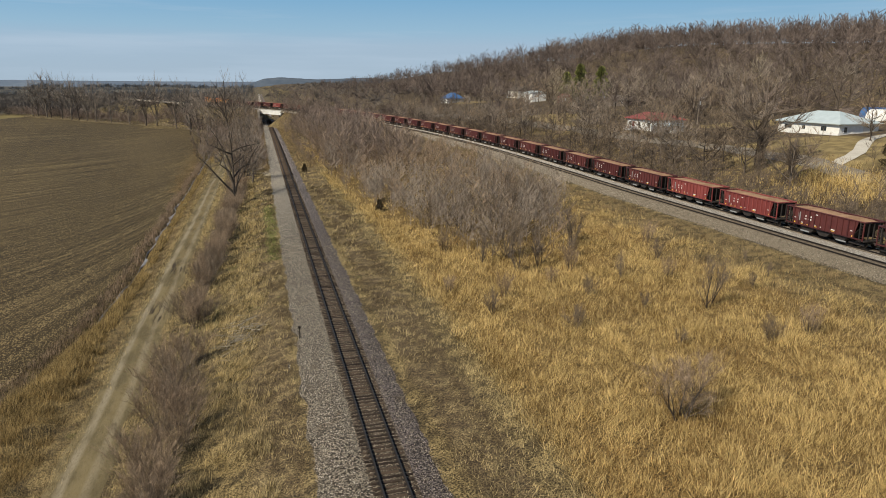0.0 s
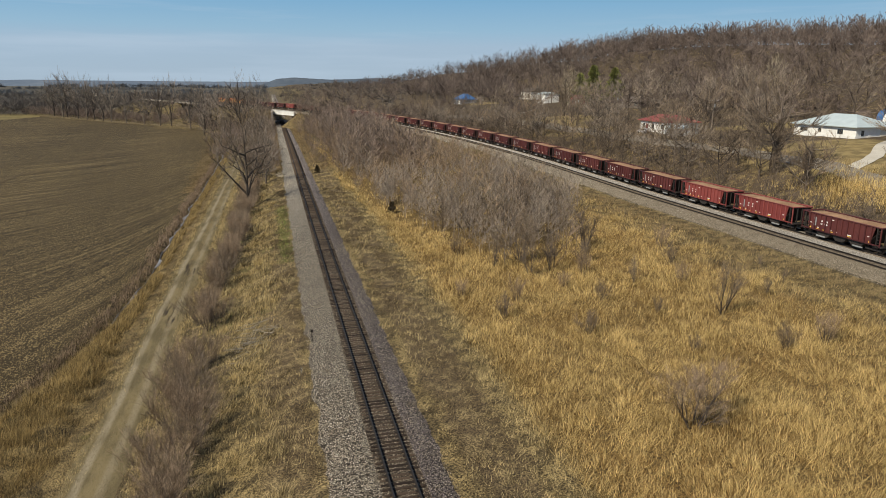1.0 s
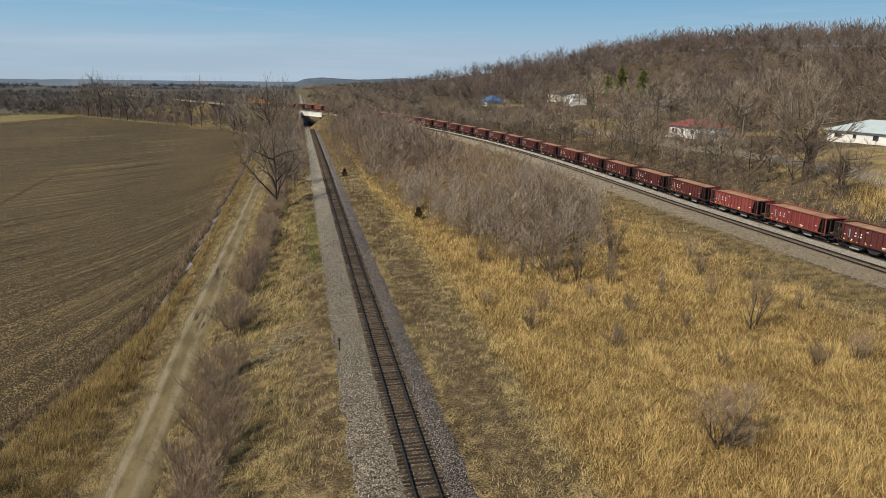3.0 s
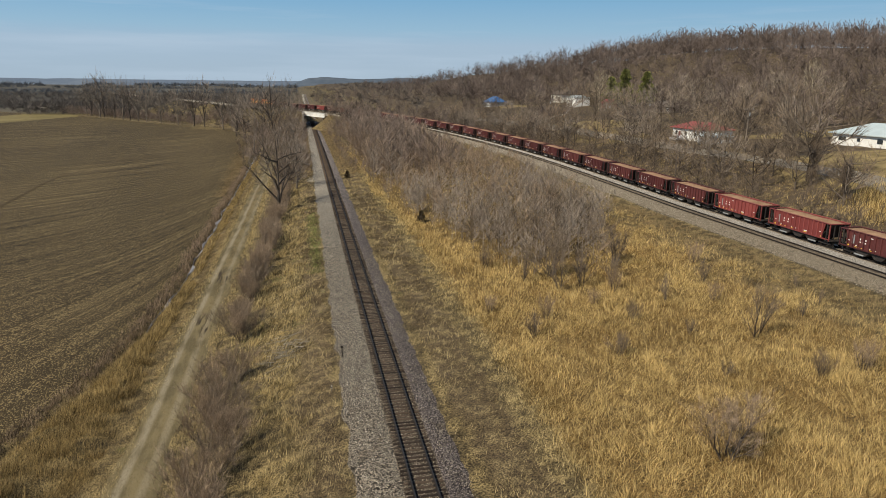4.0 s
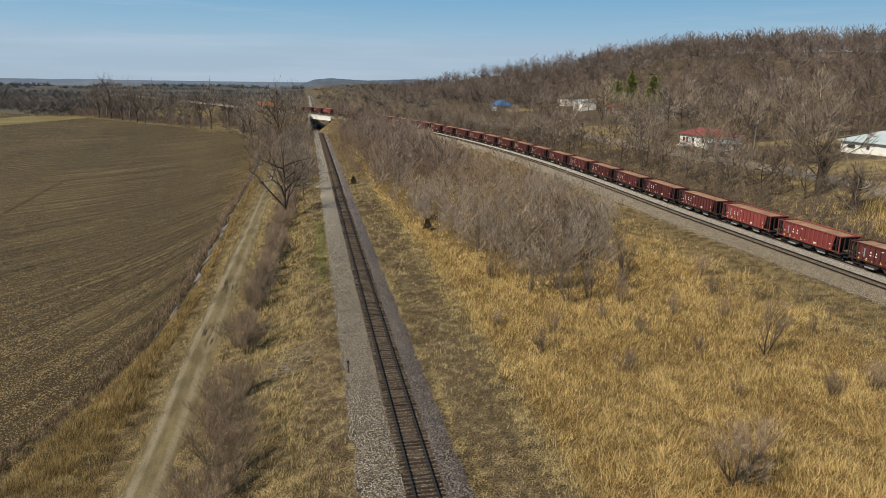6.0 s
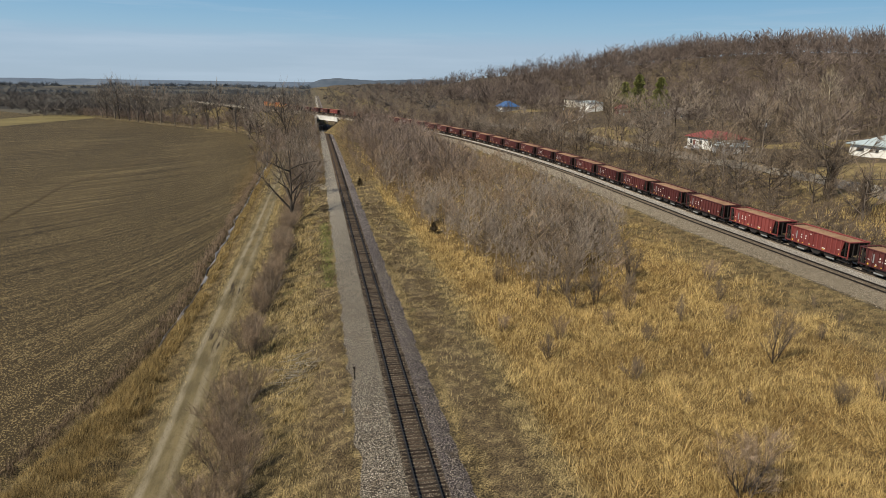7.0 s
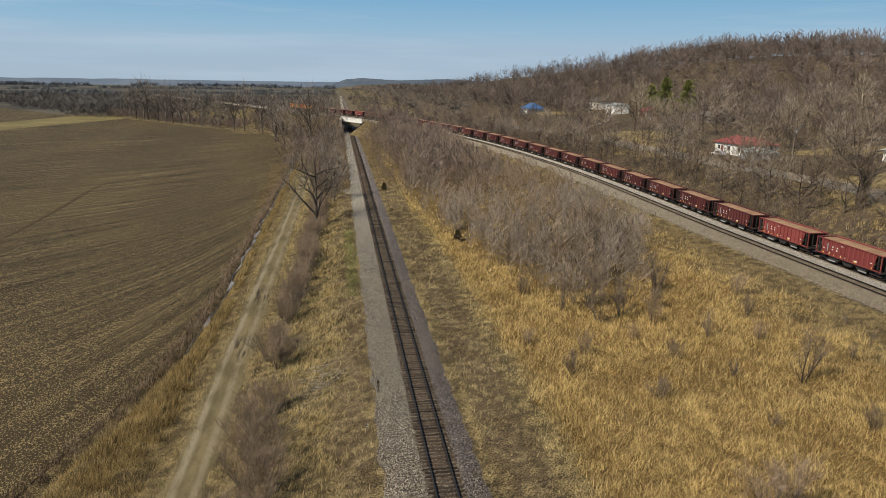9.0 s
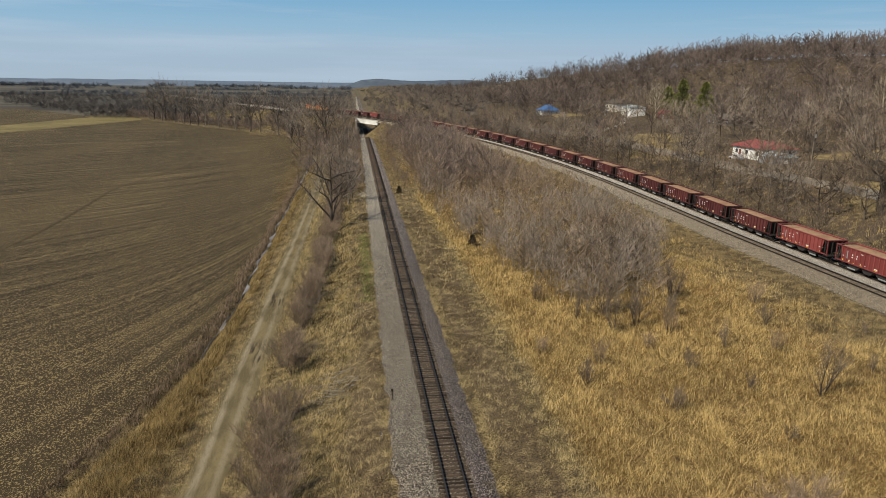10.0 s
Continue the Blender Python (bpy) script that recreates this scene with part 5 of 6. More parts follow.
# in the golden grass
for i, (x, y, h) in enumerate([(19.7, 37.0, 4.9), (14.9, 61.5, 3.0), (17.6, 65.6, 3.0), (20.4, 54.2, 2.6), (34.0, 54.2, 5.8), (41.5, 57.5, 2.0), (37.6, 45.4, 3.0), (33.8, 45.6, 2.6),
                               (22.6, 74.5, 4.8), (25.8, 75.8, 5.6), (28.4, 72.5, 3.0), (30.5, 77.0, 3.2), (45.5, 60.0, 1.8), (39.0, 71.0, 3.2), (12.8, 70.0, 2.2), (25.5, 62.0, 2.4), (31.5, 66, 3.2), (29, 57, 2.0), (36, 64, 2.6), (23.5, 80, 6.4), (19.5, 79, 4.8), (33.0, 82, 6.0), (42, 78, 3.4), (16.5, 86, 3.4), (47.5, 66, 1.8), (27, 48, 1.8), (24, 68, 2.2)]):
    plant(wide_kind if i == 0 else field_kinds, i, x, y, h, 3.2, "")
# brush line between the branch line and the farm road
rs = random.Random(5)
k = 0
y = 34.0
while y < 172:
    x = -14.3 + 2.2 * smooth(80, 160, y) + rs.uniform(-1.2, 1.3)
    if not 66 < y < 74 and not (84 < y < 88):
        plant(shrub_kinds, k, x, y, rs.uniform(2.4, 4.6) if y > 60 else rs.uniform(3.2, 4.8), 3.2)
    k += 1
    y += rs.uniform(0.7, 1.9) * (0.8 if y > 90 else 1.2)
big = tree_proto("cottonwood_tree", crown_tree(361, 20.0, 0.82, 0.10, 11, 110, 14, 0.05, 0.0011, 0.018, 7, True, 0.72, -0.1), PALEBARK, TWIG_GREY,
                 "large leafless cottonwood by the dirt road", "tree", "trees by the railway")
second = tree_proto("cottonwood_tree", crown_tree(362, 14.0, 0.7, 0.12, 9, 100, 15, 0.06, 0.0014, 0.016, 6, True, 0.72, 0.0), PALEBARK, TWIG_GREY,
                    "leafless grey cottonwood beside a larger one", "tree", "trees by the railway")
second.matrix_basis = pose(-8.4, 174, float(gz(-8.4, 174)) - 0.15, 0, 0, 200)
big.matrix_basis = pose(-12.0, 146.5, float(gz(-12.0, 146.5)) - 0.15, 0, 0, 60)
for proto, x, y, turn, wide, high in ((big, -21, 345, 170, 1.25, 1.72), (second, -31, 372, 20, 1.5, 2.1), (big, -14, 396, 300, 1.15, 1.65), (second, -43, 405, 250, 1.4, 2.0), (second, -24, 390, 120, 1.4, 2.05)):
    copy_thing(proto, pose(x, y, float(gz(x, y)) - 0.2, 0, 0, turn) @ Matrix.Diagonal((wide, wide, high, 1)))["label"] = "tall leafless cottonwood beside the railway bank"
for i, (x, y, h) in enumerate([(-7.8, 181, 5.5), (-8.2, 194, 7), (-8, 209, 6), (-8.4, 221, 8), (-8, 243, 7), (-8.2, 262, 8), (-8.2, 289, 7), (-8.4, 310, 9)]):
    plant(tree_kinds, i + 1, x, y, h, 11.0)
west_trees = [(-10.5, 172, 11), (-9.5, 184, 9), (-12, 190, 13), (-10, 203, 12), (-13, 214, 13), (-9.5, 226, 10), (-12, 238, 15), (-10, 250, 12), (-13, 268, 14), (-9.5, 284, 12), (-12, 300, 15), (-10, 322, 12),
    (-14, 340, 17), (-25, 330, 17), (-34, 352, 20), (-18, 372, 24), (-38, 392, 23), (-28, 410, 25), (-20, 418, 25), (-10, 362, 13), (-15, 385, 16)]
east_trees = [(12.5, 181, 8.5), (15, 190, 9), (18, 176, 8), (22, 200, 10), (14, 212, 9), (19, 226, 10), (13, 240, 9), (26, 236, 11), (14, 262, 10), (20, 275, 11), (13, 296, 10), (19, 318, 11),
    (13, 340, 10), (16, 368, 11), (30, 210, 9), (34, 180, 8)]
for i, (x, y, h) in enumerate(west_trees + east_trees):
    plant(tree_kinds, i, x, y, h, 11.0)
# behind the main line


def vine_tree(label, seed, h, r, cover):
    """A tree whose trunk and lower limbs are wrapped in dead vines."""
    ob = tree_proto("bare_tree", crown_tree(seed, h, 0.85, 0.2, 9, 150, 17, 0.06, 0.0011, 0.017, 6, True), BARK, TWIG, label, "tree", "trees by the railway")
    g = np.random.default_rng(seed + 1)
    w = Wood()
    for _ in range(2600):
        f = g.random()
        a, rad = g.uniform(0, 6.283), (1.35 - 0.6 * f) * (0.4 + 0.6 * g.random()) * (0.8 + 0.4 * math.sin(9 * f + seed))
        p = np.array((math.cos(a) * rad, math.sin(a) * rad, cover * f))
        d = unit(np.array((g.normal(0, 0.5), g.normal(0, 0.5), g.choice([-1.0, 0.9]))))
        w.twig(p, d, g.uniform(0.4, 1.3), 0.022)
    part("vines", mesh_np("vines", *w.arrays(), STEM), STEM, ob, "dead vines round the trunk")
    return ob


vt = vine_tree("big leafless vine-grown tree on the slope", 611, 19.0, 0.5, 9.5)
vt.matrix_basis = pose(82, 106.5, float(gz(82, 106.5)) - 0.2, 0, 0, 40)
vt = vine_tree("broken vine-draped tree beside a larger one", 623, 9.0, 0.3, 6.5)
vt.matrix_basis = pose(79, 95.5, float(gz(79, 95.5)) - 0.2, 0, 0, 10)
slope_trees = [(76, 92, 10), (75, 113, 9.5), (74, 122, 10), (76, 130, 12), (73, 137, 9), (79, 140, 12), (74, 148, 8), (76, 160, 9), (73, 168, 9), (79, 172, 12), (74, 182, 10), (80, 190, 11),
    (75, 200, 9), (77, 210, 10), (72, 220, 9), (80, 228, 11), (74, 240, 9), (77, 252, 10), (70, 262, 9), (76, 272, 11), (68, 284, 9), (74, 296, 10), (66, 306, 9)]
yard_trees = [(78, 312, 11), (62, 326, 9), (70, 340, 10), (82.5, 118, 9), (95, 128, 11), (94, 143, 12), (94, 194, 12), (95, 206, 13), (94, 222, 10), (100, 212, 13), (104, 250, 14), (98, 268, 12),
    (108, 285, 13), (90, 284, 11), (96, 300, 12), (85, 166, 8), (84.5, 180, 9), (112, 112, 9), (118, 178, 13), (112, 188, 12), (126, 168, 14), (108, 148, 10), (102, 140, 9)]
for i, (x, y, h) in enumerate(slope_trees + yard_trees):
    plant(tree_kinds, i + 2, x, y, h * 1.2, 11.0)
rs = random.Random(41)
k = 0
while k < 46:
    y = 100 + 230 * rs.random() ** 1.2
    x = float(main_x(y)) + rs.uniform(11, 36)
    if clear_of(x, y) or (86 < x < 90 and y < 240) or (abs(x - 81) < 8 and y < 99):
        continue
    plant(tree_kinds, k, x, y, rs.uniform(6.5, 12.5), 11.0)
    k += 1
# pale spreading trees about the houses
for i, (x, y, h) in enumerate([(112, 172, 15), (108, 196, 14), (120, 205, 16), (116, 222, 15), (132, 238, 17), (138, 190, 16), (134, 168, 15), (142, 152, 17), (150, 210, 16), (112, 250, 14), (132, 330, 17), (106, 236, 13)]):
    plant([tree_kinds[1], tree_kinds[4]], i, x, y, h, 11.0, "pale grey leafless tree near the houses")
pale = tree_proto("bare_tree", crown_tree(641, 15.0, 0.46, 0.10, 9, 90, 14, 0.07, 0.0016, 0.014, 4, True, 0.3, 0.5), PALEWOOD, PALEWOOD, "slender pale-barked leafless tree among dark woods", "tree", "trees by the railway")
pale.matrix_basis = pose(166, 212, float(gz(166, 212)) - 0.2, 0, 0, 0)
copy_thing(pale, pose(133, 312, float(gz(133, 312)) - 0.2, 0, 0, 90) @ Matrix.Diagonal((1.7, 1.7, 1.25, 1)))["label"] = "broad pale grey leafless tree beside the pines"
# tall trees in the hedge at the field's end
for i, (q, h) in enumerate([(0.90, 27), (0.86, 29), (0.80, 37), (0.775, 33), (0.70, 30), (0.64, 33), (0.60, 31), (0.55, 28), (0.50, 31), (0.42, 27), (0.33, 26), (0.25, 30), (0.20, 31), (0.12, 30), (0.06, 28)]):
    x, y = -36 - 165 * q, 430 + 228 * q
    high, proto = (h * 1.1 / 20, big) if i % 2 else (h * 1.1 / 14, second)
    copy_thing(proto, pose(x, y, float(gz(x, y)) - 0.2, 0, 0, i * 77) @ Matrix.Diagonal((high * 0.72, high * 0.72, high, 1)))["label"] = "tall leafless cottonwood at the field's edge"

# wheel ruts curving over the field
def ruts():
    pts = [(-81, 120), (-79.2, 157), (-79.3, 171), (-82.2, 210), (-84.7, 234), (-82.6, 246), (-77.5, 282), (-77.5, 300), (-78, 314), (-80, 330), (-82.4, 344)]
    P = np.array(pts, float)
    u = np.linspace(0, len(P) - 1, 90)
    X, Y = np.interp(u, range(len(P)), P[:, 0]), np.interp(u, range(len(P)), P[:, 1])
    k = np.ones(9) / 9
    X[4:-4], Y[4:-4] = np.convolve(X, k, "valid"), np.convolve(Y, k, "valid")
    nx_, ny_ = np.gradient(Y), -np.gradient(X)
    n = np.hypot(nx_, ny_)
    out = thing("wheel_ruts", "dark wheel ruts curving across the tilled field", "wheel ruts", kind="structure")
    for off, wide in ((-0.3, 0.16), (0.3, 0.2)):
        f = np.array([-wide, wide])
        XX = X[:, None] + (nx_ / n)[:, None] * (off + f)
        YY = Y[:, None] + (ny_ / n)[:, None] * (off + f)
        part("rut", mesh_np("rut", np.stack([XX, YY, gz(XX, YY) + 0.19], -1), grid_tris(90, 2), RUT), RUT, out)


RUT = surf("damp_soil", (0.075, 0.054, 0.028), (0.155, 0.114, 0.058), 0.5, 4, 0.9, 0.3, world_pos=True)
ruts()


# ---- ore train on the main line ----
def hopper_car(paint, label):
    """A loaded open hopper wagon, lengthways along y, rail top at z 0."""
    car = thing("hopper_wagon", label, "railway wagon", "wagons of the ore train")
    for sx in (-1, 1):
        bm = bmesh.new()
        prism(bm, [(-4.75, 1.22), (4.75, 1.22), (5.35, 3.42), (-5.35, 3.42)], "x", sx * 1.46, sx * 1.52)
        part("side_wall", bm, paint, car)
        part("side_sill", boxes((min(sx * 1.44, sx * 1.60), max(sx * 1.44, sx * 1.60), -6.2, 6.2, 1.10, 1.26), bevel=0.01), paint, car)
        part("top_chord", boxes((min(sx * 1.42, sx * 1.62), max(sx * 1.42, sx * 1.62), -6.25, 6.25, 3.38, 3.50), bevel=0.015), paint, car)
    rib = boxes((-0.09, 0.09, -0.07, 0.07, 1.2, 3.4), bevel=0.012)
    me = bpy.data.meshes.new("rib")
    rib.to_mesh(me)
    rib.free()
    me.materials.append(paint)
    for sx in (-1, 1):
        for i in range(12):
            y = -4.85 + i * 9.7 / 11
            r = part("rib", me, paint, car)
            r.matrix_basis = pose(sx * 1.565, y, 0)
    rung_me = bpy.data.meshes.new("rung")
    bm = bmesh.new()
    rod(bm, (0, -0.2, 0), (0, 0.2, 0), 0.022, 5)
    bm.to_mesh(rung_me)
    bm.free()
    rung_me.materials.append(BLACK)
    for sy in (-1, 1):
        bm = bmesh.new()
        prism(bm, [(sy * 6.1, 3.3), (sy * 6.1, 3.22), (sy * 4.3, 1.0), (sy * 4.3, 1.1)], "x", -1.45, 1.45)
        part("slope_sheet", bm, BLACK, car)
        part("end_chord", boxes((-1.6, 1.6, min(sy * 6.12, sy * 6.28), max(sy * 6.12, sy * 6.28), 3.36, 3.5), bevel=0.015), paint, car)
        part("end_platform", boxes((-1.5, 1.5, min(sy * 5.6, sy * 6.45), max(sy * 5.6, sy * 6.45), 0.96, 1.10)), BLACK, car)
        for x in (-1.5, -0.75, 0.0, 0.75, 1.5):
            part("end_post", boxes((x - 0.06, x + 0.06, sy * 6.16 - 0.06, sy * 6.16 + 0.06, 0.98, 3.38)), BLACK if abs(x) < 1 else paint, car)
        for q in range(6):
            rung = part("rung", rung_me, BLACK, car)
            rung.matrix_basis = pose(-1.62, sy * 5.92, 1.15 + q * 0.38)
        for sx in (-1.5, 1.5):
            part("corner_post", boxes((sx - 0.07, sx + 0.07, sy * 5.66 - 0.06, sy * 5.66 + 0.06, 0.98, 3.38)), BLACK, car)
        bm = bmesh.new()
        rod(bm, (0, sy * 6.3, 0.78), (0, sy * 7.1, 0.78), 0.11, 6)
        part("coupler", bm, BLACK, car)
        truck = part("truck", boxes((-1.05, -0.93, sy * 4.95 - 1.15, sy * 4.95 + 1.15, 0.34, 0.62), (0.93, 1.05, sy * 4.95 - 1.15, sy * 4.95 + 1.15, 0.34, 0.62),
                                    (-1.05, 1.05, sy * 4.95 - 0.2, sy * 4.95 + 0.2, 0.4, 0.8), bevel=0.03), BLACK, car)
        for wy in (-0.88, 0.88):
            for wx in (-0.755, 0.755):
                bm = bmesh.new()
                rod(bm, (wx - 0.06, sy * 4.95 + wy, 0.45), (wx + 0.06, sy * 4.95 + wy, 0.45), 0.45, 14)
                part("wheel", bm, RAIL, truck)
    part("underframe", boxes((-0.25, 0.25, -6.3, 6.3, 0.62, 0.9)), BLACK, car)
    for y in (-2.6, 0.0, 2.6):
        bm = bmesh.new()
        prism(bm, [(y - 1.25, 1.0), (y + 1.25, 1.0), (y + 0.55, 0.32), (y - 0.55, 0.32)], "x", -1.3, 1.3)
        part("hopper_chute", bm, BLACK, car)
    for y in (-3.0, 2.9):
        part("chute_door", boxes((-1.44, -1.36, y - 0.75, y + 0.75, 0.34, 0.52)), GREYMETAL, car, "worn grey chute door")
    # the load, two low heaps
    bm = bmesh.new()
    nx, ny = 7, 33
    g = random.Random(4)
    grid = []
    for i in range(nx):
        row = []
        for j in range(ny):
            u, w = -1.42 + 2.84 * i / (nx - 1), -6.0 + 12.0 * j / (ny - 1)
            hump = 0.32 * max(0, 1 - (u / 1.42) ** 2) * (0.55 + 0.45 * abs(math.sin((w + 0.9) / 12 * math.pi * 2.0))) * min(1, (6.0 - abs(w)) / 1.2)
            row.append(bm.verts.new((u, w, 3.30 + hump + g.uniform(-0.02, 0.02))))
        grid.append(row)
    for i in range(nx - 1):
        for j in range(ny - 1):
            bm.faces.new((grid[i][j], grid[i + 1][j], grid[i + 1][j + 1], grid[i][j + 1])).smooth = True
    part("ore_load", bm, LOAD, car, "brown pellet load heaped in the body")
    # markings and fittings on the near side
    part("end_panel", boxes((-1.60, -1.55, 3.72, 4.12, 1.75, 2.95), bevel=0.01), GREYMETAL, car, "pale grey metal access panel")
    bars = [(2.72, 3.25, 2.42, 2.64), (1.85, 2.35, 2.42, 2.64), (1.85, 2.45, 2.05, 2.23), (2.7, 3.15, 2.05, 2.23)]
    for a, b, c, d in bars:
        for q in range(2):
            w = (b - a) / 2
            part("lettering", boxes((-1.535, -1.525, a + q * w + 0.04, a + (q + 1) * w - 0.04, c, d)), WHITE, car)
    for a, b, c, d in ((4.5, 4.85, 2.0, 2.1), (0.9, 1.45, 2.95, 3.05), (3.1, 3.5, 1.5, 1.62), (-2.0, -1.3, 1.5, 1.62), (-4.6, -4.3, 2.0, 2.1), (1.1, 1.5, 1.52, 1.62), (0.2, 0.5, 1.46, 1.56)):
        part("stencil", boxes((-1.535, -1.525, a, b, c, d)), WHITE, car)
    for a, b in ((4.55, 4.9), (-4.9, -4.55)):
        part("reflector", boxes((-1.537, -1.525, a, b, 1.30, 1.50)), YELLOW, car, "yellow reflector plate")
    for a, b, c, d in ((3.0, 3.6, 1.32, 1.42), (2.2, 2.6, 1.32, 1.42), (0.9, 1.4, 1.34, 1.43), (-1.9, -1.3, 1.34, 1.43)):
        part("yellow_stencil", boxes((-1.535, -1.525, a, b, c, d)), YELLOW, car)
    return car


def on_main(s, off, up=0.0):
    x, y, a = main_at(s, off)
    slope = math.degrees(math.atan2(main_z(s + 3) - main_z(s - 3), 6))
    return pose(x, y, main_z(s) + up, slope, 0, math.degrees(a))


maroon_car = hopper_car(MAROON, "maroon open hopper wagon heaped with brown ore")
red_car = hopper_car(RED, "bright red open hopper wagon heaped with brown ore")
PITCH, FIRST = 14.0, 69.2
first = {MAROON.name: True, RED.name: True}
for k in range(-3, 32):
    s = FIRST + k * PITCH
    kind = red_car if k in (1, 2, 24, 26) else maroon_car
    m = on_main(s, 2.3)
    if kind["label"] and first.get(kind.name, True):
        kind.matrix_basis = m @ Matrix.Diagonal((0.98, 0.98, 0.93, 1))
        first[kind.name] = False
    else:
        copy_thing(kind, m)


def locomotive():
    """A six-axle diesel, long hood towards -y."""
    eng = thing("locomotive", "orange and black diesel locomotive at the head of the train", "locomotive", "locomotives of the ore train")
    part("frame", boxes((-1.5, 1.5, -10.8, 10.8, 1.0, 1.45), bevel=0.03), BLACK, eng)
    part("long_hood", boxes((-1.0, 1.0, -9.6, 6.2, 1.45, 4.0), bevel=0.08), ORANGE, eng)
    part("hood_stripe", boxes((-1.02, 1.02, -9.5, 6.1, 2.5, 2.75)), YELLOW, eng, "yellow stripe")
    part("cab", boxes((-1.5, 1.5, 6.2, 8.8, 1.45, 4.5), bevel=0.1), ORANGE, eng)
    part("nose", boxes((-1.0, 1.0, 8.8, 10.2, 1.45, 3.0), bevel=0.15), ORANGE, eng)
    part("radiator", boxes((-1.45, 1.45, -9.0, -5.0, 3.5, 4.5), bevel=0.08), BLACK, eng)
    part("fuel_tank", boxes((-1.3, 1.3, -2.6, 2.6, 0.3, 1.0), bevel=0.15), BLACK, eng)
    part("cab_window", boxes((-1.52, -1.49, 6.7, 8.2, 3.1, 3.9)), GLASS, eng, "dark cab window")
    for y in (-7, 7):
        t = part("truck", boxes((-1.1, 1.1, y - 2.3, y + 2.3, 0.35, 0.9), bevel=0.05), BLACK, eng)
        for w in (-1.8, 0, 1.8):
            bm = bmesh.new()
            rod(bm, (-0.85, y + w, 0.5), (0.85, y + w, 0.5), 0.5, 14)
            part("wheel_set", bm, RAIL, t)
    bm = bmesh.new()
    for sx in (-1.45, 1.45):
        rod(bm, (sx, -10.6, 2.5), (sx, 6.2, 2.5), 0.03, 5)
        for q in range(9):
            rod(bm, (sx, -10.6 + q * 2.1, 1.45), (sx, -10.6 + q * 2.1, 2.5), 0.025, 5)
    part("handrail", bm, YELLOW, eng)
    return eng


eng = locomotive()
s_head = FIRST + 31 * PITCH + PITCH / 2 + 11.6
eng.matrix_basis = on_main(s_head, 2.3)
copy_thing(eng, on_main(s_head + 22.6, 2.3))

# ---- the bridge over the branch line, on the skew ----
bridge = thing("railway_bridge", "white steel girder bridge carrying the main line over the branch", "bridge", at=(0, 0, 0))
bz = main_z(S_BRIDGE)
ba = CURVE_A
bx_, by_, _ = main_at(S_BRIDGE)


def over_branch(off):
    """The point above the branch line on a line off metres right of the main line's middle."""
    x, y = bx_ + math.cos(ba) * off, by_ + math.sin(ba) * off
    u = (x - 0.6) / math.sin(ba)
    return 0.6, y + math.cos(ba) * u


for side in (-5.6, 0.0, 5.6):
    gx_, gy_ = over_branch(side)
    gird = part("girder", boxes((-0.03, 0.03, -14.6, 14.6, -2.9, -0.40), (-0.3, 0.3, -14.6, 14.6, -0.46, -0.38), (-0.3, 0.3, -14.6, 14.6, -2.96, -2.88)), WHITE, bridge, "white painted plate girder")
    gird.matrix_basis = pose(gx_, gy_, bz, 0, 0, math.degrees(ba))
    for q in range(17):
        part("stiffener", boxes((-0.2, 0.2, -14.4 + q * 1.8 - 0.04, -14.4 + q * 1.8 + 0.04, -2.88, -0.46)), WHITE, gird)
bm = bmesh.new()
prism(bm, [(over_branch(o)[0] - math.sin(ba) * u, over_branch(o)[1] + math.cos(ba) * u) for o, u in ((-5.7, -15), (-5.7, 15), (5.7, 15), (5.7, -15))], "z", bz - 0.62, bz - 0.37)
part("deck", bm, CONCRETE, bridge)
for x0, x1 in ((-6.6, -5.3), (6.3, 7.6)):
    part("abutment", boxes((x0, x1, by_ - 24, by_ + 24, -3.0, bz - 0.65), bevel=0.08), CONCRETE, bridge, "weathered concrete abutment")
for q in range(4):
    yy = over_branch(-5.6)[1] - 10.5 + q * 1.2
    bm = bmesh.new()
    rod(bm, (5.2, yy, -2.0), (5.2, yy, bz - 2.9), 0.3, 8)
    part("pier_post", bm, POLE, bridge, "timber pier post")


# ---- houses ----
def hip_roof(bm, lx, ly, eave, rise, ridge, axis="y"):
    """A hipped or, with ridge as long as the house, gabled roof with a fascia."""
    a, b = lx / 2, ly / 2
    r = ridge / 2
    pts = [(-a, -b, eave), (a, -b, eave), (a, b, eave), (-a, b, eave)]
    low = [bm.verts.new((x, y, z - 0.18)) for x, y, z in pts]
    vs = [bm.verts.new(p) for p in pts]
    t0, t1 = bm.verts.new((0, -r, eave + rise)), bm.verts.new((0, r, eave + rise))
    faces = [bm.faces.new((vs[0], vs[1], t0)), bm.faces.new((vs[1], vs[2], t1, t0)), bm.faces.new((vs[2], vs[3], t1)), bm.faces.new((vs[3], vs[0], t0, t1)), bm.faces.new(low[::-1])]
    for i in range(4):
        faces.append(bm.faces.new((low[i], low[(i + 1) % 4], vs[(i + 1) % 4], vs[i])))
    bmesh.ops.recalc_face_normals(bm, faces=faces)
    return bm


def house_window(parent, x, y, z, w, h, face):
    """A framed pane set in a wall that faces -x or -y."""
    if face == "x":
        fr = part("window", boxes((x - 0.08, x + 0.02, y - w / 2, y + w / 2, z, z + h), bevel=0.02), WHITE, parent)
        part("pane", boxes((x - 0.09, x - 0.05, y - w / 2 + 0.08, y + w / 2 - 0.08, z + 0.08, z + h - 0.08)), GLASS, fr, "dark glass pane")
    else:
        fr = part("window", boxes((x - w / 2, x + w / 2, y - 0.08, y + 0.02, z, z + h), bevel=0.02), WHITE, parent)
        part("pane", boxes((x - w / 2 + 0.08, x + w / 2 - 0.08, y - 0.09, y - 0.05, z + 0.08, z + h - 0.08)), GLASS, fr, "dark glass pane")


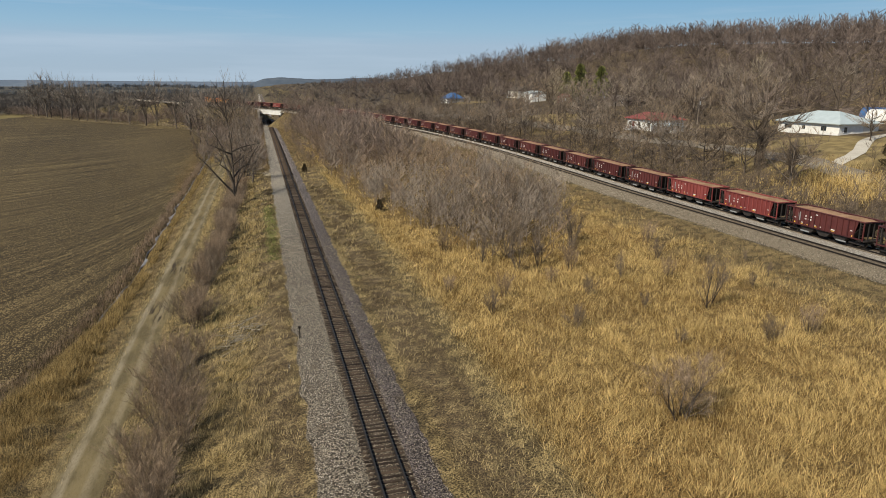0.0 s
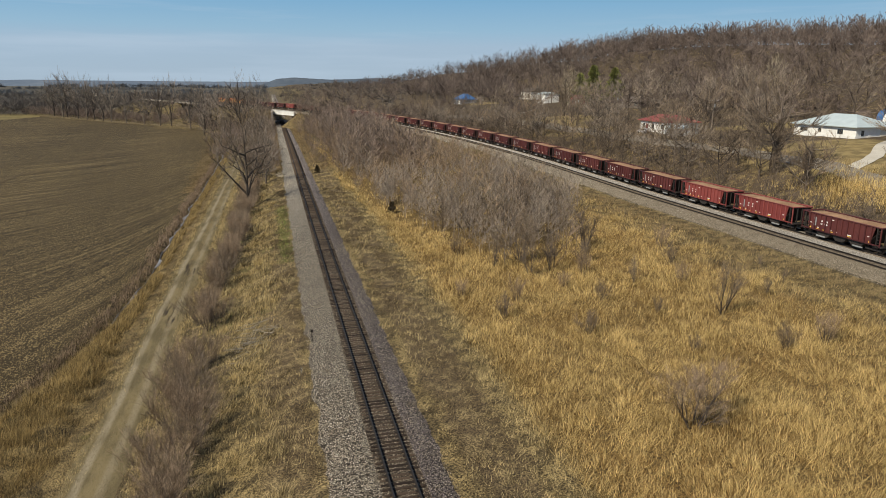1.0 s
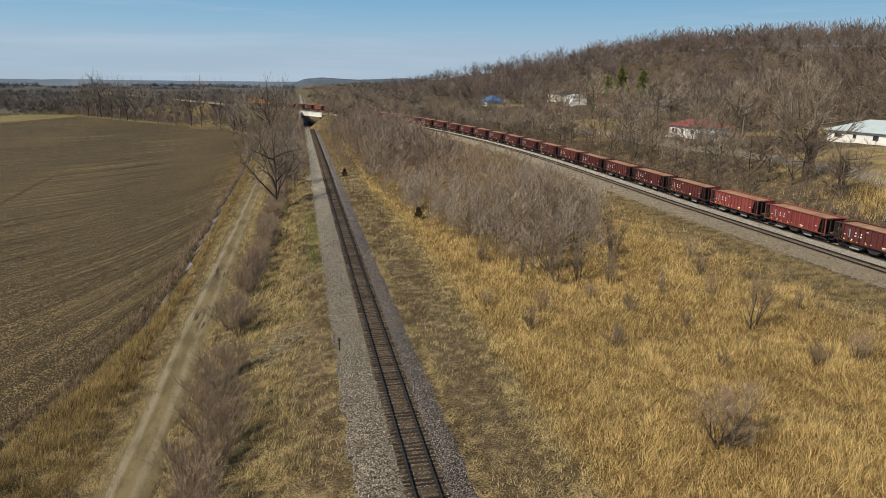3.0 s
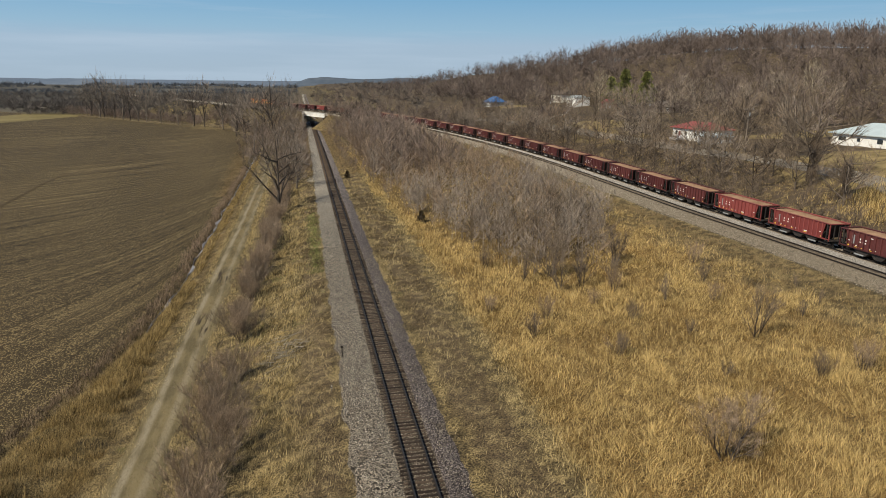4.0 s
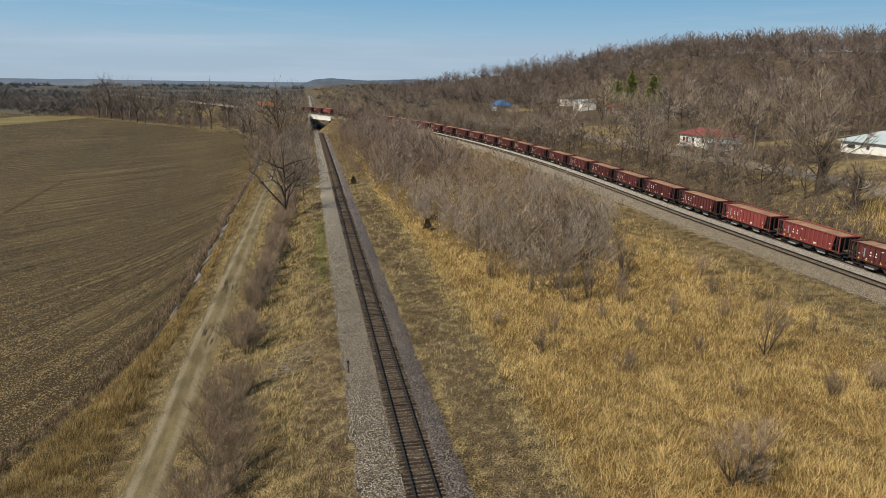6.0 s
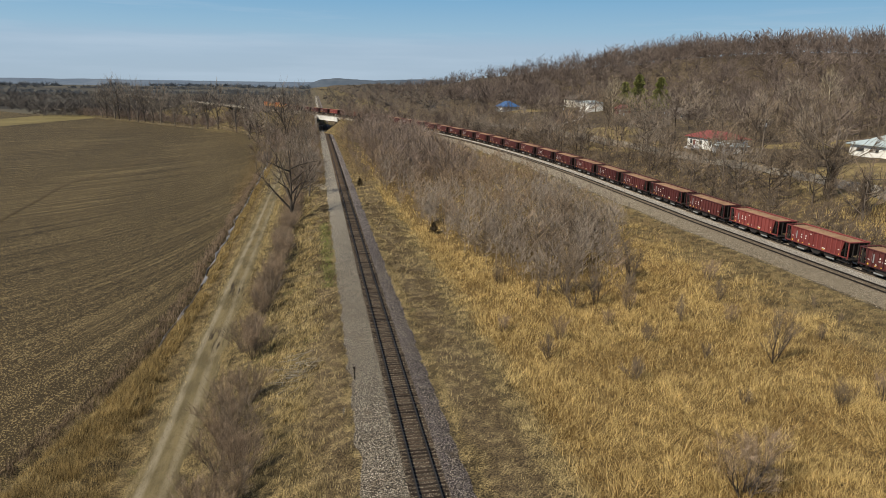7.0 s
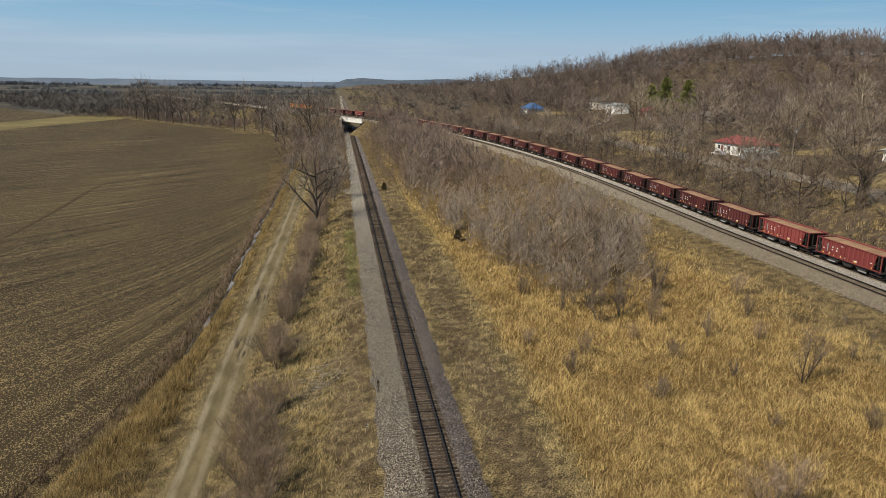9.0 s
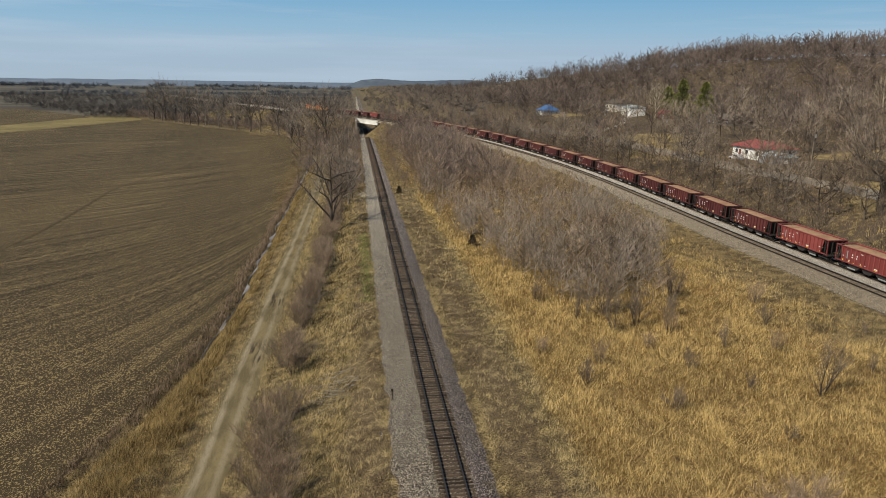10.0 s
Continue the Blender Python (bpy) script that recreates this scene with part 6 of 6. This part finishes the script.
def building(name, label, x, y, turn, lx, ly, wall_h, rise, ridge, wall, roof, over=0.5, windows=(), doors=(), band=None, z=None):
    ob = thing(name, label, "house" if name == "house" else name.replace("_", " "), "houses on the slope" if name == "house" else "")
    if z is None:
        z = float(min(gz(x + u * lx / 2, y + v * ly / 2) for u in (-1, 1) for v in (-1, 1))) + 0.15
    ob.matrix_basis = pose(x, y, z, 0, 0, turn)
    a, b = lx / 2, ly / 2
    bm = boxes((-a, a, -b, b, -3.0, wall_h))
    if ridge >= ly:
        for sy in (-1, 1):
            prism(bm, [(-a, wall_h), (a, wall_h), (0, wall_h + rise * (a / (a + over)))], "y", sy * b, sy * (b - 0.2))
    part("wall", bm, wall, ob)
    part("roof", hip_roof(bmesh.new(), lx + 2 * over, ly + 2 * over, wall_h + 0.02, rise, ridge + (2 * over if ridge >= ly else 0)), roof, ob)
    for face, p, q, w, h in windows:
        if face == "x":
            house_window(ob, -a, p, q, w, h, "x")
        else:
            house_window(ob, p, -b, q, w, h, "y")
    for face, p, w, h, mat_ in doors:
        if face == "x":
            part("door", boxes((-a - 0.07, -a + 0.02, p - w / 2, p + w / 2, 0, h), bevel=0.02), mat_, ob)
        else:
            part("door", boxes((p - w / 2, p + w / 2, -b - 0.07, -b + 0.02, 0, h), bevel=0.02), mat_, ob)
    if band:
        part("skirt", boxes((-a - 0.12, -a - 0.02, -b, b, -1.2, band), bevel=0.02), WHITE, ob, "white lower wall")
    return ob


house = building("house", "long low ranch house with a pale metal hipped roof", 120.8, 132.5, 4, 11.5, 17, 2.9, 2.4, 6, WHITE, PALEROOF, 0.7,
                 windows=[("x", 5.5, 1.2, 2.2, 1.0), ("x", 1.0, 1.2, 1.0, 1.0), ("x", -4.5, 1.1, 1.6, 1.2), ("y", -4.0, 0.9, 1.0, 1.3)],
                 doors=[("y", -1.8, 1.0, 2.1, WHITE), ("y", 2.8, 3.2, 2.3, CREAM), ("x", -1.5, 1.0, 2.1, WHITE)], band=0.9, z=11.4)
red_house = building("house", "white house with a red hipped roof behind bare trees", 100.5, 172, 2, 9, 14, 3.0, 1.7, 9, WHITE, REDROOF, 0.6,
                     windows=[("x", 5, 1.0, 1.2, 1.2), ("x", 0.5, 1.0, 1.2, 1.2), ("x", -4, 1.0, 1.2, 1.2), ("y", -1, 1.0, 1.2, 1.2)], doors=[("x", 3.6, 1.0, 2.1, DARKRED)], z=10.2)
annex = building("shed", "low grey shed beside the white house", 97.5, 161.0, 2, 6.0, 6.0, 2.4, 0.8, 6.0, GREYMETAL, PALEROOF, 0.3, doors=[("y", 0, 2.4, 2.1, WHITE)], z=9.6)
garage = building("garage", "tall white metal garage with a low roof", 137.5, 349, 6, 8.5, 9.5, 4.6, 1.1, 9.5, WHITE, PALEROOF, 0.25, doors=[("x", 1.5, 3.2, 3.0, CREAM)])
brown_house = building("house", "cream house with a brown shingle roof", 145, 389, 6, 10, 13, 4.4, 2.6, 13, CREAM, BROWNROOF, 0.5, windows=[("x", 4, 2.0, 1.4, 1.2), ("x", 0, 2.0, 1.4, 1.2), ("x", -4, 2.0, 1.4, 1.2)])
blue_shed = building("barn", "barn with a bright blue roof and grey siding", 107, 403, 8, 10, 11, 2.9, 3.2, 6, GREYMETAL, BLUE, 0.5, windows=[("x", 3, 1.2, 1.2, 1.1)], doors=[("x", -2, 2.4, 2.6, WHITE)])
red_shed = building("shed", "small dark red garden shed", 141, 318, 5, 5, 7, 2.6, 1.7, 7, DARKRED, REDROOF, 0.3, windows=[("x", 1, 1.0, 0.9, 0.9)], doors=[("x", -1.5, 1.2, 2.0, WHITE)])
low_house = building("house", "low brown house under bare trees", 143, 264, 3, 9, 18, 2.7, 2.0, 18, BROWNROOF, BROWNROOF, 0.5, windows=[("x", 5, 1.0, 1.2, 1.1), ("x", 0, 1.0, 1.2, 1.1), ("x", -5, 1.0, 1.2, 1.1)])


def arched_shed(label, paint, x, y, w, length, h, turn):
    ob = thing("arched_shed", label, "shed", "arched sheds")
    ob.matrix_basis = pose(x, y, float(gz(x, y)), 0, 0, turn)
    bm = bmesh.new()
    out = [(w / 2 * math.cos(math.pi * i / 12), h * math.sin(math.pi * i / 12) ** 0.8) for i in range(13)]
    prism(bm, [(u, v - 1.0 if i in (0, 12) else v) for i, (u, v) in enumerate(out)], "y", -length / 2, length / 2)
    part("shell", bm, paint, ob)
    part("door", boxes((-w * 0.25, w * 0.25, -length / 2 - 0.06, -length / 2 + 0.02, 0, h * 0.75)), GREYMETAL, ob)
    for q in range(5):
        y0 = -length / 2 + length * q / 4
        bm = bmesh.new()
        for i in range(12):
            rod(bm, (out[i][0] * 1.01, y0, out[i][1] * 1.01), (out[i + 1][0] * 1.01, y0, out[i + 1][1] * 1.01), 0.06, 5)
        part("rib", bm, paint, ob)
    return ob


arched_shed("white arched metal shed beside the ranch house", WHITE, 142, 136, 5.0, 8, 2.5, 10)
arched_shed("blue arched metal shed behind the ranch house", BLUE, 147, 144, 4.6, 6, 2.5, 10)


def lane(name, pts, width, material, label, lift=0.14):
    """A lane along points of the ground."""
    P = np.array(pts, float)
    seg = np.concatenate([[0], np.cumsum(np.hypot(*np.diff(P, axis=0).T))])
    u = np.linspace(0, seg[-1], int(seg[-1] / 1.5) + 2)
    X, Y = np.interp(u, seg, P[:, 0]), np.interp(u, seg, P[:, 1])
    k = np.ones(7) / 7
    X[3:-3], Y[3:-3] = np.convolve(X, k, "valid"), np.convolve(Y, k, "valid")
    dx, dy_ = np.gradient(X), np.gradient(Y)
    n = np.hypot(dx, dy_)
    f = np.linspace(-0.5, 0.5, 5)
    wob = 1 + 0.08 * waves(u, u * 0, 7, 91)
    XX = X[:, None] + (dy_ / n)[:, None] * f * width * wob[:, None]
    YY = Y[:, None] - (dx / n)[:, None] * f * width * wob[:, None]
    ZZ = gz(XX, YY) + lift
    me = mesh_np(name, np.stack([XX, YY, ZZ], -1), grid_tris(len(u), 5)[:, ::-1], material)
    return tagged(new(name, shade(me)), label, name.replace("_", " "), kind="structure")


lane("village_road", [(74, 30), (80, 60), (85, 86), (88.5, 105), (89, 130), (87.5, 160), (87, 200), (86, 240), (84, 280), (80, 340)], 4.4, ASPHALT, "narrow grey asphalt road below the houses")
lane("driveway", [(88, 96), (93, 98.5), (99, 102), (105, 107), (111, 112), (118, 117), (126, 118), (134, 122)], 2.5, GRAVEL, "pale gravel driveway to the ranch house", 0.1)
lane("driveway", [(86, 262), (92, 275), (102, 288), (111, 298), (119, 316), (129, 336), (133, 342)], 2.6, CONCRETE, "pale gravel driveway to the garage", 0.1)


def utility_pole(x, y, h, turn):
    ob = thing("utility_pole", "weathered wooden utility pole with a crossarm", "utility pole", "utility poles", at=(x, y, float(gz(x, y)) - 0.3), turn=turn)
    bm = bmesh.new()
    rod(bm, (0, 0, 0), (0, 0, h), 0.16, 8, 0.11)
    part("pole", bm, POLE, ob)
    part("crossarm", boxes((-1.3, 1.3, -0.06, 0.06, h - 0.75, h - 0.6)), POLE, ob)
    for u in (-1.2, -0.5, 0.5, 1.2):
        bm = bmesh.new()
        rod(bm, (u, 0, h - 0.6), (u, 0, h - 0.35), 0.05, 6, 0.03)
        part("insulator", bm, GREYMETAL, ob)
    bm = bmesh.new()
    rod(bm, (0.25, 0, h - 2.1), (0.25, 0, h - 1.3), 0.2, 8)
    part("transformer", bm, GREYMETAL, ob)
    return ob


for x, y, h in ((93, 142, 10.5), (97, 196, 10.5), (91, 211, 10), (89.5, 262, 10), (83, 292, 10), (80, 330, 10)):
    utility_pole(x, y, h, 8)


# evergreens
def evergreen(name, label, seed, h, width, trunk_h, material, n, leaf):
    g = np.random.default_rng(seed)
    low, top = Wood(), Wood()
    low.tube(np.array((0, 0, -0.3)), np.array((0, 0, h * 0.9)), 0.02 * h, 0.005 * h, 6)
    for i in range(n):
        f = g.random() ** 0.8
        z = trunk_h + (h - trunk_h) * f
        lob = 0.75 + 0.35 * math.sin(f * 23 + seed) * math.sin(seed + f * 9)
        r = width / 2 * (1 - f) ** 0.55 * lob * math.sqrt(g.uniform(0.15, 1))
        az = g.uniform(0, 6.283)
        p = np.array((math.cos(az) * r, math.sin(az) * r, z - 0.1 * r))
        d = unit(np.array((math.cos(az), math.sin(az), 0.55)) + g.normal(0, 0.45, 3))
        top.twig(p, d, leaf * g.uniform(0.6, 1.4), leaf * 0.22)
        if i % 12 == 0:
            low.tube(np.array((0, 0, z - 0.25 * r)), p, 0.05, 0.02, 3)
    return tree_proto(name, (low.arrays(), top.arrays()), BARK, material, label, "tree", "evergreens")


pine = evergreen("pine_tree", "tall green pine beside the houses", 5, 19, 13.5, 3.0, NEEDLE, 4200, 0.75)
pine.matrix_basis = pose(145, 311, float(gz(145, 311)) - 1.2, 0, 0, 0)
pine_b = evergreen("pine_tree", "tall green pine with an uneven crown", 8, 17, 12.5, 3.0, NEEDLE, 4200, 0.75)
pine_b.matrix_basis = pose(151, 301, float(gz(151, 301)) - 1.0, 0, 0, 0)
copy_thing(pine_b, pose(147, 330, float(gz(147, 330)) - 3, 0, 0, 130))
cedar = evergreen("cedar_tree", "dark rusty-brown cedar by the driveway", 12, 6.5, 5.6, 0.4, CEDAR, 1800, 0.45)
cedar.matrix_basis = pose(91.5, 87.5, float(gz(91.5, 87.5)), 0, 0, 0)
bush = evergreen("cedar_bush", "small dark cedar bush by the ballast", 15, 2.0, 2.1, 0.1, CEDAR, 1300, 0.2)
bush.matrix_basis = pose(4.6, 183.0, float(gz(4.6, 183)), 0, 0, 0)
copy_thing(bush, pose(13.6, 119.5, float(gz(13.6, 119.5)), 0, 0, 70))

# ---- small things by the branch line ----
post = thing("marker_post", "thin rusty trackside marker post", "marker post", at=(-3.85, 61.5, -0.62))
bm = bmesh.new()
rod(bm, (0, 0, 0), (0.03, 0, 1.25), 0.045, 6)
part("stake", bm, RAIL, post)
part("plate", boxes((-0.09, 0.12, -0.03, 0.03, 1.05, 1.3), bevel=0.01), RAIL, post)
g = random.Random(9)
for k in range(26):
    a, ln = g.uniform(0, 180), g.uniform(0.6, 1.9)
    x, y = -4.9 + g.uniform(-0.9, 0.7), 182 + g.uniform(-4.5, 4.5)
    ob = part("broken_board", boxes((-ln / 2, ln / 2, -0.09, 0.09, 0, 0.05), bevel=0.008), DEBRIS)
    ob.matrix_basis = pose(x, y, float(gz(x, y)) + 0.05 + 0.02 * (k % 5), g.uniform(-12, 12), g.uniform(-12, 12), a)
    tagged(ob, "pale splintered board in a heap beside the ballast", "board", "broken boards by the track")

# grey brush thrown down on the verge
pile = thing("brush_pile", "heap of weathered grey branches lying in dry grass", "brush pile")
gp = np.random.default_rng(91)
for k in range(70):
    px_, py_ = -9.6 + gp.normal(0, 1.1), 67.0 + gp.normal(0, 3.0)
    az, ln = gp.normal(0.5, 0.7), gp.uniform(0.9, 2.6)
    w = Wood()
    a = np.array((px_, py_, float(gz(px_, py_)) + gp.uniform(0.08, 0.5)))
    d = unit(np.array((math.cos(az), math.sin(az), gp.normal(0, 0.12))))
    w.tube(a - d * ln / 2, a + d * ln / 2, 0.028, 0.010, 4)
    for _ in range(5):
        f = gp.uniform(-0.1, 0.5)
        w.twig(a + d * ln * f, unit(d + gp.normal(0, 0.5, 3)), gp.uniform(0.3, 0.8), 0.012)
    part("branch", mesh_np("branch", *w.arrays(), DEADWOOD), DEADWOOD, pile)

# dark board fence between the yards
fence = thing("board_fence", "dark weathered board fence between two yards", "fence")
for q in range(5):
    fx_, fy_ = 109 + q * 1.6, 150 + q * 1.2
    bm = bmesh.new()
    rod(bm, (fx_, fy_, float(gz(fx_, fy_)) - 0.4), (fx_, fy_, float(gz(fx_, fy_)) + 1.9), 0.07, 6)
    part("post", bm, POLE, fence)
for q in range(36):
    fx_, fy_ = 109 + q * 0.18, 150 + q * 0.135
    b_ob = part("board", boxes((-0.1, 0.1, -0.015, 0.015, -0.1, 1.75)), BROWNROOF, fence)
    b_ob.matrix_basis = pose(fx_, fy_, float(gz(fx_, fy_)), 0, 0, 37)

# parked car below the white house
car_ob = thing("parked_car", "light grey car parked by the road", "car", at=(92.5, 171, float(gz(92.5, 171)) + 0.05), turn=5)
bm = bmesh.new()
prism(bm, [(-2.2, 0.35), (2.2, 0.35), (2.25, 0.8), (1.2, 0.95), (0.55, 1.45), (-1.3, 1.45), (-1.9, 0.95), (-2.25, 0.85)], "x", -0.88, 0.88)
bmesh.ops.bevel(bm, geom=list(bm.edges), offset=0.06, segments=2, affect="EDGES")
part("body", bm, CARPAINT, car_ob)
part("side_window", boxes((-0.9, -0.86, -1.3, 0.5, 0.98, 1.36)), GLASS, car_ob, "dark side glass")
for y in (-1.4, 1.4):
    for x in (-0.82, 0.82):
        bm = bmesh.new()
        rod(bm, (x - 0.1, y, 0.33), (x + 0.1, y, 0.33), 0.33, 14)
        w = part("wheel", bm, RUBBER, car_ob)

# ---- the far distance ----
def ridge(name, x0, x1, y, heights, material, label, seed):
    """A long low hill with a body, far off."""
    n = 120
    X = np.linspace(x0, x1, n)
    H = np.interp(np.linspace(0, 1, n), np.linspace(0, 1, len(heights)), heights)
    H = H + 1.5 * waves(X, X * 0, 300, seed) + 0.8 * waves(X, X * 0, 70, seed + 1)
    prof = [(-260, -0.05), (-120, 0.55), (0, 1.0), (160, 0.6), (320, -0.05)]
    V = np.array([[(x, y + d, -7 + (h + 7) * f) for d, f in prof] for x, h in zip(X, H)])
    return tagged(new(name, shade(mesh_np(name, V, grid_tris(n, 5), material))), label, "hill", kind="structure")


# the blue of both hills is haze put into their colour
ridge("backdrop_ridge", -4700, 300, 4480, [27, 28, 30, 27, 29, 26, 28, 26, 25, 27], HAZERIDGE, "low wooded ridge along the horizon, haze blue in its colour", 81)
ridge("backdrop_hill", -60, 900, 4000, [8, 42, 51, 46, 41, 43, 47, 50, 46, 42, 35], HAZEHILL, "distant wooded hill at the end of the valley, coloured with haze", 84)
g2 = np.random.default_rng(44)
rows = []
while len(rows) < 3000:
    band = g2.choice([1500, 1800, 2200, 2700, 3300, 3900])
    x, y = g2.uniform(-3000, -20), band + g2.normal(0, 22)
    if math.sin(x * 0.0045 + band) + 0.6 * math.sin(x * 0.021 + band) < 0.1:
        continue
    rows.append((x, y, float(gz(x, y)) - 0.5, g2.uniform(0, 6.28), g2.uniform(5.0, 9.0) * (1 + band / 6000) * (1.5 if band > 3000 else 1)))
tiny = [crown_tree(400 + i, 1.0, 1.6, 0.0, 1, 7, 2, 0.4, 0.06, 0.02)[1] for i in range(4)]
# belts take the haze-blue colour too
far_hedges = scatter("far_hedgerows", tiny, rows, HAZEBELT, "far hedgerows and tree belts in the valley, coloured with haze", "woods")

# ---- sleepers ----
tie_kinds = [tie_mesh(i) for i in range(6)]
g = random.Random(17)
TIE_GAP = 0.50
for k in range(300):
    y = 26.0 + k * TIE_GAP
    t_ob = part("tie", tie_kinds[k % 6], TIE, branch)
    t_ob.matrix_basis = pose(g.gauss(0, 0.03), y + g.gauss(0, 0.03), float(dip(y)) + g.gauss(0, 0.006), 0, 0, g.gauss(0, 0.7))
bm = boxes((-1.29, 1.29, -0.112, 0.112, -0.34, -0.165))
bmesh.ops.triangulate(bm, faces=bm.faces[:])
base = np.array([v.co for v in bm.verts])
tri = np.array([[v.index for v in f.verts] for f in bm.faces])
bm.free()


def tie_run(name, poses, parent, material=TIE):
    vs, fs, n = [], [], 0
    for m in poses:
        M = np.array(m)
        vs.append(base @ M[:3, :3].T + M[:3, 3])
        fs.append(tri + n)
        n += len(base)
    ob = part(name, mesh_np(name, np.concatenate(vs), np.concatenate(fs), material), material, parent)
    ob["kind"] = "stuff"
    return ob


tie_run("ties", [pose(g.gauss(0, 0.03), y, float(dip(y)), 0, 0, g.gauss(0, 0.7)) for y in np.concatenate([np.arange(-20, 25.9, TIE_GAP), np.arange(176.0, 700, TIE_GAP)])], branch)
# tie plates, oversized so their dark steel fills out the rails' shadow
plates = bmesh.new()
for k in range(300):
    for x in (-0.755, 0.755):
        box(plates, x - 0.21, x + 0.21, 26.0 + k * TIE_GAP - 0.105, 26.0 + k * TIE_GAP + 0.105, -0.172, -0.146)
plate_ob = part("tie_plates", plates, RAIL, branch, "dark steel plates under the rails, widened to add rail shadow")
plate_ob["kind"] = "stuff"
for off in (-2.3, 2.3):
    rows = []
    for s in np.arange(30, 520, TIE_GAP):
        x, y, a = main_at(s, off)
        rows.append(pose(x, y, main_z(s) + g.gauss(0, 0.006), 0, 0, math.degrees(a) + g.gauss(0, 0.5)))
    tie_run("ties", rows, mainline, PALETIE)

# loose stones over the ballast
oct_v = np.array([(1, 0, 0), (-1, 0, 0), (0, 1, 0), (0, -1, 0), (0, 0, 1)], float)
oct_f = np.array([(0, 2, 4), (2, 1, 4), (1, 3, 4), (3, 0, 4)])
N = 22000
gs = np.random.default_rng(77)
y = 28 + 75 * gs.random(N) ** 1.5
x = np.clip(gs.uniform(-4.4, 3.3, N) + gs.normal(0, 0.25, N), -4.74, 3.39)
inner = np.abs(x) < 1.35
keep = ~inner | (gs.random(N) < 0.35)
x, y = x[keep], y[keep]
z = np.interp(x, [p[0] for p in bed], [p[1] for p in bed])
r = gs.uniform(0.022, 0.052, len(x))
V = oct_v[None] * (r[:, None] * gs.uniform(0.6, 1.4, (len(x), 5)))[..., None]
V = V + np.stack([x, y, z + 0.005], 1)[:, None]
F = oct_f[None] + (np.arange(len(x)) * 5)[:, None, None]
STONE = surf("crushed_stone", (0.045, 0.036, 0.028), (0.42, 0.365, 0.29), 0.3, 3, 0.9, 0, rand="island", world_pos=True, spread=(0.3, 0.72))
stones = part("stones", mesh_np("stones", V.reshape(-1, 3), F.reshape(-1, 3), STONE), STONE, branch)
stones["kind"] = "stuff"
